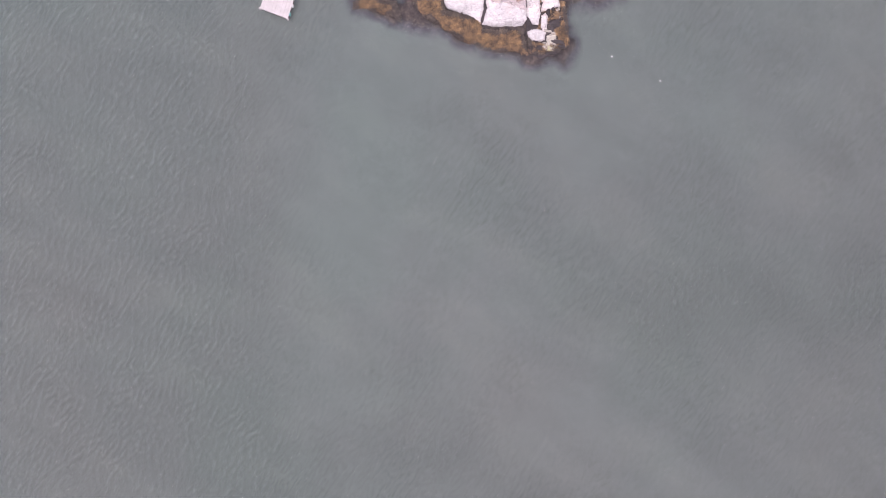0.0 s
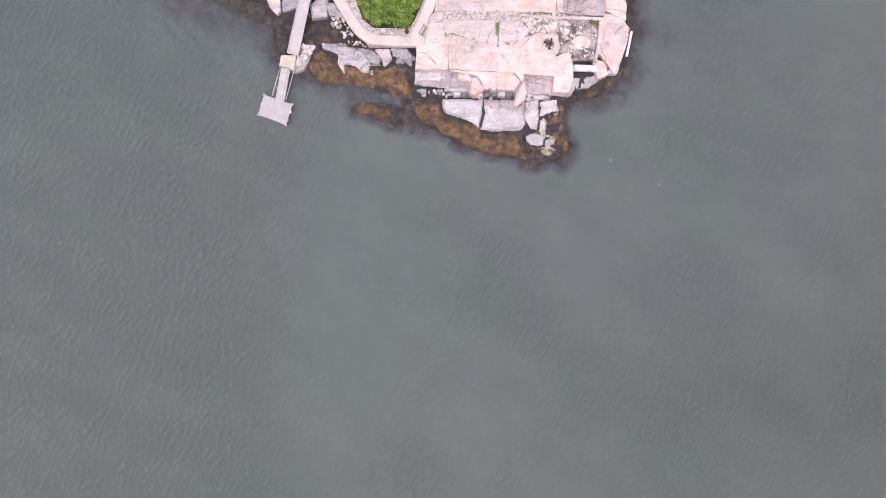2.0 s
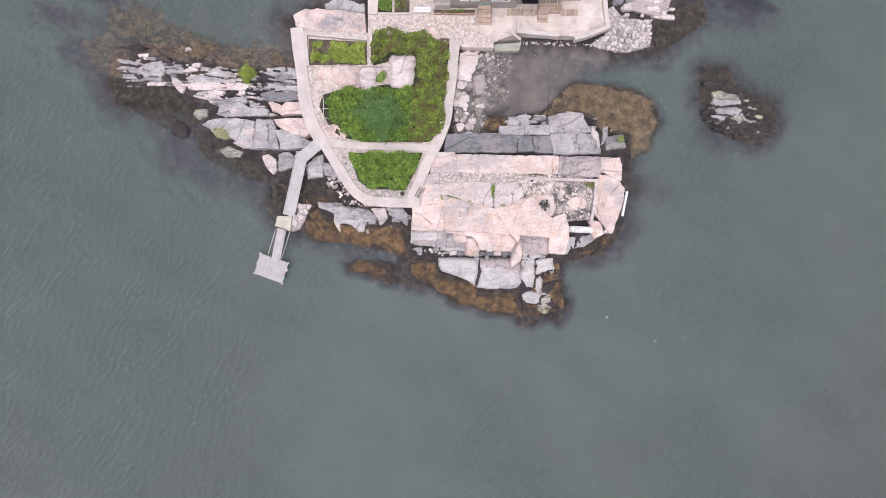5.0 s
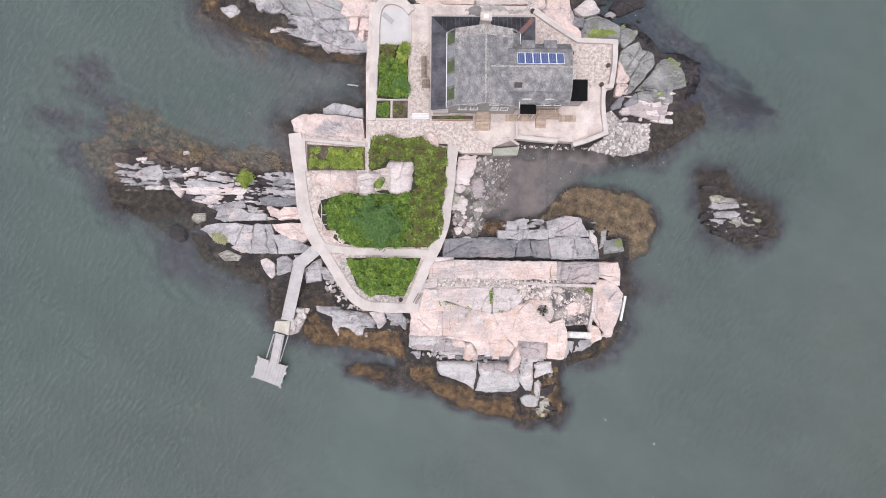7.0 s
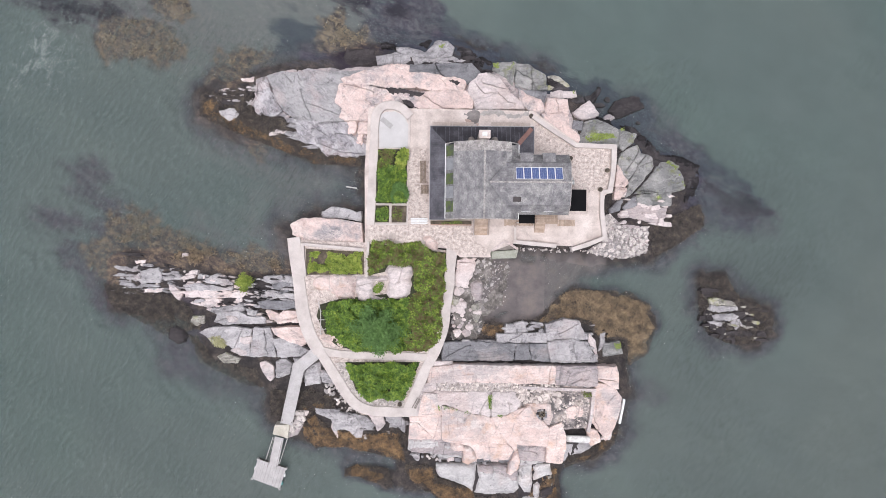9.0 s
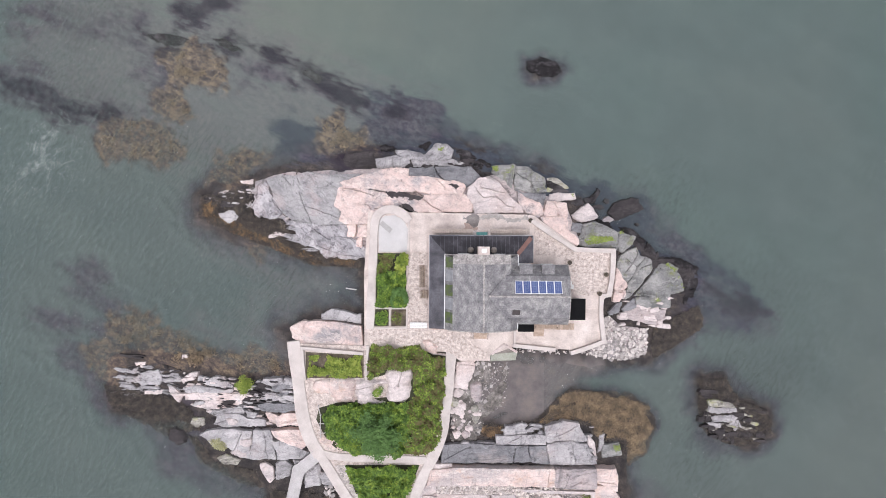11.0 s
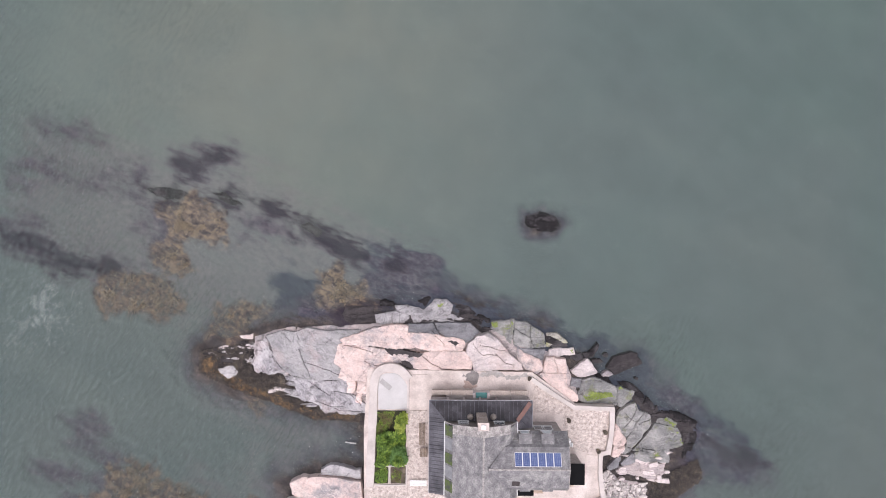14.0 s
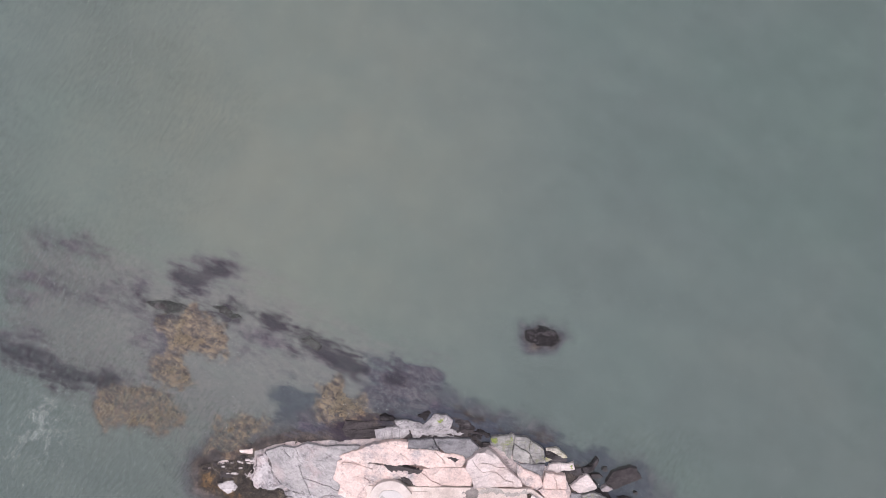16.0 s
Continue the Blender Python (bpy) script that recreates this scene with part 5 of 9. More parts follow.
slab([(10.2, -19.5), (20.6, -19.5), (20.4, -25.5), (17.0, -25.7), (16.4, -25.1), (14.5, -25.1), (12.2, -23.6), (10.3, -21.6)], 1.85, plain("ruin_gravel", [(0.36, (0.13, 0.115, 0.115)), (0.5, (0.34, 0.3, 0.29)), (0.62, (0.62, 0.52, 0.47))], 0.8, 6.0, grain=0.6, bump=0.9), rough=0.08, fissures=0.0, label="gravel floor inside the ruined foundation", name="ruin_floor")
slab([(17.1, -22.9), (18.4, -22.5), (19.5, -22.9), (19.6, -23.8), (18.4, -24.3), (17.3, -23.9)], 1.98, PINK, base=1.5, label="pink patch of bedrock in the ruin floor", name="bedrock")
slab([(11.7, -22.2), (14.9, -22.3), (15.4, -23.7), (14.9, -25.1), (13.0, -24.7), (11.4, -23.2)], 1.99, PINK, base=1.5, label="pink bedrock under the fire pit", name="bedrock")
smooths(([(-4.5, -27.5), (-0.3, -27.5), (-0.4, -29.5), (-1.3, -29.5), (-3.8, -29.2), (-4.5, -28.9)], 1.45), ([(-0.1, -28.1), (1.4, -28.1), (1.6, -28.8), (3.0, -29.1), (3.1, -30.2), (2.2, -30.0), (-0.4, -29.9)], 1.4), ([(11.0, -29.8), (11.6, -29.6), (11.8, -30.4), (11.2, -31.0)], 1.2), ([(12.0, -30.4), (13.4, -30.5), (13.3, -30.9), (12.1, -30.9)], 1.1))
for poly in ([(1.4, -27.7), (2.6, -27.6), (3.1, -28.3), (3.1, -28.8), (1.9, -28.8), (1.4, -28.4)], [(3.3, -28.4), (3.9, -28.2), (4.7, -29.2), (4.9, -30.0), (3.8, -30.7), (3.0, -30.4), (3.1, -29.0)], [(10.6, -28.8), (10.9, -30.2), (10.6, -31.1), (9.6, -32.1), (9.2, -31.8), (9.5, -30.6), (10.0, -29.4)]):
    slab(poly, 2.2, PINK, name="boulder", label="pink loose boulder lodged between slabs", round_=0.35, fissures=0.0, group="pink boulders")
for k in range(9):
    x = 0.9 + k * 1.02
    slab([(x, -30.15), (x + 0.95, -30.1), (x + 0.9, -30.62), (x + 0.05, -30.66)], 1.15 + 0.1 * math.sin(k * 2.1), SLATE if k % 3 else PALE, base=0.2, gap=-0.01, fissures=0.0, round_=0.12, name="wedged_block", label="small grey block wedged in the cleft", group="wedged blocks")
slab([(-0.5, -31.1), (5.0, -31.1), (4.8, -33.1), (4.4, -35.1), (3.5, -34.3), (1.5, -33.4), (-0.2, -32.9), (-0.7, -32.0)], 0.95, SMOOTH, label="big smooth grey granite slab at the water's edge", tilt=(0, 0.06), round_=0.45, gap=-0.02, fissures=0.0)
slab([(5.2, -31.1), (9.6, -31.0), (9.7, -32.1), (10.7, -31.3), (10.8, -32.4), (11.0, -34.4), (10.3, -35.2), (6.2, -35.4), (4.7, -35.1), (5.2, -33.0)], 0.95, SMOOTH, label="big smooth grey granite slab at the water's edge", tilt=(0, 0.06), round_=0.45, gap=-0.02, fissures=0.0)
slab([(5.3, -31.2), (9.4, -31.1), (9.5, -32.2), (10.6, -31.6), (10.7, -33.6), (8.4, -32.6), (5.4, -32.0)], 1.2, MIXED, base=0.5, tilt=(0, 0.06), round_=0.3, gap=-0.02, fissures=0.04, label="stained upper ledge of a grey slab")
slab([(10.9, -31.4), (12.7, -30.9), (12.8, -33.2), (12.5, -35.0), (11.7, -35.0), (10.9, -33.8)], 0.9, SMOOTH, round_=0.3, gap=-0.02, label="grey granite block split from its neighbours")
slab([(12.9, -31.2), (15.2, -31.0), (15.5, -32.4), (14.1, -33.0), (13.0, -33.2)], 0.9, SMOOTH, round_=0.3, gap=-0.02, label="grey granite block split from its neighbours")
slab([(13.1, -33.3), (15.3, -32.9), (15.8, -33.7), (15.7, -35.2), (14.3, -35.6), (13.9, -33.9)], 0.5, BLACK, label="black weed-stained tidal rock")
slab([(12.9, -33.8), (13.5, -33.4), (13.9, -34.0), (13.8, -35.6), (13.3, -36.0), (12.9, -35.2)], 0.85, SMOOTH, name="boulder", label="pale wave-worn boulder among black rocks", round_=0.3, gap=0.0, fissures=0.0)
slab([(11.0, -35.8), (12.4, -35.5), (13.7, -36.0), (13.4, -37.4), (11.8, -37.4), (11.1, -36.8)], 0.7, SMOOTH, round_=0.3, gap=-0.02, fissures=0.0)
slab([(13.7, -36.1), (15.1, -36.0), (15.2, -37.9), (14.8, -38.9), (13.5, -38.7), (13.2, -37.6)], 0.45, LIME, gap=0.0, jag=0.12, label="rock crusted with yellow lichen and droppings")
slab([(15.0, -32.8), (15.5, -32.6), (15.9, -33.4), (15.6, -34.0), (15.1, -33.6)], 0.62, LIME, gap=0.0, jag=0.12, label="rock crusted with yellow lichen and droppings")
slab([(11.1, -38.0), (13.4, -37.9), (14.6, -39.1), (13.0, -39.7), (11.8, -39.3)], 0.42, BLACK, label="black weed-stained tidal rock")
# middle ledge
for poly in ([(0.2, -14.0), (4.9, -13.8), (10.1, -14.1), (9.8, -16.3), (0.1, -16.5)], [(10.4, -14.2), (11.8, -14.2), (12.4, -16.1), (10.1, -16.3)], [(12.1, -14.1), (14.4, -14.0), (15.0, -16.4), (12.6, -16.3)]):
    slab(poly, 1.6, SLATE, label="blue-grey granite ledge on the platform", steps=0.1)
slab([(14.6, -13.8), (17.6, -13.4), (20.1, -13.8), (21.6, -16.4), (15.2, -16.6)], 1.5, LEDGE, steps=0.15)
slab([(7.6, -12.7), (14.4, -12.5), (14.4, -13.8), (7.7, -13.9)], 1.4, LEDGE)
slab([(8.7, -12.6), (9.0, -11.4), (9.6, -11.5), (11.2, -11.0), (11.9, -12.5)], 1.1, LEDGE)
slab([(14.4, -11.4), (17.0, -10.6), (19.0, -10.9), (20.2, -13.4), (17.0, -13.3), (14.6, -13.6)], 1.3, LEDGE, steps=0.15)
slab([(20.4, -12.5), (21.2, -13.5), (21.7, -16.0), (20.4, -13.8)], 1.1, PALE)
slab([(22.5, -14.0), (24.7, -13.7), (25.2, -15.3), (22.6, -15.8)], 0.9, ALGAE, label="grey granite block with bright green algae")
slab([(22.2, -12.7), (22.8, -12.5), (22.5, -14.3), (21.9, -15.1)], 0.8, GREY)
# western strata
for poly, top, mat in (
    ([(-32.7, -12.3), (-30.3, -12.0), (-26.3, -12.3), (-26.6, -14.1), (-26.8, -16.2), (-28.7, -15.7), (-29.5, -14.6), (-31.1, -14.7), (-32.4, -13.7), (-33.7, -12.8)], 1.4, LEDGE),
    ([(-26.0, -12.1), (-24.0, -12.2), (-23.5, -13.5), (-23.0, -16.1), (-26.7, -16.2), (-26.4, -14.4)], 1.5, LEDGE),
    ([(-23.3, -13.6), (-22.1, -13.6), (-19.7, -14.5), (-18.0, -15.3), (-18.5, -16.1), (-22.8, -16.2)], 1.55, LEDGE),
    ([(-23.7, -12.2), (-19.7, -11.9), (-19.3, -12.8), (-18.7, -14.0), (-19.3, -14.5), (-20.8, -14.2), (-22.4, -13.4), (-23.4, -12.8)], 1.7, BLUSH),
    ([(-24.4, -9.7), (-23.8, -9.6), (-22.7, -10.2), (-23.0, -11.3), (-24.0, -10.9)], 1.5, PINK),
    ([(-23.0, -10.6), (-22.1, -9.7), (-19.9, -9.8), (-19.5, -11.2), (-22.8, -11.5)], 1.6, PINK),
    ([(-31.7, -11.4), (-31.2, -10.2), (-28.4, -9.9), (-26.8, -10.6), (-27.1, -11.6), (-30.4, -11.8)], 1.3, LEDGE),
    ([(-27.0, -10.6), (-24.6, -10.7), (-24.5, -11.5), (-27.0, -11.6)], 1.3, LEDGE),
    ([(-31.8, -9.4), (-27.7, -9.0), (-27.5, -9.9), (-31.2, -10.3), (-32.2, -10.0)], 1.2, GREY),
    ([(-27.3, -9.6), (-25.7, -9.9), (-26.1, -10.6), (-27.1, -10.3)], 1.2, LEDGE),
    ([(-33.6, -8.3), (-31.5, -8.1), (-31.3, -9.1), (-32.8, -9.5), (-33.5, -9.1)], 1.0, PALE),
    ([(-35.9, -7.3), (-33.6, -7.0), (-29.2, -7.1), (-27.0, -7.2), (-27.7, -7.9), (-31.6, -8.1), (-35.5, -8.0)], 1.2, PALE),
    ([(-36.0, -6.4), (-34.0, -6.1), (-32.3, -6.3), (-30.5, -6.7), (-29.1, -6.4), (-29.3, -7.0), (-35.6, -7.1)], 1.1, GREY),
    ([(-32.3, -5.0), (-31.3, -4.8), (-30.1, -5.3), (-29.2, -5.9), (-29.3, -6.3), (-31.7, -6.2), (-32.9, -5.9)], 1.0, LEDGE),
    ([(-35.3, -4.4), (-34.1, -4.3), (-34.1, -4.9), (-35.1, -4.9)], 0.8, PALE),
    ([(-33.9, -4.8), (-33.1, -4.9), (-33.3, -5.8), (-34.1, -5.5)], 0.9, GREY),
    ([(-43.0, -5.2), (-41.1, -4.1), (-39.8, -4.0), (-39.0, -5.4), (-39.6, -6.0), (-42.0, -6.2)], 0.8, LEDGE),
    ([(-44.3, -5.4), (-42.8, -5.1), (-42.8, -5.7), (-44.0, -5.6)], 0.7, GREY),
    ([(-38.9, -5.2), (-36.5, -5.0), (-36.6, -5.6), (-38.7, -5.7)], 0.8, LEDGE),
    ([(-38.2, -6.2), (-37.4, -6.4), (-36.2, -7.7), (-36.6, -8.5), (-37.3, -7.9), (-38.1, -6.9)], 0.8, PALE),
    ([(-42.9, -7.0), (-40.5, -7.0), (-38.9, -6.8), (-39.3, -7.4), (-42.1, -7.5)], 0.6, PALE),
    ([(-44.9, -3.9), (-42.5, -3.7), (-42.9, -4.5), (-44.5, -4.3)], 0.6, GREY),
    ([(-43.0, -3.0), (-41.5, -2.9), (-41.8, -3.3), (-42.8, -3.4)], 0.5, PALE),
    ([(-24.9, -5.1), (-22.2, -4.9), (-22.2, -6.0), (-24.5, -5.8)], 1.2, LEDGE),
    ([(-23.6, -6.1), (-22.2, -5.7), (-21.0, -6.0), (-21.4, -7.2), (-22.5, -7.4), (-23.3, -6.8)], 1.3, SLATE),
    ([(-21.9, -4.9), (-20.6, -4.9), (-20.3, -5.8), (-21.6, -5.8)], 1.2, GREY),
    ([(-24.5, -7.2), (-22.1, -7.4), (-20.2, -7.3), (-20.3, -8.1), (-24.5, -8.0)], 1.3, LEDGE),
    ([(-25.6, -8.6), (-24.1, -8.3), (-20.6, -8.5), (-19.9, -9.3), (-22.1, -9.6), (-24.9, -9.4)], 1.4, SLATE),
    ([(-20.7, -16.5), (-18.6, -16.3), (-19.8, -17.2), (-20.4, -17.6)], 1.1, GREY)):
    slab(poly, top, mat, label="pale grey granite stratum running seaward" if mat not in (PINK, BLUSH) else "pink granite stratum running seaward", group="western strata", steps=0.22, gap=-0.02, jag=0.06, round_=0.07)
for poly, top in (([(-27.9, -13.6), (-26.5, -13.4), (-26.3, -14.0), (-27.1, -14.4), (-27.9, -14.1)], 1.75), ([(-29.9, -10.7), (-29.0, -10.6), (-28.3, -10.9), (-28.7, -11.3), (-29.5, -11.3)], 1.6), ([(-29.3, -15.3), (-28.3, -14.9), (-26.9, -15.4), (-27.1, -16.0), (-28.7, -15.7)], 1.6)):
    slab(poly, top, PALE, base=1.0, round_=0.3, fissures=0.0, name="boulder", label="pale loose boulder resting on the strata", group="western boulders")
slab([(-34.9, -10.8), (-33.3, -10.7), (-33.2, -11.6), (-34.5, -12.0), (-35.0, -11.5)], 0.8, LIME, label="lichen-crusted boulder among weed")
slab([(-31.4, -16.4), (-30.3, -15.8), (-28.2, -16.6), (-28.6, -17.1), (-30.6, -17.2)], 0.7, LIME, label="low rock with yellow-green lichen")
slab([(-25.4, -17.1), (-24.6, -16.9), (-23.6, -17.7), (-23.4, -19.1), (-23.9, -19.7), (-24.9, -18.5)], 0.95, PALE, name="boulder", label="pale angular boulder by the pier")
slab([(-23.1, -16.9), (-21.8, -16.5), (-20.9, -17.2), (-21.2, -18.6), (-23.0, -19.2)], 1.0, GREY, name="boulder", label="grey angular boulder by the pier")
slab([(-19.2, -18.4), (-17.8, -17.2), (-16.9, -16.8), (-16.9, -19.9), (-19.0, -20.1)], 1.2, GREY)
slab([(-16.9, -18.0), (-15.8, -18.3), (-14.6, -19.9), (-16.6, -19.6)], 1.2, GREY)
slab([(-17.6, -23.5), (-14.3, -23.6), (-14.4, -24.6), (-17.4, -24.2)], 0.8, GREY)
slab([(-17.6, -24.0), (-14.4, -23.9), (-12.2, -24.5), (-10.9, -26.1), (-11.2, -27.5), (-12.0, -27.5), (-12.8, -26.6), (-14.2, -26.3), (-15.0, -26.7), (-15.4, -25.0)], 0.9, LEDGE, label="blue-grey smooth slab below the path", gap=-0.02)
slab([(-13.0, -24.1), (-10.5, -24.5), (-9.2, -25.7), (-9.7, -26.4), (-10.9, -26.0), (-12.1, -24.5)], 0.95, GREY, gap=-0.02)
slab([(-8.1, -24.2), (-5.8, -24.2), (-5.1, -25.2), (-5.1, -26.6), (-6.4, -25.6), (-7.3, -25.2)], 1.0, GREY)
slab([(-10.2, -24.3), (-8.3, -24.2), (-7.9, -25.6), (-8.9, -26.5), (-9.2, -25.6)], 0.85, PALE)
slab([(-15.1, -24.6), (-14.5, -24.8), (-14.6, -27.6), (-15.4, -26.0)], 0.7, PALE)
slab([(-38.4, -12.3), (-37.4, -12.1), (-36.3, -12.5), (-35.8, -13.6), (-36.3, -14.5), (-37.7, -14.5), (-38.5, -13.7)], 0.3, BLACK, base=-0.9, round_=0.5, jag=0.1, name="tidal_rock", label="dark reddish weed-grown boulder in the shallows", group="rocks awash")
# islet
for poly, top, mat, words in (([(36.9, -8.0), (37.7, -7.0), (40.7, -7.4), (43.0, -9.7), (44.3, -11.7), (42.7, -13.3), (39.9, -12.9), (37.7, -12.1), (36.7, -10.2)], 0.42, BLACK, "black weed-stained islet rock"),
                              ([(37.1, -7.7), (38.0, -7.5), (40.4, -8.0), (40.7, -8.6), (38.8, -8.5), (37.3, -8.4)], 1.05, LIME, "lichen-crusted top ledge of the islet"),
                              ([(37.3, -8.5), (38.9, -8.7), (40.9, -8.7), (41.1, -9.2), (38.5, -9.6), (37.2, -9.2)], 0.92, LEDGE, "pale stained ledge of the islet"),
                              ([(37.7, -9.9), (40.5, -9.7), (41.4, -10.0), (41.1, -10.5), (39.7, -10.6), (37.8, -10.7)], 0.8, LEDGE, "pale stained ledge of the islet"),
                              ([(37.2, -10.8), (39.1, -10.9), (38.9, -11.5), (37.4, -11.3)], 0.6, LEDGE, "small pale block of the islet"), ([(40.1, -10.9), (41.5, -10.5), (42.0, -11.5), (40.9, -11.9), (40.5, -11.2)], 0.7, LEDGE, "small pale block of the islet"),
                              ([(38.1, -11.7), (39.4, -11.6), (39.8, -12.7), (38.4, -12.5)], 0.62, BLACK, "black weed-stained islet block"), ([(37.0, -9.1), (37.3, -8.8), (37.6, -10.5), (37.0, -10.5)], 0.62, BLACK, "black weed-stained islet block")):
    slab(poly, top, mat, label=words, group="islet rock", gap=-0.02, jag=0.07, steps=0.1)
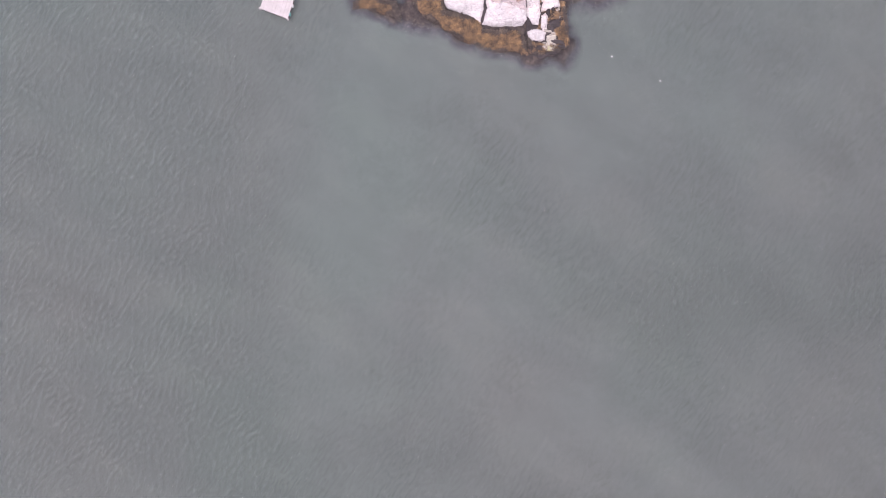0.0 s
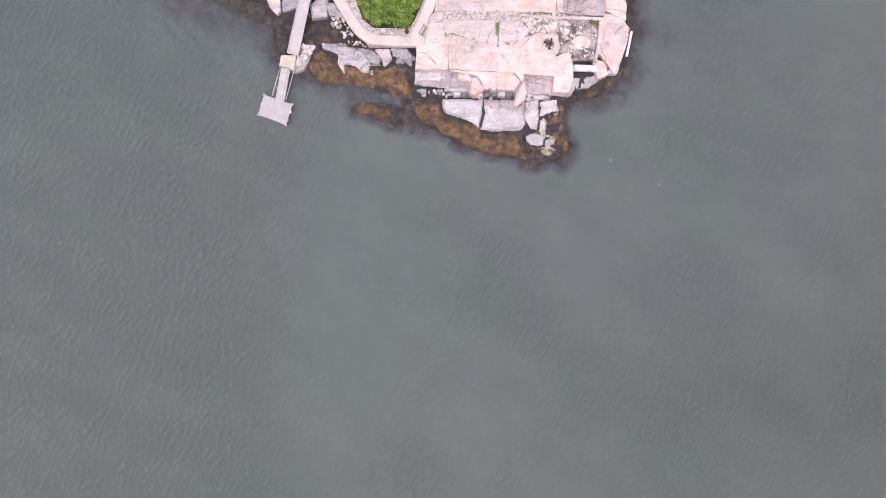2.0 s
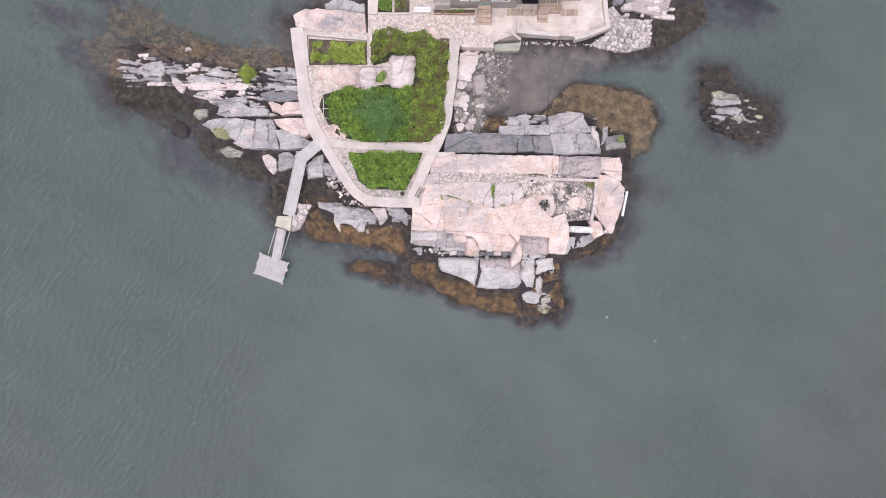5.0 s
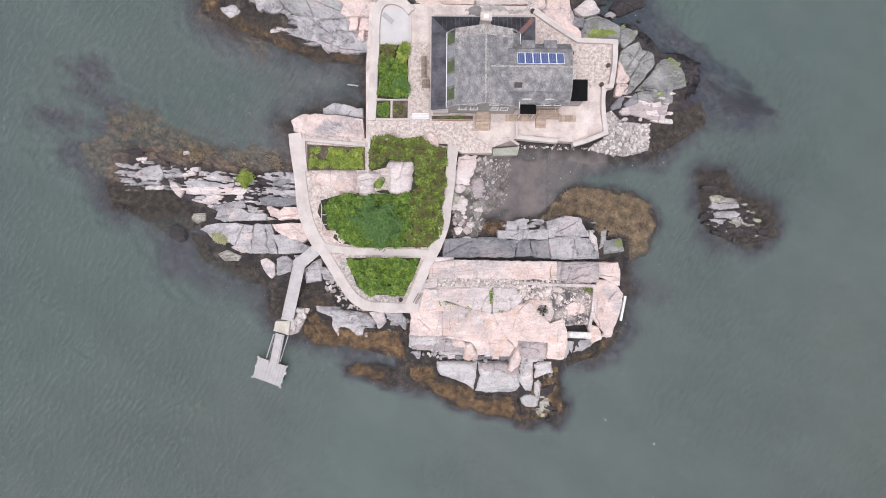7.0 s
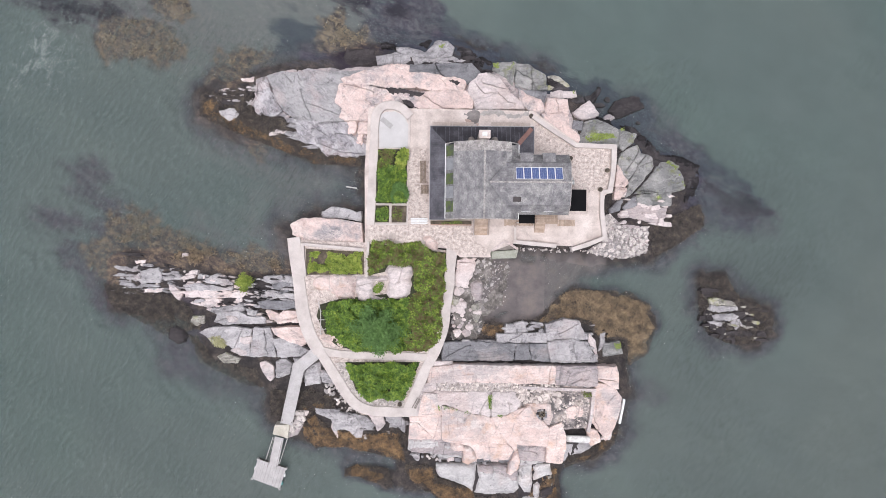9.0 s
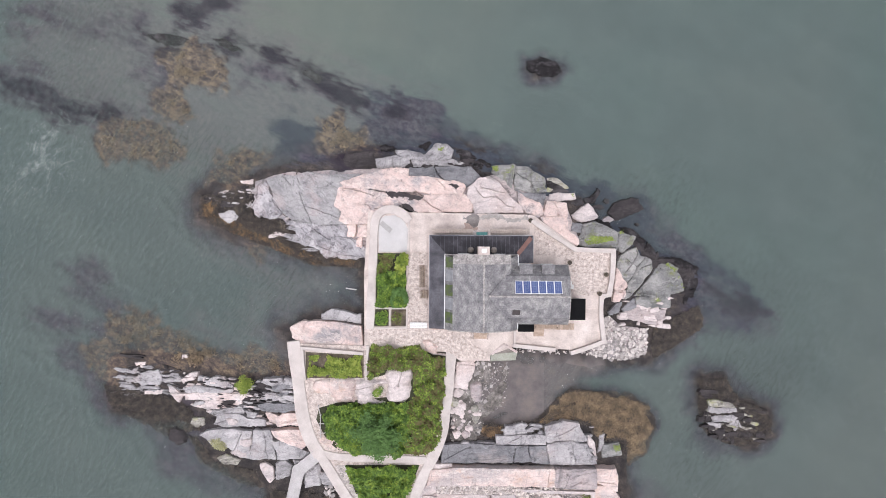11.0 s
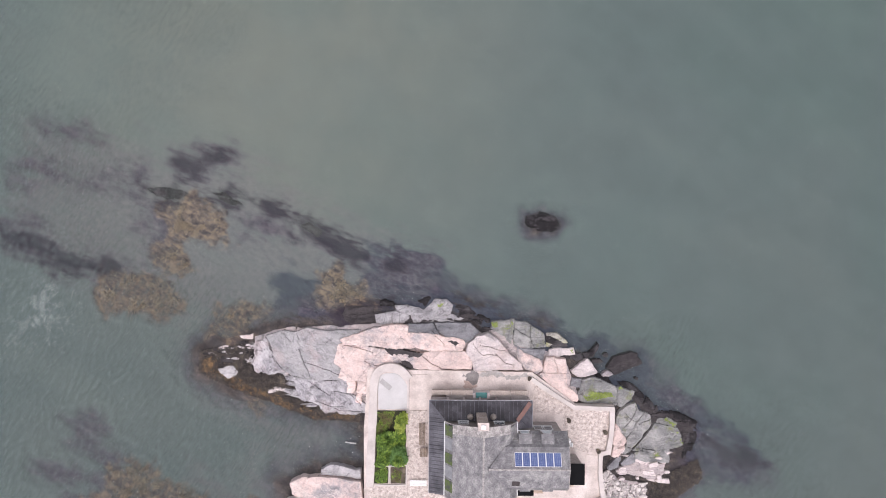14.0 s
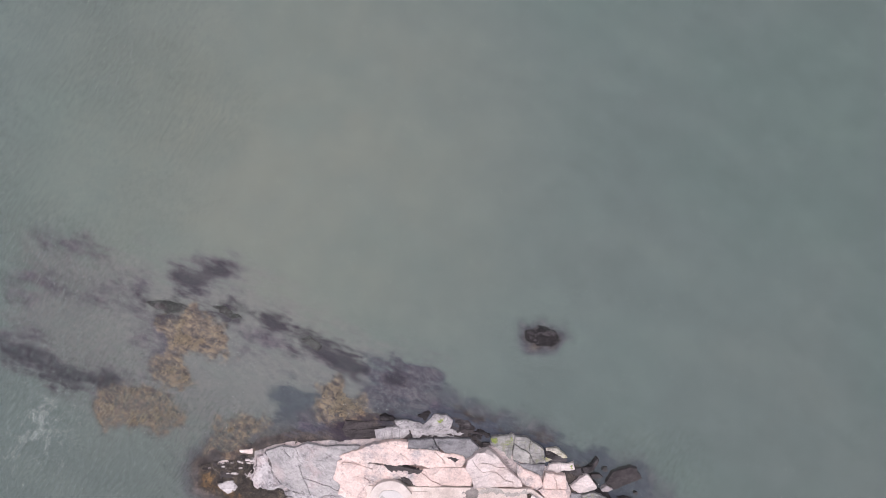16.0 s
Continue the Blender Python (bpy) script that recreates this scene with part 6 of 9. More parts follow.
# northern bedrock
for poly, top, mat in (
    ([(-25.7, 21.8), (-24.7, 22.4), (-24.1, 21.2), (-23.1, 19.5), (-22.5, 18.0), (-23.3, 17.3), (-25.1, 17.5), (-26.1, 17.9), (-26.5, 18.5), (-26.1, 19.9)], 1.05, STRATA),
    ([(-24.4, 22.7), (-23.5, 22.9), (-22.3, 23.4), (-20.8, 23.1), (-18.8, 23.8), (-16.1, 23.3), (-13.0, 23.4), (-11.4, 23.5), (-12.2, 22.5), (-14.1, 21.6), (-14.5, 19.5), (-14.1, 18.0), (-13.3, 16.8), (-17.6, 16.4), (-19.2, 16.6), (-21.1, 17.2), (-22.3, 18.1), (-23.3, 19.9)], 1.3, HEAD_GREY),
    ([(-22.0, 17.0), (-20.8, 16.9), (-18.9, 16.4), (-17.7, 16.3), (-13.4, 16.7), (-13.1, 15.0), (-11.4, 13.6), (-10.5, 13.1), (-10.4, 11.9), (-13.0, 11.8), (-16.9, 12.0), (-17.3, 13.0), (-18.8, 13.7), (-19.9, 13.8), (-20.2, 14.9), (-20.8, 16.1)], 1.0, STRATA),
    ([(-24.2, 15.3), (-23.3, 15.5), (-21.5, 15.2), (-21.3, 14.7), (-22.9, 14.8), (-24.2, 14.5)], 0.6, PALE), ([(-28.4, 22.5), (-26.6, 22.7), (-26.7, 22.1), (-28.0, 22.2)], 0.55, PALE), ([(-31.2, 21.0), (-29.0, 21.2), (-28.8, 20.9), (-31.0, 20.8)], 0.5, PALE), ([(-28.8, 21.2), (-26.1, 21.5), (-25.8, 20.9), (-28.0, 20.7)], 0.6, LEDGE),
    ([(-32.6, 19.8), (-31.6, 19.9), (-31.5, 19.5), (-32.5, 19.5)], 0.5, PALE), ([(-31.2, 18.0), (-29.2, 18.4), (-28.6, 17.7), (-29.1, 16.8), (-30.0, 16.6), (-31.0, 17.4)], 0.75, LEDGE), ([(-27.2, 19.2), (-26.6, 19.8), (-26.8, 18.9), (-27.4, 18.8)], 0.6, LEDGE),
    ([(-14.1, 22.2), (-10.4, 23.5), (-9.6, 23.8), (-6.5, 24.3), (-4.9, 24.1), (-5.2, 22.8), (-6.1, 22.6), (-3.8, 21.3), (-7.3, 21.0), (-10.0, 21.6), (-11.1, 21.4), (-13.5, 21.7)], 1.75, BLUSH), ([(-14.3, 21.6), (-11.1, 21.2), (-7.4, 20.7), (-9.2, 19.4), (-10.0, 18.5), (-10.5, 16.6), (-13.5, 16.7), (-14.2, 17.1), (-13.8, 18.3), (-14.9, 19.1)], 1.75, BLUSH),
    ([(-13.2, 16.4), (-12.1, 16.5), (-12.3, 14.9), (-13.1, 14.9)], 1.4, BLUSH), ([(-11.6, 16.4), (-10.5, 16.5), (-10.5, 14.8), (-11.8, 14.9)], 1.4, BLUSH), ([(-11.8, 14.5), (-11.2, 14.7), (-11.3, 13.4), (-12.0, 13.7)], 1.2, BLUSH),
    ([(-4.8, 23.2), (-1.8, 23.1), (0.5, 22.6), (2.7, 22.3), (3.0, 21.7), (2.7, 20.8), (1.3, 20.9), (-1.8, 20.9), (-3.5, 21.3), (-5.6, 22.6)], 1.7, BLUSH), ([(-4.8, 24.3), (-1.5, 24.5), (-0.9, 23.5), (0.1, 22.4), (-1.8, 23.2), (-4.8, 23.3)], 1.4, SLATE),
    ([(-1.2, 24.5), (3.8, 24.6), (5.0, 23.3), (4.1, 22.5), (3.2, 21.7), (2.4, 22.5), (0.5, 22.6), (-0.7, 23.6)], 1.4, SLATE), ([(-2.6, 20.6), (0.5, 20.8), (3.3, 20.5), (4.2, 19.5), (3.8, 18.4), (0.4, 18.4), (-1.4, 19.3)], 1.85, BLUSH),
    ([(-7.2, 20.2), (-2.7, 20.4), (-1.4, 19.2), (0.1, 18.3), (-4.1, 18.4), (-6.1, 19.5)], 1.85, BLUSH), ([(3.4, 21.6), (4.8, 22.9), (6.3, 23.3), (7.6, 22.4), (9.4, 20.2), (10.7, 19.0), (11.0, 18.3), (4.2, 18.2), (4.1, 19.4), (3.3, 20.6)], 2.0, PALE),
    ([(-9.4, 25.7), (-6.6, 26.1), (-5.0, 26.0), (-4.4, 24.6), (-7.4, 24.4), (-9.2, 24.5)], 0.9, GREY), ([(-6.6, 26.9), (-5.0, 26.9), (-2.7, 26.3), (-1.5, 27.3), (-1.1, 27.7), (0.5, 27.8), (1.4, 27.0), (1.0, 25.8), (-1.9, 25.5), (-6.2, 25.7)], 0.9, GREY),
    ([(-4.4, 25.5), (1.3, 25.7), (3.2, 25.0), (3.2, 24.8), (-4.2, 24.6)], 0.8, GREY), ([(-13.5, 26.7), (-9.7, 26.7), (-9.7, 24.6), (-13.4, 24.5), (-14.1, 25.6)], 0.6, BLACK),
    ([(6.8, 24.8), (9.9, 25.0), (9.5, 21.7), (8.3, 22.9), (6.8, 23.8)], 0.95, ALGAE), ([(10.0, 24.8), (11.5, 24.7), (14.0, 23.1), (14.3, 21.3), (12.3, 21.1), (9.8, 21.7)], 0.95, ALGAE), ([(9.8, 21.6), (11.1, 21.1), (14.2, 21.0), (14.0, 19.4), (11.9, 20.2)], 1.0, SLATE),
    ([(6.1, 23.7), (8.3, 23.1), (9.9, 21.1), (11.9, 20.0), (13.9, 19.2), (13.5, 17.4), (11.1, 18.4), (9.1, 20.5), (7.6, 22.5)], 0.85, MIXED), ([(10.3, 21.1), (11.4, 20.3), (13.4, 19.6), (13.8, 18.2), (13.0, 17.7), (11.5, 18.4), (10.5, 19.4)], 1.35, BLUSH),
    ([(-10.4, 19.3), (-7.3, 20.3), (-6.0, 19.5), (-7.2, 18.4), (-10.0, 16.8)], 1.72, BLUSH),
    ([(14.5, 23.1), (15.9, 23.1), (17.4, 21.9), (15.9, 21.6), (14.5, 21.3)], 0.5, LIME), ([(14.8, 21.0), (18.2, 21.1), (18.4, 20.3), (15.8, 20.0), (14.6, 20.2)], 0.9, PALE),
    ([(14.4, 19.9), (16.9, 19.6), (17.0, 17.9), (13.9, 17.9)], 1.5, BLUSH), ([(13.4, 17.6), (16.9, 17.7), (17.1, 15.9), (18.6, 14.8), (18.5, 13.8), (17.3, 14.2), (15.7, 15.4)], 1.65, BLUSH),
    ([(17.8, 18.0), (20.1, 19.7), (21.5, 17.9), (20.9, 17.5), (19.3, 17.1), (18.2, 17.5)], 1.0, PALE), ([(18.0, 17.0), (19.4, 16.8), (19.1, 15.6), (17.9, 15.9)], 0.9, SLATE),
    ([(19.5, 16.7), (20.9, 17.2), (21.8, 16.9), (24.2, 15.7), (24.2, 13.3), (21.7, 13.6), (18.6, 13.8), (18.9, 14.7)], 1.1, ALGAE), ([(24.4, 15.7), (24.9, 15.9), (25.0, 15.5), (26.6, 15.1), (26.3, 14.1), (24.9, 12.9), (24.4, 13.2)], 0.9, ALGAE),
    ([(24.8, 12.6), (26.8, 13.6), (27.3, 12.4), (28.0, 12.3), (27.0, 10.9), (25.5, 8.5), (24.1, 10.7), (24.2, 11.6)], 1.15, ALGAE), ([(28.2, 12.3), (28.9, 12.0), (29.2, 10.7), (28.4, 9.7), (26.1, 6.9), (25.3, 6.3), (25.7, 8.5), (27.1, 10.7)], 1.05, ALGAE),
    ([(29.6, 10.7), (32.8, 10.1), (33.6, 7.7), (32.8, 7.3), (26.5, 6.9), (28.5, 8.9)], 0.95, ALGAE), ([(30.1, 11.2), (31.3, 11.6), (32.7, 10.7), (32.5, 10.0), (29.9, 10.8)], 0.7, ALGAE),
    ([(26.8, 6.7), (31.7, 7.2), (31.6, 5.3), (28.5, 5.2), (26.9, 5.7)], 0.95, ALGAE), ([(26.5, 6.6), (26.9, 5.3), (25.4, 4.5), (25.0, 4.9)], 0.9, SLATE),
    ([(25.2, 4.5), (27.0, 5.3), (28.9, 5.0), (31.1, 5.0), (30.9, 3.7), (29.7, 2.8), (27.8, 3.3), (25.4, 3.7)], 0.9, MIXED), ([(24.0, 10.7), (25.4, 8.4), (24.9, 7.8), (23.8, 7.8)], 1.5, BLUSH),
    ([(23.9, 7.6), (25.2, 7.6), (24.4, 6.2), (23.7, 6.2)], 1.4, BLUSH), ([(23.0, 4.7), (24.7, 6.1), (24.9, 5.7), (24.3, 4.6), (23.2, 4.2)], 1.2, SLATE),
    ([(29.4, 12.3), (30.0, 13.0), (30.2, 11.6), (29.5, 11.2)], 0.5, BLACK), ([(33.0, 10.6), (34.1, 11.6), (35.3, 10.4), (35.0, 8.4), (33.9, 7.8)], 0.45, BLACK), ([(23.0, 18.5), (23.9, 19.7), (26.2, 20.5), (27.2, 20.3), (28.0, 18.9), (26.3, 18.4), (24.7, 17.6), (24.1, 17.3)], 0.45, BLACK),
    ([(22.2, 17.4), (23.0, 17.8), (23.8, 17.4), (22.5, 16.8)], 0.5, MIXED),
    ([(-20.9, 2.2), (-19.4, 3.1), (-14.3, 2.9), (-11.4, 2.4), (-11.0, -0.1), (-19.1, 0.0), (-20.6, 0.9)], 1.65, BLUSH),
    ([(-16.8, 4.1), (-15.2, 4.7), (-11.4, 4.0), (-11.4, 2.8), (-14.4, 3.2), (-16.7, 3.3)], 1.2, GREY),
    ([(-36.6, -2.0), (-35.8, -2.0), (-35.7, -2.4), (-36.5, -2.5)], 0.3, PALE),
):
    words = {"pink_granite": "smooth pink granite outcrop", "pale_granite": "pale granite block", "grey_granite": "streaked grey granite outcrop", "blue_grey_granite": "blue-grey granite outcrop",
             "algae_granite": "grey granite block with green algae", "ledge_granite": "pale grey wave-worn block", "mixed_granite": "grey and pink granite block", "lichen_rock": "dark rock crusted with yellow lichen", "tidal_rock": "black weed-stained tidal rock", "streaked_granite": "streaked grey granite outcrop", "head_granite": "smooth grey-green granite outcrop", "blush_granite": "smooth pink and grey granite outcrop"}[mat.name]
    slab(poly, top, mat, label=words + " on the northern shore", group="northern bedrock", steps=0.12 if mat in (GREY, STRATA) else 0.0, rough=0.12, jag=0.14 if mat is STRATA else 0.06, round_=0.07 if mat is STRATA else 0.12, gap=-0.12 if mat is BLUSH else -0.04, fissures=0.2, loose=0.1 if mat in (BLUSH, STRATA) else 0.0 if mat is HEAD_GREY else 0.2)
for poly in ([(1.3, 27.3), (3.3, 27.2), (4.6, 26.0), (3.6, 24.9), (2.4, 24.8)], [(4.8, 25.9), (6.6, 25.2), (7.0, 24.9), (5.6, 24.1), (3.9, 24.7)], [(14.3, 23.0), (16.2, 22.4), (17.5, 21.4), (17.1, 20.9), (14.8, 21.0)], [(17.4, 20.2), (19.4, 20.4), (19.6, 19.5), (18.2, 19.2)], [(19.7, 20.6), (20.8, 20.7), (21.6, 21.9), (22.0, 21.3), (21.0, 19.7), (19.8, 19.5)],
             [(21.1, 17.7), (23.0, 17.1), (23.9, 15.9), (21.9, 15.7)], [(24.4, 16.4), (25.9, 16.4), (27.4, 15.3), (26.6, 14.9), (25.0, 15.8)], [(26.9, 15.7), (28.2, 14.6), (28.0, 13.2), (26.9, 13.8)], [(28.4, 14.5), (29.3, 13.5), (30.1, 12.3), (28.6, 12.7), (28.1, 13.4)], [(29.8, 12.4), (31.6, 12.4), (31.9, 11.7), (30.3, 11.6)], [(32.0, 12.3), (33.6, 11.8), (35.5, 10.8), (35.6, 9.6), (33.5, 10.8), (32.2, 11.4)],
             [(34.0, 9.5), (35.6, 9.4), (35.5, 8.2), (33.8, 7.9)], [(33.8, 7.7), (35.4, 8.0), (35.3, 6.9), (33.6, 5.7)], [(-8.9, 27.5), (-7.0, 27.6), (-6.5, 27.0), (-8.6, 26.6)], [(-3.6, 27.4), (-2.2, 28.1), (-1.4, 28.0), (-2.4, 26.9)]):
    slab(poly, 0.5, WETROCK, base=-0.6, round_=0.2, jag=0.1, gap=-0.03, rough=0.2, label="black wet tidal rock under the northern blocks", name="tidal_rock", group="wet tidal rocks")
for poly in ([(-42.3, 43.1), (-40.3, 43.3), (-37.5, 43.0), (-36.0, 42.4), (-36.9, 41.8), (-38.3, 41.4), (-39.5, 41.8), (-40.9, 42.2)], [(-32.6, 42.5), (-30.8, 42.5), (-29.8, 42.0), (-28.4, 40.9), (-30.0, 40.9), (-31.4, 41.5)], [(-20.1, 38.1), (-18.7, 38.6), (-17.6, 37.7), (-16.8, 36.7), (-17.8, 36.3), (-19.0, 36.9)]):
    slab(poly, -0.06, WETROCK, base=-0.9, round_=0.5, jag=0.12, gap=0.12, label="low black weed-covered rock awash", name="tidal_rock", group="rocks awash")
for poly, top, mat, words in (([(2.5, 17.4), (3.6, 18.0), (4.8, 17.9), (4.9, 16.9), (4.1, 16.2), (3.1, 16.7)], 1.975, plain("stained_concrete", [(0.3, (0.17, 0.15, 0.145)), (0.7, (0.32, 0.29, 0.28))], 1.0, 6.0, grain=0.3), "dark stained patch of terrace paving"),
                              ([(2.8, 16.6), (4.2, 16.6), (4.7, 15.8), (3.0, 15.8)], 1.972, plain("rusty_concrete", [(0.3, (0.46, 0.34, 0.29)), (0.7, (0.54, 0.42, 0.37))], 1.0, 6.0, grain=0.3), "rust-stained patch of terrace paving"),
                              ([(5.0, 17.8), (11.8, 17.7), (11.8, 17.2), (5.0, 17.4)], 1.971, plain("mossy_concrete", [(0.35, (0.34, 0.31, 0.29)), (0.7, (0.5, 0.46, 0.44))], 1.0, 6.0, grain=0.3), "long weathered joint in terrace paving")):
    tagged(slab(poly, top, mat, base=1.9, round_=0.01, rough=0.0, jag=0.22, fissures=0.0, name="paving_patch", group="paving patches", label=words), category="paving", kind="structure")
for poly, top in (([(-8.0, 20.9), (-6.7, 21.1), (-5.5, 20.7), (-2.9, 20.4), (-3.2, 20.0), (-6.6, 19.9)], 1.79), ([(-5.7, 19.5), (-4.7, 19.3), (-3.7, 18.2), (-4.9, 18.5)], 1.9), ([(0.7, 22.2), (2.0, 21.9), (1.6, 21.5)], 1.72), ([(-11.3, 17.0), (-10.1, 17.2), (-10.1, 16.6)], 1.7)):
    slab(poly, top, BLACK, base=1.0, round_=0.02, rough=0.02, jag=0.1, fissures=0.0, name="rock_pool", label="flat dark patch for a hollow in pink granite", group="rock hollows")
# outcrops in the garden
for poly, top, mat, words in (([(-17.4, -4.8), (-14.3, -4.6), (-12.0, -4.8), (-11.8, -5.7), (-12.1, -6.5), (-12.2, -8.0), (-14.3, -7.8), (-15.5, -7.0), (-17.0, -6.7), (-17.7, -6.0)], 2.4, PINK, "low pinkish rock outcrop in the garden"),
                              ([(-11.8, -5.0), (-9.7, -4.7), (-7.4, -4.9), (-7.8, -5.3), (-9.4, -5.7), (-9.7, -7.3), (-8.0, -7.6), (-7.3, -8.0), (-10.0, -8.4), (-11.8, -8.1)], 2.32, PALE, "low pale grey rock outcrop in the garden"),
                              ([(-7.4, -3.3), (-4.9, -3.2), (-4.2, -3.5), (-4.1, -4.5), (-4.4, -7.2), (-5.4, -7.9), (-7.2, -7.9), (-7.6, -6.8), (-7.4, -5.3), (-7.7, -4.1)], 2.42, PALE, "low pale rock outcrop in the garden")):
    slab(poly, top, mat, base=1.4, label=words, round_=0.6, rough=0.14, jag=0.09, gap=-0.08, fissures=0.06, group="garden outcrops")
slab([(-16.9, -12.6), (-15.1, -12.6), (-13.8, -13.4), (-13.4, -14.7), (-14.3, -14.9), (-16.2, -14.2), (-16.9, -13.5)], 2.12, PINK, base=1.4, round_=0.4, label="low pink rock beside the path", group="garden outcrops")
slab([(-2.6, 0.6), (-1.7, 0.8), (-0.7, -0.1), (-0.9, -1.1), (-2.2, -0.9)], 2.4, PINK, base=1.4, label="pale pink boulder beside the patio", name="boulder", round_=0.3)


# ---- the house ----
RZ, EZ, BZ = 9.95, 6.9, 8.4  # ridge, eave and the break of the gambrel
X0, X1, XR = 0.3, 9.7, 5.15
Y0, Y1 = 3.0, 12.6
house = thing("house", (5.0, 8.0, 2.0), "grey-shingled gambrel house with wrap-round porch and chimney", "house")
FLOOR = 3.5
bm = bmesh.new()
profile = [(X0 + 0.25, 1.9), (X1 - 0.25, 1.9), (X1 - 0.25, EZ - 0.1), (X1 - 1.15, BZ - 0.12), (XR, RZ - 0.14), (X0 + 1.15, BZ - 0.12), (X0 + 0.25, EZ - 0.1)]
for y in (Y0 + 0.3, Y1 - 0.3):
    ring = [bm.verts.new((x, y, z)) for x, z in profile]
    if y < 8:
        first = ring
bm.faces.new(first), bm.faces.new(ring)
for k in range(len(profile)):
    bm.faces.new((first[k], first[(k + 1) % len(profile)], ring[(k + 1) % len(profile)], ring[k]))
walls = part("wall", bm, WALLSHINGLE, house, "brown-grey shingled wall")
WX1, WY0, WY1, WYR, WRZ, WEZ = 15.9, 3.6, 11.5, 7.5, 9.95, 6.6
BREAKS = {1: (10.0, 8.8), -1: (4.75, 8.68)}  # where the wing's upper slopes turn steep, north and south
bm = bmesh.new()
profile = [(WY0 + 0.3, 1.9), (WY1 - 0.3, 1.9), (WY1 - 0.3, WEZ), (BREAKS[1][0] - 0.1, BREAKS[1][1] - 0.15), (WYR, WRZ - 0.15), (BREAKS[-1][0] + 0.1, BREAKS[-1][1] - 0.15), (WY0 + 0.3, WEZ)]
a, b = ([bm.verts.new((x, y, z)) for y, z in profile] for x in (X1 - 0.3, WX1 - 0.3))
bm.faces.new(a), bm.faces.new(b)
for k in range(7):
    bm.faces.new((a[k], a[(k + 1) % 7], b[(k + 1) % 7], b[k]))
part("wall", bm, WALLSHINGLE, house, "brown-grey shingled wing wall")
roof = part("roof", sheet(bmesh.new(), [(X0 + 1.05, Y0, BZ), (XR, Y0, RZ), (XR, Y1 - 1.15, RZ), (X0 + 1.05, Y1 - 1.15, BZ)], 0.14), SHINGLE, house, "lichened grey shingle roof slope")
part("roof", sheet(bmesh.new(), [(X1 - 1.05, Y0, BZ), (XR, Y0, RZ), (XR, Y1 - 1.15, RZ), (X1 - 1.05, Y1 - 1.15, BZ)], 0.14), SHINGLE, house, "lichened grey shingle roof slope")
for x, s in ((X0, 1), (X1, -1)):
    part("roof", sheet(bmesh.new(), [(x, Y0, EZ), (x + s * 1.05, Y0, BZ), (x + s * 1.05, Y1 - 0.4, BZ), (x, Y1, EZ)], 0.12), SHINGLE, house, "steep lower roof slope")
    part("roof_end", sheet(bmesh.new(), [(x + s * 1.05, Y1 - 1.15, BZ + 0.03), (XR, Y1 - 1.15, RZ + 0.03), (XR, Y1 + 0.15, RZ + 0.03), (x + s * 1.05, Y1, BZ + 0.03)], 0.16), PALESHINGLE, house, "pale weathered end course")
    for y in (Y0 - 0.03, Y1 + 0.03):
        bm = bmesh.new()
        beam(bm, (x, y, EZ - 0.05), (x + s * 1.05, y, BZ - 0.06), 0.12, 0.2)
        beam(bm, (x + s * 1.05, y, BZ - 0.06), (XR, y, RZ - 0.06), 0.12, 0.2)
        part("rake_board", bm, PALESHINGLE, house, "pale weathered rake board")
    part("eave_trim", beam(bmesh.new(), (x - s * 0.04, Y0, EZ - 0.03), (x - s * 0.04, Y1, EZ - 0.03), 0.09, 0.12), WHITE, house, "white eave trim")
part("ridge_cap", beam(bmesh.new(), (XR, Y0, RZ + 0.03), (XR, Y1 - 1.15, RZ + 0.03), 0.24, 0.06), PALESHINGLE, house)
for side, eave in ((1, WY1 - 0.12), (-1, WY0)):
    by, bz = BREAKS[side]
    part("roof", sheet(bmesh.new(), [(5.7, WYR, WRZ), (WX1, WYR, WRZ), (WX1 + 0.12, by, bz), (7.9, by, bz)], 0.14), SHINGLE, house, "lichened grey shingle wing roof")
    part("roof", sheet(bmesh.new(), [(7.9, by, bz), (WX1 + 0.12, by, bz), (WX1 + 0.25, eave, WEZ), (9.4, eave, WEZ)], 0.12), SHINGLE, house, "steep lower slope of the wing roof")
    part("rake_board", beam(bmesh.new(), (WX1 + 0.05, WYR, WRZ - 0.08), (WX1 + 0.17, by, bz - 0.08), 0.1, 0.2), PALESHINGLE, house, "pale weathered rake board")
    part("rake_board", beam(bmesh.new(), (WX1 + 0.17, by, bz - 0.08), (WX1 + 0.3, eave, WEZ - 0.08), 0.1, 0.2), PALESHINGLE, house, "pale weathered rake board")
part("ridge_cap", beam(bmesh.new(), (5.8, WYR, WRZ + 0.02), (WX1, WYR, WRZ + 0.02), 0.22, 0.06), PALESHINGLE, house)
# openings in the steep western slope, filled with mossy boards
for y in (11.7, 8.1, 4.6):
    part("roof_hatch", sheet(bmesh.new(), [(X0 + 0.08, y - 0.75, EZ + 0.16), (X0 + 0.95, y - 0.75, BZ - 0.06), (X0 + 0.95, y + 0.65, BZ - 0.06), (X0 + 0.08, y + 0.65, EZ + 0.16)], 0.05), MOSS, house, "mossy weathered hatch")
# the sky's reflection on these panels is put into their pale grey
for y in (10.0, 6.4):
    part("roof_panel", sheet(bmesh.new(), [(X0 + 0.08, y - 0.8, EZ + 0.16), (X0 + 0.95, y - 0.8, BZ - 0.06), (X0 + 0.95, y + 0.7, BZ - 0.06), (X0 + 0.08, y + 0.7, EZ + 0.16)], 0.05), GUTTER, house, "pale grey roof panel painted as metal mirroring sky")
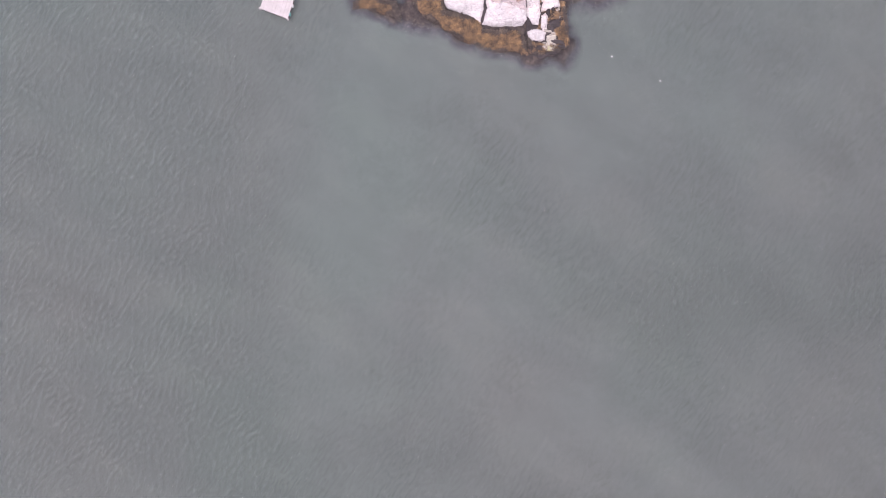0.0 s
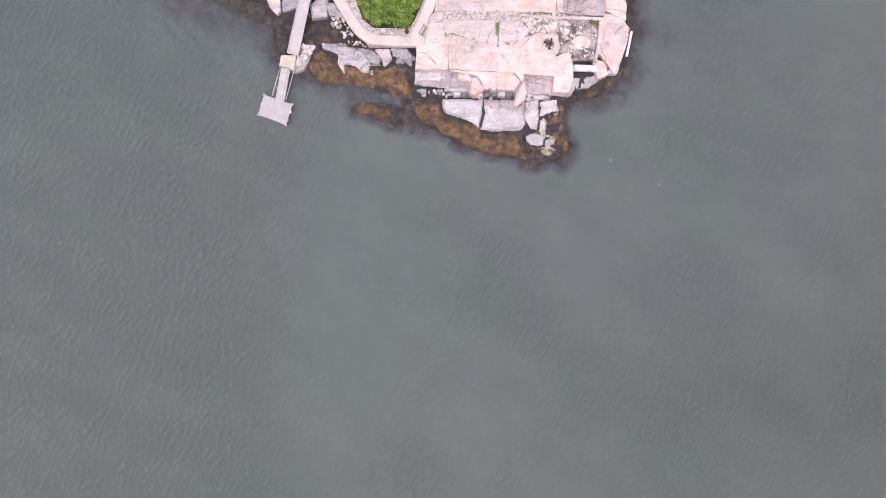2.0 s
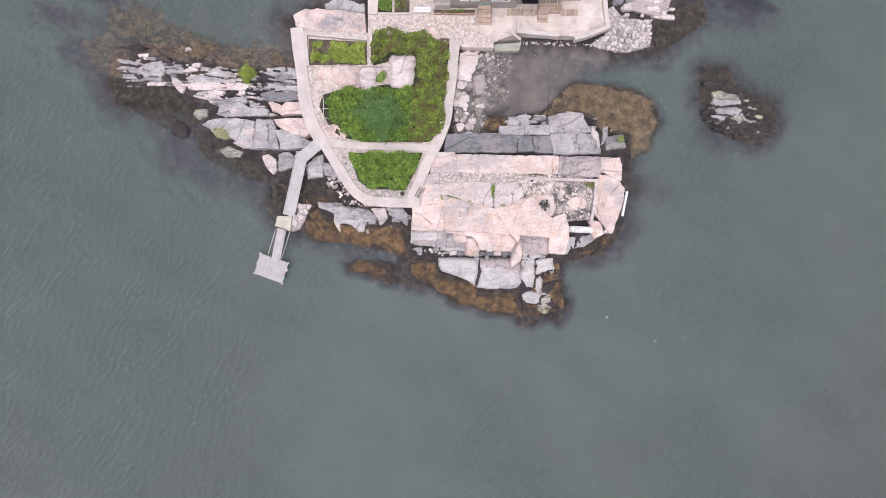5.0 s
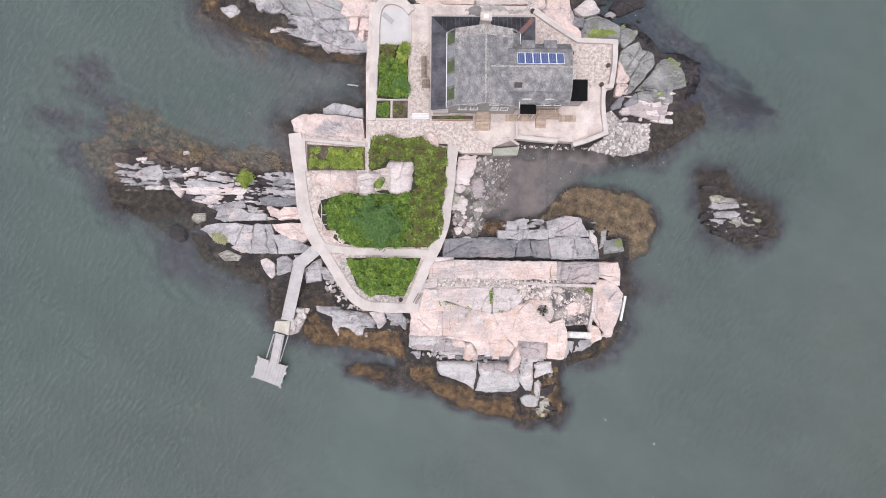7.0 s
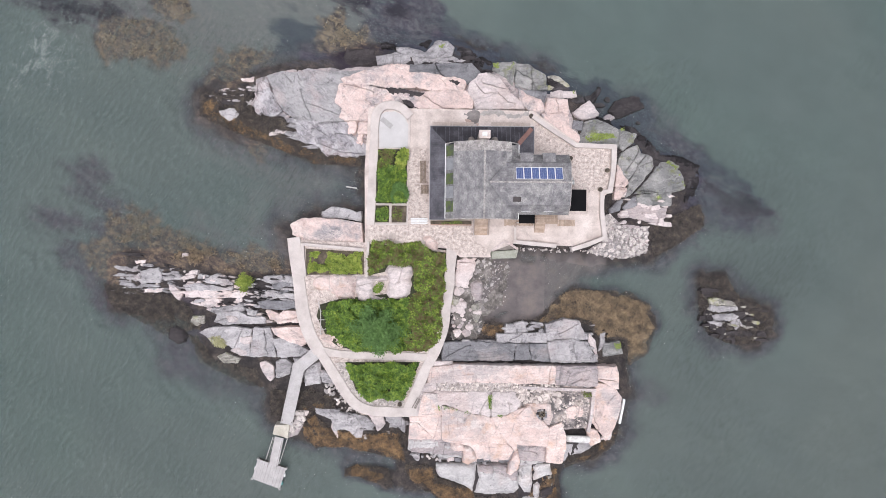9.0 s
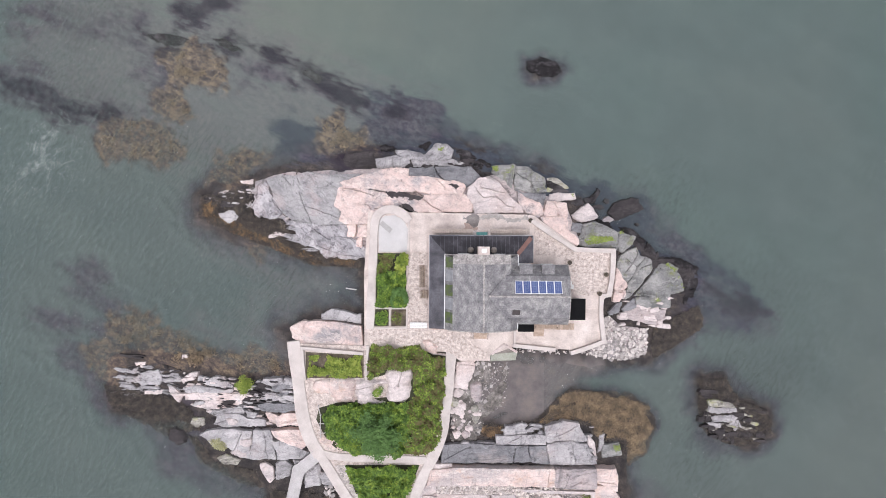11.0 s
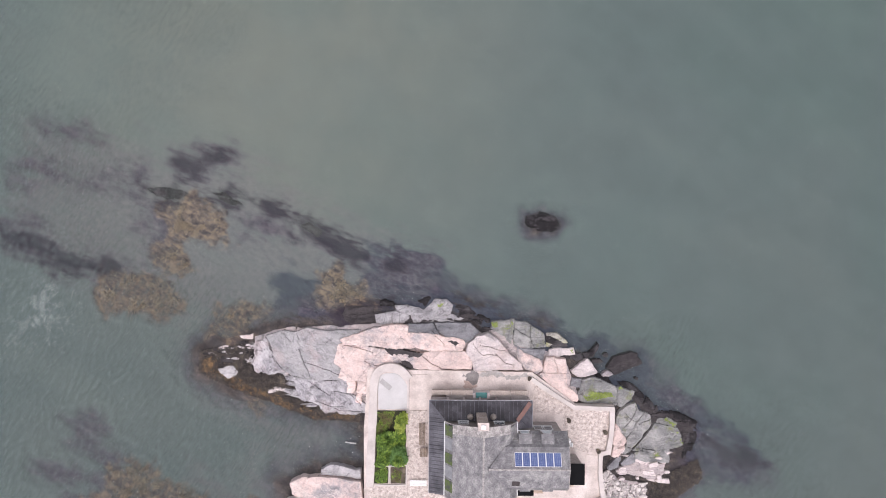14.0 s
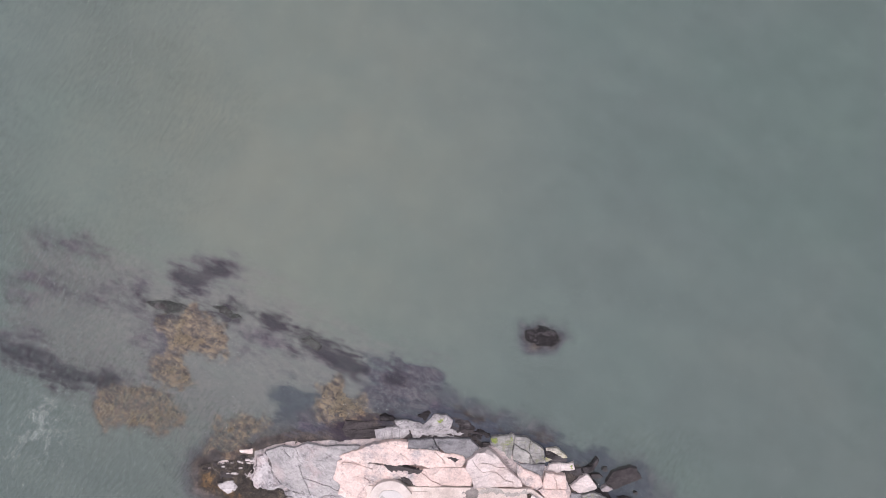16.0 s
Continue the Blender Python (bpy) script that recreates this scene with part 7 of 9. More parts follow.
chimney = part("chimney", boxed(4.4, 5.7, 12.75, 13.65, 1.9, 11.0, 0.03), plain("chimney_stone", [(0.3, (0.36, 0.29, 0.25)), (0.7, (0.55, 0.47, 0.42))], 1.5, 6.0, grain=0.35), house, "pale stone chimney")
part("cap", boxed(4.35, 5.75, 12.7, 13.7, 11.0, 11.12, 0.03), CONCRETE, chimney, "pale mortar cap")
part("flue", boxed(4.75, 5.35, 12.95, 13.45, 11.12, 11.35, 0.03), WHITE, chimney, "white flue cap")


def window(x, y, z, w, h, facing, parent):
    """A window in a wall that looks north (1) or south (-1)."""
    bm = bmesh.new()
    for a in (-w / 2, w / 2 - 0.1):
        box(bm, x + a, x + a + 0.12, y, y + facing * 0.06, z, z + h)
    for c in (0, h - 0.1, h / 2 - 0.04):
        box(bm, x - w / 2, x + w / 2, y, y + facing * 0.07, z + c, z + c + 0.1)
    frame_ob = part("window", bm, WHITE, parent, "white window frame")
    part("pane", boxed(x - w / 2, x + w / 2, y, y + facing * 0.05, z, z + h), GLASS, frame_ob)
    part("sill", boxed(x - w / 2 - 0.08, x + w / 2 + 0.08, y, y + facing * 0.12, z - 0.08, z), WHITE, frame_ob)


for x in (2.7, 7.3):
    part("window_bay", boxed(x - 0.72, x + 0.72, Y1 - 0.32, Y1 + 0.02, 6.85, 8.25), WALLSHINGLE, house, "shallow shingled window bay")
    window(x, Y1 + 0.02, 6.95, 1.3, 1.2, 1, house)
for x in (2.4, 3.9, 6.6, 7.9):
    window(x, Y0 + 0.3, 4.6, 1.0, 1.5, -1, house)
for x in (3.6, 6.4):
    window(x, Y0 + 0.3, 7.5, 1.1, 1.1, -1, house)
for x in (12.4, 13.6, 14.9):
    window(x, WY0 + 0.3, 5.0, 0.9, 1.3, -1, house)
# dormers of the wing, two to the north and two to the south
for x, w, side in ((10.6, 1.5, 1), (13.45, 1.5, 1), (10.6, 1.2, -1), (13.5, 1.2, -1)):
    out, inn = (11.36, 9.7) if side > 0 else (4.05, 5.1)
    ends = (min(out, inn), max(out, inn))
    d = part("dormer", boxed(x - w / 2, x + w / 2, *ends, 6.65, 7.9), WALLSHINGLE, house, "small shed dormer")
    part("dormer_roof", sheet(bmesh.new(), [(x - w / 2 - 0.08, out + 0.06 * side, 7.95), (x + w / 2 + 0.08, out + 0.06 * side, 7.95), (x + w / 2 + 0.08, inn, 8.62), (x - w / 2 - 0.08, inn, 8.62)], 0.1), SHINGLE, d)
    bm = bmesh.new()
    for a, b in ((-0.58, -0.46), (0.46, 0.58)):
        box(bm, x + a, x + b, out, out + 0.07 * side, 6.8, 7.82)
    for a, b in ((6.8, 6.92), (7.7, 7.82), (7.28, 7.36)):
        box(bm, x - 0.58, x + 0.58, out, out + 0.08 * side, a, b)
    part("dormer_window", bm, WHITE, d, "white window frame")
    part("dormer_pane", boxed(x - 0.46, x + 0.46, min(out, out + 0.03 * side), max(out, out + 0.03 * side), 6.9, 7.72), SKYPANE, d, "pale pane painted with the sky's reflection")
    part("dormer_sill", boxed(x - w / 2, x + w / 2, min(out, out + 0.14 * side), max(out, out + 0.14 * side), 6.72, 6.8), WHITE, d, "white sill")
for x in (12.7, 14.0):
    window(x, WY1 - 0.3, 4.2, 1.15, 1.6, 1, house)
# skylight and vent on the southern wing slope
part("skylight", sheet(bmesh.new(), [(8.8, 5.1, 8.93), (9.8, 5.1, 8.93), (9.8, 5.7, 9.2), (8.8, 5.7, 9.2)], 0.2), SKYLIGHT, house, "dark roof window")
# porch
PX0, PX1, PY1, PZ, PW = -1.75, 11.8, 15.1, 5.85, 6.75
porch = [([(PX0, Y0 - 0.1, PZ), (X0 + 0.2, Y0 - 0.1, PW), (X0 + 0.2, Y1, PW), (PX0, PY1, PZ)], "x"),
         ([(PX0, PY1, PZ), (X0 + 0.2, Y1, PW), (X1, Y1, PW), (PX1, PY1, PZ)], "y"),
         ([(X1, Y1, PW), (PX1, PY1, PZ), (PX1, 11.55, PZ), (X1, 11.55, PW)], "x")]
for corners, along in porch:
    p = part("porch_roof", sheet(bmesh.new(), corners, 0.1), DARKROOF if along == "y" else SLATEROOF, house, "dark ribbed porch roof")
    c = [Vector(v) for v in corners]
    for k in range(24):
        u = (k + 0.5) / 24
        if along == "x":
            y = min(v.y for v in c) + u * (max(v.y for v in c) - min(v.y for v in c))
            xa, xb = (PX0, X0 + 0.15) if corners[0][0] < 0 else (PX1, X1)
            hip = max(0.0, (y - Y1) / (PY1 - Y1))
            xb = xb + (xa - xb) * hip
            za, zb = PZ, PW + (PZ - PW) * hip
            if abs(xa - xb) > 0.15:
                part("rib", beam(bmesh.new(), (xa, y, za + 0.02), (xb, y, zb + 0.02), 0.05, 0.06), SLATEROOF, p)
        else:
            x = PX0 + u * (PX1 - PX0)
            hip = max(0.0, (X0 - x) / (X0 - PX0), (x - X1) / (PX1 - X1))
            if hip < 0.95:
                part("rib", beam(bmesh.new(), (x, PY1, PZ + 0.02), (x, Y1 + hip * (PY1 - Y1), PW + hip * (PZ - PW) + 0.02), 0.05, 0.06), SLATEROOF, p)
part("hip_flashing", sheet(bmesh.new(), [(PX1 - 0.1, PY1 - 0.45, PZ + 0.16), (PX1 - 0.5, PY1 - 0.05, PZ + 0.16), (X1 - 0.15, Y1 + 0.35, PW + 0.1), (X1 + 0.15, Y1 - 0.15, PW + 0.1)], 0.06), RUST, house, "rust-red hip flashing")
bm = bmesh.new()
for a, b in (((PX0, Y0 - 0.1), (PX0, PY1)), ((PX0, PY1), (PX1, PY1)), ((PX1, PY1), (PX1, 11.55)), ((PX0, Y0 - 0.1), (X0, Y0 - 0.1))):
    gutter = beam(bmesh.new(), (*a, PZ - 0.02), (*b, PZ - 0.02), 0.07, 0.12)
    part("gutter", gutter, GUTTER, house, "grey metal gutter")
part("porch_floor", boxed(PX0 + 0.2, X0 + 0.2, Y0 + 0.1, PY1 - 0.2, FLOOR - 0.2, FLOOR), PATHMAT, house, "pale stone porch floor")
part("porch_floor", boxed(X0 + 0.2, PX1 - 0.2, Y1 - 0.3, PY1 + 0.5, FLOOR - 0.2, FLOOR), PATHMAT, house, "pale stone porch floor")
part("porch_base", boxed(PX0 + 0.25, X0 + 0.25, Y0 + 0.15, PY1 - 0.3, 1.9, FLOOR - 0.2), PATHMAT, house, "pale stone porch base")
part("porch_base", boxed(X0 + 0.25, PX1 - 0.25, Y1 - 0.25, PY1 + 0.4, 1.9, FLOOR - 0.2), PATHMAT, house, "pale stone porch base")
for k in range(7):
    x = PX0 + 0.3 + k * (PX1 - PX0 - 0.6) / 6
    part("porch_post", boxed(x - 0.12, x + 0.12, PY1 - 0.35, PY1 - 0.11, FLOOR, PZ - 0.05, 0.02), PALE, house, "pale porch post")
for k in range(5):
    y = Y0 + 0.3 + k * 2.35
    part("porch_post", boxed(PX0 + 0.1, PX0 + 0.34, y - 0.12, y + 0.12, FLOOR, PZ - 0.05, 0.02), PALE, house, "pale porch post")
PARAPET = plain("tan_parapet", [(0.3, (0.5, 0.41, 0.36)), (0.7, (0.66, 0.56, 0.5))], 1.2, 8.0, grain=0.3, by_piece=0.15)
for x0, x1 in ((PX0 + 0.3, 1.1), (1.3, 4.0), (6.35, 9.0), (9.2, PX1 - 0.3)):
    wall = part("parapet", boxed(x0, x1, PY1 + 0.34, PY1 + 0.5, 1.95, FLOOR + 0.55), PARAPET, house, "tan wooden porch parapet")
    part("parapet_cap", boxed(x0 - 0.05, x1 + 0.05, PY1 + 0.26, PY1 + 0.86, FLOOR + 0.55, FLOOR + 0.63, 0.02), PARAPET, wall)
    for k in range(int((x1 - x0) / 0.3)):
        part("batten", boxed(x0 + 0.08 + k * 0.3, x0 + 0.16 + k * 0.3, PY1 + 0.24, PY1 + 0.9, FLOOR + 0.62, FLOOR + 0.68), PARAPET, wall)
for x in (3.6, 6.6):
    bm = bmesh.new()
    bmesh.ops.create_uvsphere(bm, u_segments=14, v_segments=8, radius=0.42, matrix=Matrix.Translation((x, 13.2, 6.75)) @ Matrix.Diagonal((1, 1, 0.8, 1)))
    part("roof_vent", bm, GREYWOOD, house, "round grey roof vent")
# stairs to the porch and the front door
for name, x0, x1, yy, s, n in (("front_stairs", 4.35, 6.1, 3.2, -1, 8),):
    st = part(name, boxed(x0 - 0.18, x0, min(yy, yy + s * 2.3), max(yy, yy + s * 2.3), 1.95, 2.3), PALE, house, "pale stair cheek")
    part("stair_cheek", boxed(x1, x1 + 0.18, min(yy, yy + s * 2.3), max(yy, yy + s * 2.3), 1.95, 2.3), PALE, st)
    for k in range(n):
        y = yy + s * 0.28 * k
        part("step", boxed(x0, x1, min(y, y + s * 0.3), max(y, y + s * 0.3), 1.95, FLOOR - 0.19 * (k + 1) + 0.1, 0.015), WOOD, st)
    part("door_canopy" if s < 0 else "landing_mat", boxed(x0 + 0.1, x1 - 0.1, min(yy - 0.5 * s, yy), max(yy - 0.5 * s, yy), FLOOR, FLOOR + (0.05 if s > 0 else 0.06)), TEAL, house, "teal landing mat")
part("landing_mat", boxed(4.5, 6.0, PY1 - 0.3, PY1 + 0.45, FLOOR, FLOOR + 0.04), TEAL, house, "teal landing mat")
for x in (4.2, 6.15):
    part("landing_pier", boxed(x - 0.17, x + 0.17, PY1 - 0.2, PY1 + 0.6, FLOOR, FLOOR + 0.95, 0.03), PALE, house, "pale stone landing pier")
# lean-to porch and canopy with black roofs
part("leanto_wall", boxed(15.8, 18.4, 4.4, 6.7, 1.9, 6.05), WALLSHINGLE, house, "shingled lean-to wall")
part("leanto_roof", boxed(15.95, 18.65, 4.15, 6.95, 6.05, 6.2, 0.03), TAR, house, "flat black lean-to roof")
part("canopy_roof", boxed(9.95, 12.05, 2.5, 3.75, 5.6, 5.75, 0.03), TAR, house, "flat black door canopy")
for x in (10.05, 11.85):
    part("canopy_post", boxed(x, x + 0.1, 2.6, 2.7, 2.0, 5.6), WHITE, house, "white canopy post")
# back deck with wooden steps
deck = thing("back_deck", (13.5, 2.6, 2.0), "small brown wooden deck with steps at the back door", "deck")
for k in range(9):
    part("board", boxed(12.4, 15.6, 2.55 + k * 0.13, 2.66 + k * 0.13, 2.75, 2.8), WOOD, deck)
part("frame", boxed(12.5, 15.5, 2.6, 3.6, 2.0, 2.74), WOOD, deck)
for k in range(4):
    part("step", boxed(12.5, 13.9, 2.55 - 0.3 * (k + 1), 2.55 - 0.3 * k, 2.0, 2.65 - 0.16 * k), WOOD, deck)
for x in (12.45, 14.0, 15.5):
    part("post", boxed(x, x + 0.08, 2.55, 2.63, 2.0, 3.8), WOOD, deck)
part("rail", boxed(14.0, 15.58, 2.55, 2.62, 3.7, 3.78), WOOD, deck)
walk_deck = thing("wooden_walk", (8.4, 2.3, 2.0), "narrow tan wooden walk along the house wall", "deck")
for k in range(44):
    x = 8.4 + 0.22 * k
    if not 12.3 < x < 15.6:
        part("board", boxed(x, x + 0.2, 2.25 + 0.03 * (k % 3), 3.15, 2.06, 2.14), WOOD, walk_deck)
for x0, x1 in ((8.4, 12.3), (15.7, 18.0)):
    part("joist", boxed(x0, x1, 2.6, 2.75, 1.98, 2.06), BROWNWOOD, walk_deck)
# slatted screen over the back door
for k in range(8):
    part("slat", boxed(12.6 + k * 0.36, 12.72 + k * 0.36, 2.75, 3.75, 4.3, 4.38), WOOD, deck)
for y in (2.75, 3.68):
    part("beam", boxed(12.5, 15.5, y, y + 0.08, 4.2, 4.3), WOOD, deck)
for x in (12.5, 15.42):
    part("post", boxed(x, x + 0.08, 2.75, 2.83, 2.8, 4.2), WOOD, deck)
for x in (4.26, 6.18):
    part("handrail", beam(bmesh.new(), (x, 3.2, FLOOR + 0.9), (x, 1.0, 2.9), 0.08, 0.08), WOOD, house, "tan wooden handrail")
    for k in range(4):
        part("rail_post", boxed(x - 0.04, x + 0.04, 3.1 - k * 0.68, 3.18 - k * 0.68, 1.95, FLOOR + 0.9 - k * 0.46), WOOD, house)
# gas tank on the terrace
tx, ty = (17.2, 8.6)
tank = thing("gas_tank", (tx, ty, 2.05), "white horizontal gas tank on the terrace", "tank")
bm = bmesh.new()
bmesh.ops.create_cone(bm, cap_ends=True, segments=16, radius1=0.38, radius2=0.38, depth=0.9, matrix=Matrix.Translation((tx, ty, 2.6)) @ Matrix.Rotation(radians(90), 4, "X"))
bmesh.ops.bevel(bm, geom=[e for e in bm.edges if len(e.link_faces) == 2 and e.calc_face_angle() > 1], offset=0.12, segments=2, affect="EDGES")
part("shell", bm, WHITE, tank)
for s in (-0.3, 0.3):
    part("foot", boxed(tx - 0.25, tx + 0.25, ty + s - 0.05, ty + s + 0.05, 2.05, 2.3), METAL, tank)
# planter under the southern wall
planter = thing("planter", (1.0, 2.6, 2.0), "long brick planter with green and red plants by the house wall", "planter")
part("planter_wall", boxed(-1.7, 3.9, 2.25, 2.4, 2.0, 2.5), BRICK, planter)
part("planter_soil", boxed(-1.7, 3.9, 2.4, 2.85, 2.0, 2.42), SOIL, planter)
# solar panels
tilt_n = math.atan2(WRZ - BREAKS[1][1], BREAKS[1][0] - WYR)
first = None
for k in range(6):
    x = 9.08 + k * 0.978
    m = Matrix.Translation((x, 7.85, 9.84)) @ Euler((-tilt_n, 0, 0)).to_matrix().to_4x4()
    if first is None:
        first = thing("solar_panel", (0, 0, 0), "blue solar panel with a white frame on the roof", "solar panel", "solar panels in a row")
        bm = bmesh.new()
        for x0, x1, y0, y1 in ((0, 0.97, 0, 0.05), (0, 0.97, 1.66, 1.71), (0, 0.05, 0, 1.71), (0.92, 0.97, 0, 1.71)):
            box(bm, x0, x1, y0, y1, 0, 0.06)
        part("panel_frame", bm, WHITE, first)
        part("backing", boxed(0.04, 0.93, 0.04, 1.67, 0.0, 0.03), PANELWHITE, first)
        for i in range(4):
            for j in range(7):
                part("cell", boxed(0.065 + 0.211 * i, 0.262 + 0.211 * i, 0.065 + 0.227 * j, 0.278 + 0.227 * j, 0.03, 0.042), CELLS, first)
        first.matrix_basis = m
    else:
        copy_thing(first, m)
# small stone landing with a pointed coping below the patio
niche = thing("stone_landing", (8.6, -0.3, 0.5), "small greenish stone landing with pointed coping below the patio", "landing")
apex, left, right = (Vector(p) for p in [(8.5, 0.2), (6.8, -1.2), (10.3, -0.9)])
part("coping", beam(bmesh.new(), (*apex, 2.0), (*left, 1.9), 0.3, 0.25), PALE, niche, "pale stone coping")
part("coping", beam(bmesh.new(), (*apex, 2.0), (*right, 1.9), 0.3, 0.25), PALE, niche, "pale stone coping")
part("hatch", prism(bmesh.new(), [tuple(left), tuple(right), tuple(apex)], 0.2, 1.8), GREYWOOD, niche, "grey weathered boards")
part("apron", prism(bmesh.new(), [(6.7, -1.3), (10.5, -1.0), (10.2, -2.2), (6.8, -2.3)], -0.3, 1.0, 0.06), plain("greenish_stone", [(0.3, (0.3, 0.31, 0.25)), (0.7, (0.46, 0.46, 0.4))], 0.8, 6.0, grain=0.3), niche, "greenish pale stone apron")


# ---- pier, gangway and float ----
def run_of_planks(parent, a, b, width, z0, z1, pitch, gap=0.008):
    """Cross planks from a to b, rising from z0 to z1."""
    a, b = Vector((*a, z0)), Vector((*b, z1))
    d = b - a
    side = Vector((-d.y, d.x, 0)).normalized() * width / 2
    n = max(1, int(d.length / pitch))
    for k in range(n):
        p, q = a + d * (k / n), a + d * ((k + 1) / n - gap / d.length)
        part("plank", sheet(bmesh.new(), [p - side, p + side, q + side, q - side], 0.06), DOCKWOOD, parent)


P_TOP, P_BEND, P_HEAD = [(-17.2, -15.4), (-19.7, -17.5), (-21.4, -25.4)]
pier = thing("pier", (*P_BEND, 0.0), "weathered pale wooden pier leading down to the landing", "pier")
run_of_planks(pier, P_TOP, P_BEND, 1.5, 2.02, 1.95, 0.22)
run_of_planks(pier, P_BEND, P_HEAD, 1.5, 1.9, 1.75, 0.22)
bx_, by_ = P_BEND
part("corner_plate", prism(bmesh.new(), [(bx_ + 0.95 * math.cos(t), by_ + 0.95 * math.sin(t)) for t in np.linspace(0, 5.9, 12)], 1.75, 1.93), DOCKWOOD, pier)
for (ax, ay), (bx, by) in ((P_TOP, P_BEND), (P_BEND, P_HEAD)):
    d = Vector((bx - ax, by - ay, 0)).normalized()
    s = Vector((-d.y, d.x, 0)) * 0.78
    for q in (s, -s):
        part("kerb_rail", beam(bmesh.new(), (ax + q.x, ay + q.y, 2.05), (bx + q.x, by + q.y, 1.88), 0.1, 0.12), DOCKWOOD, pier)
        for u in (0.25, 0.6, 0.95):
            x, y = ax + (bx - ax) * u + q.x * 0.9, ay + (by - ay) * u + q.y * 0.9
            part("pile", boxed(x - 0.1, x + 0.1, y - 0.1, y + 0.1, -0.6, 1.8), GREYWOOD, pier)
HEAD = [(-23.0, -25.5), (-21.0, -25.5), (-21.3, -27.5), (-23.4, -26.9)]
head = slab(HEAD, 1.62, plain("yellowed_concrete", [(0.3, (0.47, 0.43, 0.36)), (0.7, (0.62, 0.575, 0.5))], 1.0, 8.0, grain=0.2), jag=0.03, gap=0.0, name="landing_block", label="yellowed concrete landing block on the rock", group="landing")
slab([(-21.2, -24.4), (-19.0, -24.3), (-19.4, -25.9), (-20.2, -27.1), (-21.2, -27.5), (-21.5, -26.3)], 0.8, MIXED, label="pale broken rock beside the pier head", steps=0.3)
slab([(-20.1, -23.8), (-18.6, -23.9), (-18.9, -24.5), (-20.0, -24.5)], 0.8, PALE)
G_TOP, G_LOW = [(-22.4, -27.3), (-23.5, -31.6)]
gangway = thing("gangway", (*G_TOP, 1.6), "narrow pale gangway sloping down to the float", "gangway")
run_of_planks(gangway, G_TOP, G_LOW, 1.15, 1.68, 0.62, 0.25)
d = Vector((G_LOW[0] - G_TOP[0], G_LOW[1] - G_TOP[1], 0)).normalized()
s = Vector((-d.y, d.x, 0)) * 0.6
for q in (s, -s):
    part("handrail", beam(bmesh.new(), (G_TOP[0] + q.x, G_TOP[1] + q.y, 2.5), (G_LOW[0] + q.x, G_LOW[1] + q.y, 1.5), 0.04, 0.04), GREYWOOD, gangway)
    part("stringer", beam(bmesh.new(), (G_TOP[0] + q.x, G_TOP[1] + q.y, 1.62), (G_LOW[0] + q.x, G_LOW[1] + q.y, 0.58), 0.06, 0.2), DOCKWOOD, gangway)
    for u in (0.05, 0.35, 0.65, 0.95):
        x, y, z = G_TOP[0] + (G_LOW[0] - G_TOP[0]) * u + q.x, G_TOP[1] + (G_LOW[1] - G_TOP[1]) * u + q.y, 1.62 - 1.04 * u
        part("rail_post", boxed(x - 0.03, x + 0.03, y - 0.03, y + 0.03, z, z + 0.9), METAL, gangway)
for line in ([(-23.4, -27.4), (-24.6, -30.8)], [(-21.4, -27.6), (-22.7, -31.4)]):
    arm = part("mooring_arm", beam(bmesh.new(), (*line[0], 1.2), (*line[1], 0.45), 0.1, 0.1), DOCKWOOD)
    tagged(arm, "pale metal mooring arm between rock and float", "mooring arm", "mooring arms")
F = [(-25.7, -30.7), (-21.7, -32.0), (-22.6, -34.9), (-26.5, -33.5)]
float_ob = thing("float", (*F[0], 0.0), "pale planked landing float on the water", "float")
a, b, c, dd = (Vector(p) for p in F)
n = 26
for k in range(n):
    p, q = a.lerp(b, k / n), a.lerp(b, (k + 0.93) / n)
    r, t_ = dd.lerp(c, k / n), dd.lerp(c, (k + 0.93) / n)
    j = 0.06 * math.sin(k * 2.3)
    part("plank", sheet(bmesh.new(), [(p.x, p.y + j, 0.55), (q.x, q.y + j, 0.55), (t_.x, t_.y + j, 0.55), (r.x, r.y + j, 0.55)], 0.06), DOCKWOOD, float_ob)
part("hull", prism(bmesh.new(), [tuple(v) for v in (a.lerp(c, 0.03), dd.lerp(b, 0.03), c.lerp(a, 0.03), b.lerp(dd, 0.03))], -0.25, 0.47), GREYWOOD, float_ob)
for v in (a, b, c, dd):
    part("corner_post", boxed(v.x - 0.12, v.x + 0.12, v.y - 0.12, v.y + 0.12, 0.2, 0.75), DOCKWOOD, float_ob)
for v, w in ((a.lerp(dd, 0.5), 0.12), (b.lerp(c, 0.35), 0.14), (b.lerp(c, 0.75), 0.14)):
    part("fender", boxed(v.x - w, v.x + w, v.y - 0.2, v.y + 0.2, 0.05, 0.5, 0.04), TEAL if w > 0.13 and v == b.lerp(c, 0.75) else WHITE, float_ob, "small fender")

# ---- ruin, bench and loose things ----
x, y = (13.8, -23.6)
pit = thing("fire_pit", (x, y, 1.8), "round fire pit of dark stones", "fire pit")
rng = np.random.RandomState(17)
for k in range(13):
    a, r = 2 * math.pi * (k + rng.uniform(-0.2, 0.2)) / 13, rng.uniform(0.55, 0.68)
    w, d = rng.uniform(0.12, 0.22), rng.uniform(0.11, 0.17)
    part("stone", boxed(-w, w, -d, d, -0.2, rng.uniform(0.1, 0.22), 0.06, Matrix.Translation((x + r * math.cos(a), y + r * math.sin(a), 2.08)) @ pose(0, 0, 0, 5 * math.sin(k), 4, math.degrees(a) + 90 + rng.uniform(-20, 20))), (SLATE, GREY, BLACK, LEDGE)[k % 4], pit)
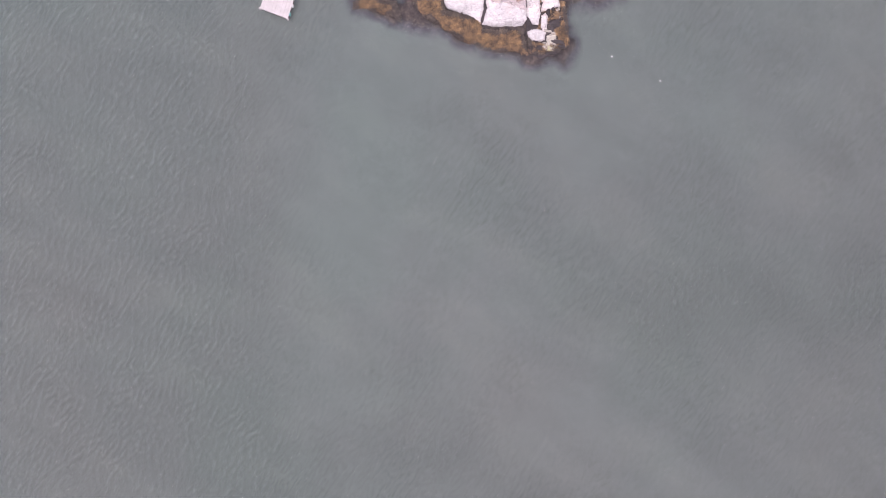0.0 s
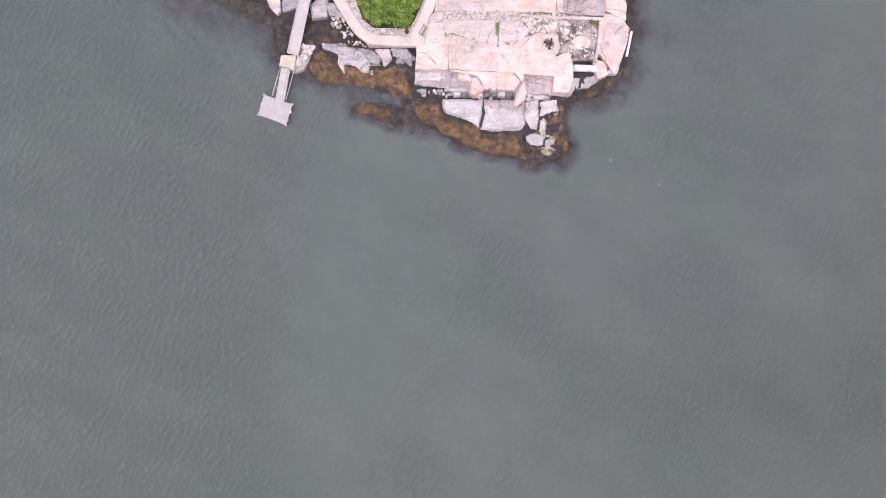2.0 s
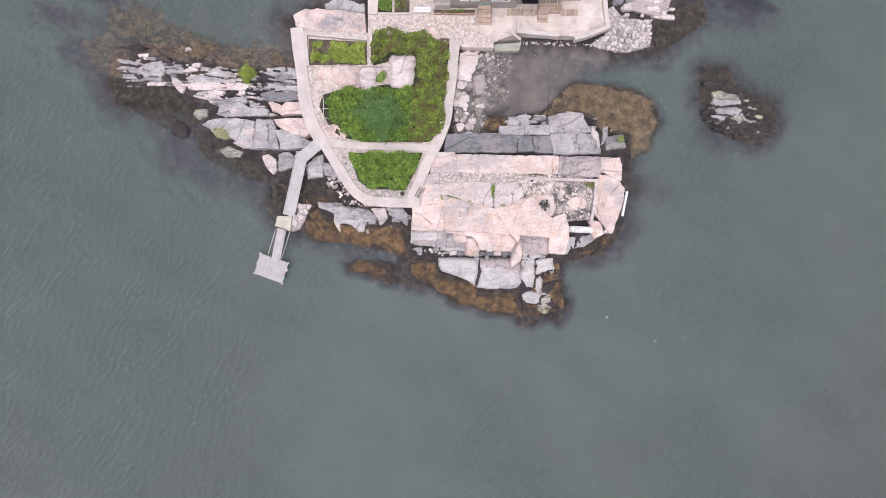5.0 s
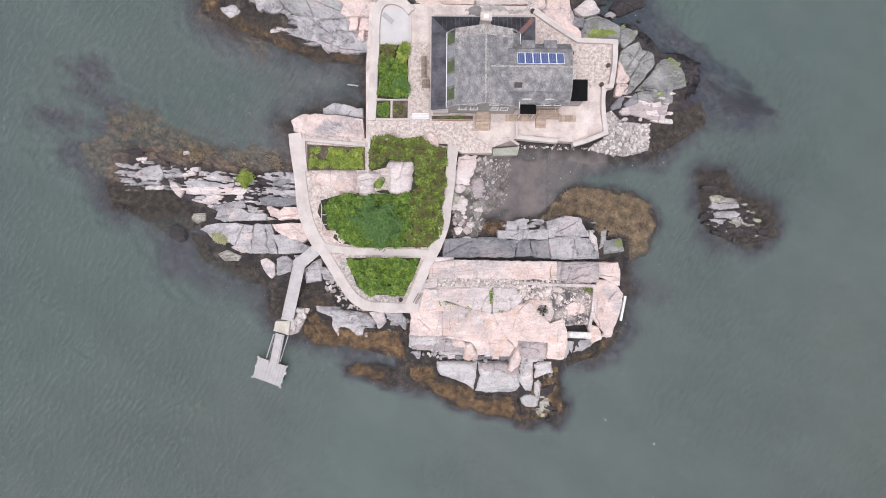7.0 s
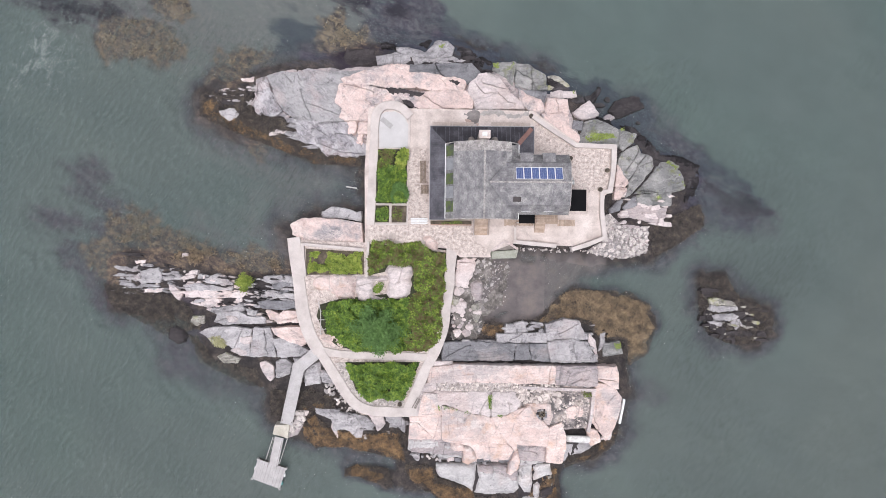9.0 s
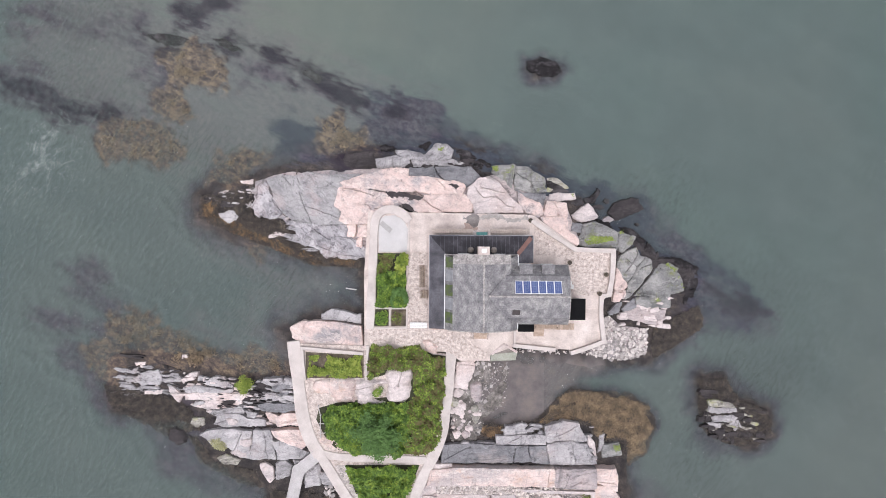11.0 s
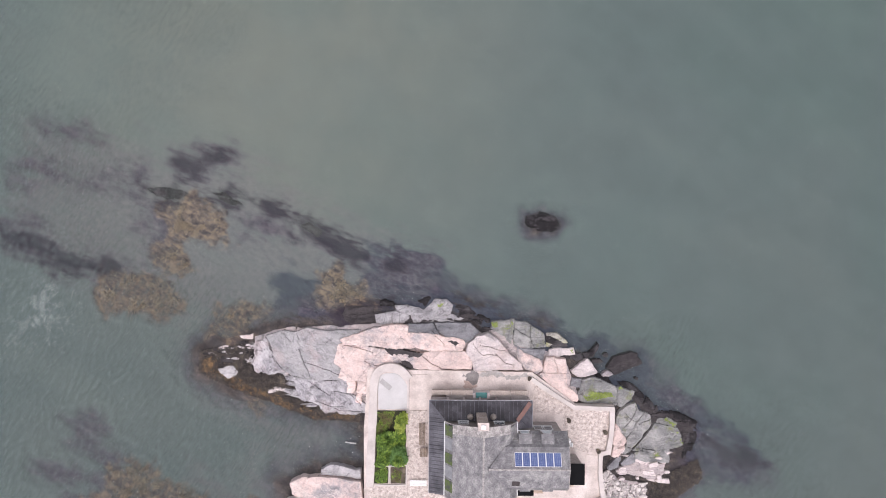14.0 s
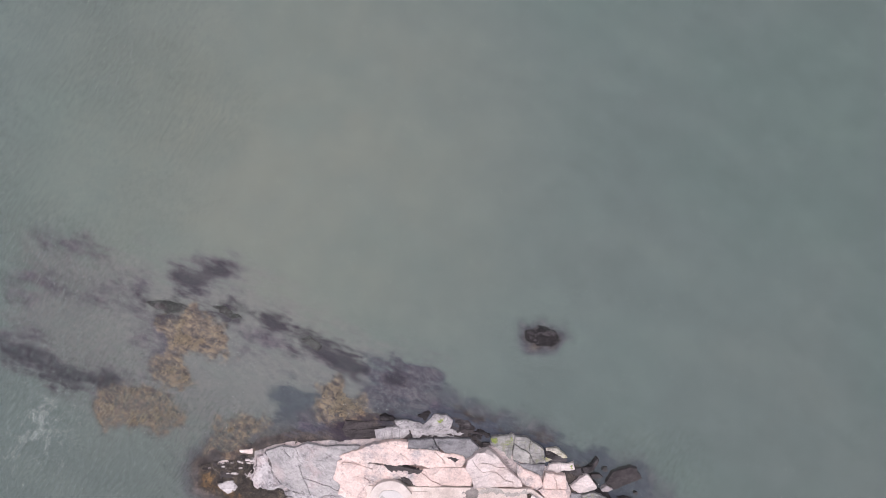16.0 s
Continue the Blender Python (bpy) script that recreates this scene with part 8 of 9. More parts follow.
part("ash", prism(bmesh.new(), [(x + 0.56 * math.cos(t), y + 0.56 * math.sin(t)) for t in np.linspace(0, 5.6, 9)], 1.8, 2.1), SOIL, pit)
for u, v, turn in ((0.1, 0.05, 30), (-0.12, 0.1, 100), (0.0, -0.14, 160)):
    part("charred_stick", boxed(-0.3, 0.3, -0.05, 0.05, 0, 0.1, 0.02, Matrix.Translation((x + u, y + v, 2.1)) @ pose(0, 0, 0, 0, 0, turn)), (TAR, GREYWOOD)[turn == 100], pit)
wall_a, wall_b = [(17.2, -26.9), (20.4, -27.0)]
log = part("fallen_lintel", beam(bmesh.new(), (*wall_a, 2.1), (*wall_b, 2.1), 0.85, 0.6), plain("white_stone", [(0.35, (0.5, 0.47, 0.45)), (0.6, (0.76, 0.74, 0.72))], 1.2, 6.0, grain=0.25), at=(*wall_a, 1.8))
bmx = bmesh.new()
bmx.from_mesh(log.data)
bmesh.ops.bevel(bmx, geom=list(bmx.edges), offset=0.1, segments=2, affect="EDGES")
bmx.to_mesh(log.data)
tagged(log, "long white stone lintel lying on the ruin", "stone")
for line, w, top in (([(10.6, -19.9), (15.4, -20.1), (21.2, -20.2)], 0.4, 2.25), ([(20.9, -20.2), (20.7, -23.3), (20.2, -26.0)], 0.45, 2.2)):
    walled(line, w, 1.2, top, "low pale ruined foundation wall", PALE, "ruin_wall")
bo_a, bo_b = [(25.3, -21.6), (24.7, -25.0)]
board = part("white_board", beam(bmesh.new(), (*bo_a, 1.3), (*bo_b, 1.25), 0.3, 0.4), WHITE, at=(*bo_a, 1.1))
tagged(board, "long white timber lying at the rock's edge", "timber")
bp = [(-2.9, -21.6), (-3.6, -22.9)]
bench = thing("bench", (*bp[0], 2.04), "plain grey wooden bench beside the path", "bench")
d = Vector((bp[1][0] - bp[0][0], bp[1][1] - bp[0][1], 0)).normalized()
s = Vector((d.y, -d.x, 0))
for k, off in enumerate((0.0, 0.16, 0.45)):
    z = 2.48 if k < 2 else 2.85
    part("slat", beam(bmesh.new(), (bp[0][0] + s.x * off, bp[0][1] + s.y * off, z), (bp[1][0] + s.x * off, bp[1][1] + s.y * off, z), 0.12, 0.05), GREYWOOD, bench)
for u in (0.08, 0.92):
    x, y = bp[0][0] + (bp[1][0] - bp[0][0]) * u, bp[0][1] + (bp[1][1] - bp[0][1]) * u
    for off in (0.02, 0.42):
        part("leg", boxed(x + s.x * off - 0.04, x + s.x * off + 0.04, y + s.y * off - 0.04, y + s.y * off + 0.04, 2.02, 2.46 if off < 0.1 else 2.86), GREYWOOD, bench)
# garden arbour rails
for a, b in zip([(-16.9, -8.4), (-16.6, -9.7), (-16.6, -12.8), (-16.7, -10.8), (-16.6, -12.1)], [(-16.6, -9.7), (-16.6, -12.8), (-16.6, -12.8), (-15.7, -10.8), (-16.0, -12.1)]):
    if a != b:
        rail = tagged(part("rail_fence", beam(bmesh.new(), (*a, 2.5), (*b, 2.5), 0.1, 0.08), DOCKWOOD, at=(*a, 1.9)), "thin pale garden rail", "rail", "garden rails")
        for q in (a, b):
            part("post", boxed(q[0] - 0.05, q[0] + 0.05, q[1] - 0.05, q[1] + 0.05, 1.85, 2.5), METAL, rail)
# wooden seats beside the porch
seat = [(-2.85, 11.0), (-2.85, 8.0)]
lounge = thing("garden_bench", (*seat[0], 2.07), "brown slatted wooden bench by the porch", "bench")
for k in range(5):
    part("slat", beam(bmesh.new(), (seat[0][0] - 0.25 + 0.16 * k, seat[0][1], 2.5), (seat[1][0] - 0.25 + 0.16 * k, seat[1][1], 2.5), 0.11, 0.05), BROWNWOOD, lounge)
for yq in (seat[0][1] - 0.1, seat[1][1] + 0.1):
    for dx in (-0.25, 0.38):
        part("leg", boxed(seat[0][0] + dx - 0.04, seat[0][0] + dx + 0.04, yq - 0.04, yq + 0.04, 2.05, 2.48), BROWNWOOD, lounge)
table = (-2.5, 7.1)
tb = thing("garden_table", (*table, 2.07), "dark brown wooden table by the porch", "table")
for k in range(6):
    part("board", boxed(table[0] - 0.5 + 0.17 * k, table[0] - 0.35 + 0.17 * k, table[1] - 0.6, table[1] + 0.6, 2.76, 2.8), BROWNWOOD, tb)
for dx in (-0.4, 0.4):
    for dy in (-0.5, 0.5):
        part("leg", boxed(table[0] + dx - 0.04, table[0] + dx + 0.04, table[1] + dy - 0.04, table[1] + dy + 0.04, 2.05, 2.76), BROWNWOOD, tb)
mat_p = (-7.8, 16.2)
tagged(part("doormat", boxed(-0.35, 0.35, -0.9, 0.9, 0, 0.03, 0.01, Matrix.Translation((*mat_p, 2.04)) @ pose(0, 0, 0, 0, 0, 50)), plain("faded_board", [(0.3, (0.38, 0.36, 0.35)), (0.7, (0.45, 0.43, 0.42))], 2.0, 9.0, grain=0.2), at=(*mat_p, 2.03)), "grey weathered board lying in the yard", "board")
# white bench, chair and driftwood
wb = [(-4.4, 3.1), (-2.1, 2.5)]
wbench = thing("white_bench", (*wb[0], 2.07), "white slatted bench at the walkway's end", "bench")
for k in range(4):
    y = wb[0][1] + (wb[1][1] - wb[0][1]) * k / 3
    part("slat", beam(bmesh.new(), (wb[0][0], y, 2.5), (wb[1][0], y, 2.5), 0.16, 0.05), WHITE, wbench)
for x in (wb[0][0] + 0.15, wb[1][0] - 0.15):
    for y in (wb[0][1], wb[1][1]):
        part("leg", boxed(x - 0.04, x + 0.04, y - 0.04, y + 0.04, 2.05, 2.48), WHITE, wbench)
ch = (17.5, 8.2)
chair = thing("garden_chair", (*ch, 2.05), "white garden chair on the gravel terrace", "chair")
part("seat", boxed(ch[0] - 0.28, ch[0] + 0.28, ch[1] - 0.28, ch[1] + 0.28, 2.45, 2.5, 0.02), WHITE, chair)
part("backrest", boxed(ch[0] - 0.28, ch[0] + 0.28, ch[1] + 0.26, ch[1] + 0.32, 2.5, 3.0, 0.02), WHITE, chair)
for dx in (-0.25, 0.25):
    part("armrest", boxed(ch[0] + dx - 0.05, ch[0] + dx + 0.05, ch[1] - 0.28, ch[1] + 0.28, 2.68, 2.72), WHITE, chair)
    for dy in (-0.25, 0.25):
        part("leg", boxed(ch[0] + dx - 0.03, ch[0] + dx + 0.03, ch[1] + dy - 0.03, ch[1] + dy + 0.03, 2.03, 2.68), WHITE, chair)
dw = [(-13.6, 7.6), (-12.1, 7.4)]
drift = tagged(part("driftwood", beam(bmesh.new(), (*dw[0], 0.12), (*dw[1], 0.16), 0.16, 0.2), DOCKWOOD, at=(*dw[0], 0.0)), "pale driftwood log afloat by the yard wall", "driftwood")
# pots and buoys
for x, y in [(11.9, 17.2), (21.4, 7.3), (22.3, 9.9), (17.3, 11.5), (-5.7, -22.3)]:
    pot = thing("flower_pot", (x, y, 2.03), "small dark round plant pot", "pot", "plant pots")
    bm = bmesh.new()
    bmesh.ops.create_cone(bm, cap_ends=True, segments=14, radius1=0.24, radius2=0.32, depth=0.5, matrix=Matrix.Translation((x, y, 2.28)))
    part("tub", bm, SOIL, pot)
    rng = np.random.RandomState(int(abs(x * 10)))
    sp = rng.normal(0, 0.09, (60, 2)) + (x, y)
    blades("plant", sp, 2.5 + rng.uniform(0, 0.12, 60), 0.1, 0.03, 0.5, 5, DARKKELP, pot)


def buoy(x, y):
    ob = thing("buoy", (x, y, -0.1), "small white round mooring buoy on the water", "buoy", "buoys")
    bm = bmesh.new()
    bmesh.ops.create_uvsphere(bm, u_segments=14, v_segments=9, radius=0.11, matrix=Matrix.Translation((x, y, 0.03)))
    part("ball", bm, WHITE, ob)
    part("stem", boxed(x - 0.02, x + 0.02, y - 0.02, y + 0.02, 0.15, 0.32), METAL, ob)


for x, y in [(23.1, -39.2), (30.0, -42.5)]:
    buoy(x, y)

# ---- planting ----
planting("garden_plants", [(-18.5, -1.5), (-11.0, -1.6), (-11.1, -4.4), (-18.4, -4.5)], 1.9, 1.0, 220, 0.24, LIMELEAF, "clumps of yellow-green shrubs in a walled bed", "plants", 11, thin=0.4)
planting("heath_plants", [(-10.0, 0.1), (-2.9, -0.0), (-1.4, -1.4), (0.5, -1.5), (0.3, -8.7), (-0.3, -13.4), (-2.1, -15.1), (-5.1, -15.1), (-4.7, -8.3), (-4.1, -7.6), (-4.1, -3.3), (-7.6, -3.3), (-10.0, -4.6)], 1.9, 1.7, 190, 0.3, HEATH, "dense green and brown heath planting", "plants", 12, thin=0.24, lump=1.1)
planting("garden_plants", [(-16.4, -9.6), (-15.8, -8.7), (-14.2, -8.0), (-7.2, -8.0), (-4.7, -7.8), (-4.2, -10.3), (-4.7, -15.1), (-11.0, -15.2), (-13.2, -14.6), (-14.2, -13.8), (-15.6, -12.3)], 1.9, 1.9, 200, 0.32, GREEN, "dense bright green shrubs in the garden", "plants", 13, thin=0.2, lump=1.2)
planting("garden_plants", [(-13.2, -16.7), (-3.0, -16.6), (-4.6, -20.4), (-5.4, -21.7), (-10.2, -21.7), (-11.8, -20.6)], 1.9, 1.7, 200, 0.32, GREEN, "dense bright green shrubs between the paths", "plants", 14, thin=0.16, lump=1.2)
planting("bed_plants", [(-9.0, 12.5), (-6.6, 12.5), (-6.7, 10.2), (-9.0, 8.9)], 2.1, 0.6, 220, 0.2, HEATH, "low brownish plants by the yard", "plants", 25, thin=0.15)
planting("yard_shrub", [(-7.3, 7.8), (-5.1, 8.1), (-4.6, 6.7), (-4.8, 5.0), (-6.9, 5.3)], 2.3, 1.6, 260, 0.26, TREELEAF, "dark green rounded shrub in the bed", "shrub", 26, lump=1.5)
planting("garden_plants", [(-9.0, 9.8), (-6.6, 10.6), (-5.2, 9.9), (-5.0, 7.5), (-5.0, 5.4), (-9.0, 5.4)], 2.1, 2.0, 280, 0.28, GREEN, "tall leafy green shrubs by the yard", "plants", 15, thin=0.08, lump=1.4)
planting("yard_shrub", [(-6.5, 11.9), (-5.3, 12.7), (-4.7, 12.1), (-4.7, 10.0), (-5.6, 9.5), (-6.4, 10.4)], 2.6, 1.0, 180, 0.34, LIMELEAF, "light green broad-leaved shrub in the bed", "shrub", 16)
planting("vegetables", [(-9.2, 4.7), (-7.4, 4.7), (-7.5, 2.7), (-9.3, 2.7)], 2.1, 0.4, 160, 0.2, GREEN, "rows of green vegetables", "vegetables", 17, thin=0.25)
planting("vegetables", [(-6.9, 4.7), (-5.1, 4.8), (-5.1, 2.8), (-7.0, 2.7)], 2.1, 0.4, 120, 0.18, HEATH, "mixed green and reddish vegetables", "vegetables", 18, thin=0.3)
planting("outcrop_plants", [(-9.6, -6.3), (-9.1, -5.4), (-8.1, -5.3), (-7.7, -6.0), (-8.0, -7.0), (-8.9, -7.4), (-9.5, -7.0)], 2.22, 0.45, 220, 0.18, GREEN, "small round patch of plants in the outcrop", "plants", 19)
planting("planter_plants", [(-1.6, 2.4), (3.8, 2.4), (3.8, 2.85), (-1.6, 2.85)], 2.4, 0.4, 200, 0.16, HEATH, "green and reddish plants in the planter", "plants", 20)
planting("crevice_plants", [(6.4, -21.0), (6.9, -21.0), (7.0, -23.5), (8.4, -23.7), (8.3, -23.9), (6.6, -23.7)], 2.4, 0.3, 250, 0.16, GREEN, "green plants growing in a rock crevice", "plants", 21)
planting("crevice_plants", [(-0.9, -22.2), (-0.2, -22.3), (0.1, -23.1), (-0.4, -23.2)], 2.3, 0.3, 250, 0.16, GREEN, "green plants growing in a rock crevice", "plants", 22)
planting("crevice_plants", [(0.3, -22.4), (2.6, -22.8), (5.3, -23.4), (6.7, -24.2), (6.7, -24.6), (5.2, -23.9), (2.5, -23.3), (0.3, -22.9)], 2.42, 0.2, 120, 0.12, GREEN, "thin line of plants along a rock crack", "plants", 27, thin=0.45)
planting("ruin_plants", [(19.0, -20.2), (20.7, -20.2), (20.7, -21.2), (19.7, -21.3)], 1.95, 0.4, 200, 0.16, HEATH, "olive weeds in the ruin's corner", "plants", 23)


def tree(name, x, y, z, tall, wide, leaves, leaf, mat, label, seed, low=0.35):
    """Tapered trunk, limbs and a crown of many small leaves in uneven clumps."""
    rng = np.random.RandomState(seed)
    ob = thing(name, (x, y, z), label, "tree" if tall > 2.5 else "shrub")
    bm = bmesh.new()
    bmesh.ops.create_cone(bm, cap_ends=True, segments=9, radius1=0.05 * tall, radius2=0.012 * tall, depth=tall * 0.85, matrix=Matrix.Translation((x, y, z + tall * 0.42)))
    part("trunk", bm, BARK, ob)
    spots, zs = [], []
    for k in range(16):
        a, h = 2.4 * k + rng.uniform(-0.3, 0.3), low + (1 - low) * k / 16
        r = wide * (1.0 - 0.75 * (k / 16) ** 1.5) * rng.uniform(0.7, 1.1)
        tip = Vector((x + r * math.cos(a), y + r * math.sin(a), z + tall * h))
        part("limb", beam(bmesh.new(), (x, y, z + tall * h * 0.8), tip, 0.03 * tall * (1 - 0.6 * h), 0.03 * tall * (1 - 0.6 * h)), BARK, ob)
        n = leaves // 16
        u = rng.uniform(0.25, 1.05, n)
        spots.append(np.stack([x + r * u * math.cos(a) + rng.normal(0, 0.2 * wide * 0.6, n), y + r * u * math.sin(a) + rng.normal(0, 0.2 * wide * 0.6, n)], 1))
        zs.append(z + tall * h * (0.8 + 0.2 * u) + rng.normal(0, 0.08 * tall, n))
    blades("crown", np.concatenate(spots), np.maximum(np.concatenate(zs), z + 0.15), leaf, leaf * 0.3, 0.1, seed, mat, ob)


x, y = (-8.7, -12.8)
tree("garden_tree", x, y + 0.9, 1.9, 4.2, 3.3, 8000, 0.3, TREELEAF, "soft blue-green tree standing in the garden", 31)
x, y = (-27.4, -5.8)
tree("shore_bush", x, y, 0.6, 1.5, 1.3, 2600, 0.2, LIMELEAF, "bright green bush growing between the strata", 32, low=0.3)


# ---- rockweed, rubble and pebbles ----
def rockweed(poly, per_m2, seed, mat, label):
    """Fronds in clumps, lying over the rock, darker at the margin and trailing off under water."""
    p = scatter(poly, per_m2, seed, 0.16, 1.5, 0.5)
    clump = wave(p[:, 0], p[:, 1], 0.55, seed) * 0.6 + wave(p[:, 0], p[:, 1], 0.25, seed + 1) * 0.4
    z = ground_z(p[:, 0], p[:, 1]) - 0.04 + 0.34 * clump
    rim = edge_distance(poly, p[:, 0], p[:, 1]) < 1.1 * wave(p[:, 0], p[:, 1], 1.3, seed + 5)
    if mat is DARKKELP:
        rim[:] = False
    if rim.sum() < 30 or (~rim).sum() < 30:
        rim[:] = False
    blades("rockweed", p[~rim], z[~rim], 0.26, 0.05, 0.1, seed, mat, None, label, "seaweed")
    if rim.any():
        blades("rockweed", p[rim], z[rim], 0.26, 0.05, 0.1, seed, DARKKELP, None, "dark brown rockweed at the water's edge", "seaweed")


for seed, (poly, mat) in enumerate((
    ([(-20.1, -25.0), (-14.5, -26.5), (-5.0, -26.8), (-4.8, -31.2), (-6.5, -30.9), (-11.3, -29.6), (-17.6, -29.2), (-19.6, -27.7)], KELPMAT),
    ([(-14.1, -32.1), (-11.3, -31.4), (-7.3, -31.9), (-6.5, -35.2), (-8.1, -34.4), (-11.3, -33.5), (-13.5, -33.3)], KELPMAT),
    ([(-5.6, -31.2), (-0.8, -31.3), (-0.5, -33.1), (1.4, -33.5), (4.6, -34.6), (5.0, -35.5), (10.6, -35.8), (11.4, -39.4), (6.3, -39.0), (1.5, -37.5), (-1.3, -35.9), (-4.9, -33.2)], KELPMAT),
    ([(5.3, -11.2), (8.9, -11.1), (8.8, -12.9), (6.9, -13.5), (5.5, -12.8)], KELPMAT),
    ([(11.7, -12.7), (13.7, -10.0), (16.0, -7.8), (18.0, -6.2), (21.9, -6.5), (26.3, -6.7), (29.5, -8.6), (30.4, -11.8), (29.0, -15.8), (26.0, -17.4), (25.2, -13.8), (22.0, -13.4), (20.4, -11.9), (18.8, -10.8), (14.5, -11.3)], OCHREKELP),
    ([(6.1, -11.3), (14.5, -10.3), (14.5, -12.7), (12.1, -12.6), (11.3, -11.1)], KELPMAT),
    ([(-34.2, 17.6), (-30.2, 15.3), (-24.4, 13.0), (-18.0, 10.6), (-11.5, 10.5), (-11.5, 11.9), (-18.0, 12.4), (-24.0, 15.0), (-29.5, 17.6), (-32.0, 20.0), (-34.0, 19.6)], KELPMAT),
    ([(12.0, -31.2), (16.3, -31.4), (17.0, -35.0), (17.3, -38.3), (14.0, -39.6), (11.2, -39.2), (10.8, -36.2), (12.3, -34.9)], KELPMAT),
    ([(-20.3, -22.6), (-17.8, -22.2), (-14.6, -22.8), (-14.6, -23.6), (-17.8, -23.9), (-18.6, -25.2), (-20.2, -25.0)], KELPMAT),
    ([(-19.5, -24.8), (-17.4, -24.3), (-15.2, -26.8), (-11.5, -27.8), (-8.5, -26.5), (-5.0, -26.6), (-5.0, -28.5), (-12.0, -28.2), (-18.0, -27.5)], KELPMAT),
    ([(17.8, -29.6), (19.6, -29.4), (22.0, -28.2), (24.4, -26.4), (24.5, -28.2), (21.4, -30.4), (17.6, -31.5)], KELPMAT),
    ([(-24.3, -20.9), (-15.2, -20.9), (-14.8, -23.4), (-19.1, -23.8), (-23.9, -24.9)], DARKKELP),
    ([(-34.0, 20.5), (-26.5, 21.7), (-26.6, 17.8), (-22.5, 17.0), (-20.1, 13.9), (-11.4, 11.6), (-11.4, 10.4), (-17.7, 10.7), (-24.9, 13.4), (-30.4, 15.5), (-34.2, 17.3)], DARKKELP),
    ([(-47.9, -6.1), (-43.1, -6.5), (-35.9, -8.4), (-33.5, -12.3), (-38.3, -14.0), (-46.3, -9.7)], DARKKELP),
    ([(29.0, 2.9), (36.0, 5.7), (36.9, 2.5), (32.2, -0.7), (29.0, -2.3)], DARKKELP),
    ([(16.6, -29.4), (22.2, -28.6), (24.9, -26.1), (24.6, -28.5), (21.4, -30.6), (17.5, -31.8)], DARKKELP),
    ([(35.7, -4.6), (39.7, -4.2), (41.7, -7.3), (45.8, -8.9), (46.7, -12.4), (44.2, -14.2), (40.2, -14.2), (37.0, -12.5), (36.0, -9.3)], DARKKELP),
    ([(-36.0, -13.2), (-34.2, -13.6), (-31.6, -17.1), (-26.0, -17.9), (-24.8, -21.0), (-28.8, -20.3), (-34.4, -17.1)], DARKKELP),
)):
    rockweed(poly, 300, 60 + seed, mat, "dark brown rockweed lying over tidal rock" if mat is DARKKELP else "golden-brown rockweed lying over tidal rock")

for seed, poly in enumerate((
    [(-39.3, 41.0), (-34.7, 41.7), (-31.3, 39.5), (-30.8, 36.8), (-34.7, 36.2), (-38.4, 36.9)], [(-41.2, 34.0), (-37.3, 34.5), (-35.2, 32.2), (-37.0, 31.1)],
    [(-49.0, 28.1), (-46.3, 31.5), (-42.7, 30.8), (-39.1, 29.2), (-36.6, 27.3), (-38.6, 25.5), (-43.8, 25.2), (-47.8, 26.9)],
    [(-17.4, 31.0), (-15.3, 31.5), (-11.8, 29.0), (-9.8, 27.0), (-12.6, 26.2), (-16.2, 27.5)], [(-31.5, 25.0), (-28.2, 26.8), (-24.7, 26.6), (-25.7, 24.9), (-30.3, 22.9)],
    [(-46.8, 3.4), (-41.6, 3.9), (-39.2, 1.1), (-35.0, 0.2), (-31.2, -1.2), (-23.3, -2.1), (-22.1, -4.6), (-26.1, -4.2), (-32.6, -4.2), (-36.4, -3.4), (-42.1, -2.1), (-46.8, -0.2)],
)):
    p = scatter(poly, 90, 90 + seed, 0.4, 2.2, 1.2)
    p = p[wave(p[:, 0], p[:, 1], 0.9, 95 + seed) > 0.42]
    blades("drowned_weed", p, ground_z(p[:, 0], p[:, 1]) + 0.05 + 0.15 * wave(p[:, 0], p[:, 1], 0.5, seed), 0.34, 0.06, 0.1, 90 + seed, OCHREKELP, None, "ochre weed waving just under the water", "seaweed")


def stones(name, poly, per_m2, size, z, mat, label, seed, thin=0.0, on_ground=False, flat=1.0):
    """Loose stones, uncounted, joined in one mesh."""
    p = scatter(poly, per_m2, seed, thin)
    rng = np.random.RandomState(seed)
    verts, faces = [], []
    zz = ground_z(p[:, 0], p[:, 1]) if on_ground else np.full(len(p), z)
    for (x, y), h in zip(p, zz):
        s = size * min(rng.lognormal(0, 0.55), 2.3)
        a, thin_ = rng.uniform(0, 6.28), rng.uniform(0.5, 0.95)
        n = rng.randint(4, 7)
        k0 = len(verts)
        rad = rng.uniform(0.65, 1.15, n) * s
        lean = rng.normal(0, 0.25 * flat, 2)
        for lvl, sc in ((-0.25 * flat, 1.0), (0.35 * flat, 0.88)):
            for k in range(n):
                t = 2 * math.pi * k / n
                u, v = rad[k] * sc * math.cos(t), rad[k] * sc * math.sin(t) * thin_
                verts.append((x + u * math.cos(a) - v * math.sin(a), y + u * math.sin(a) + v * math.cos(a), h + lvl * s + u * lean[0] + v * lean[1]))
        verts.append((x, y, h + 0.37 * s * flat))
        for k in range(n):
            j = (k + 1) % n
            faces += [(k0 + k, k0 + j, k0 + n + j, k0 + n + k), (k0 + n + k, k0 + n + j, k0 + 2 * n)]
    me = bpy.data.meshes.new(name)
    base = np.array([p[:, 0].mean(), p[:, 1].mean(), zz.min()])
    me.from_pydata((np.array(verts) - base).tolist(), [], faces)
    me.materials.append(mat)
    ob = new(name, me)
    ob.location = base
    return tagged(ob, label, "stones", kind="stuff")


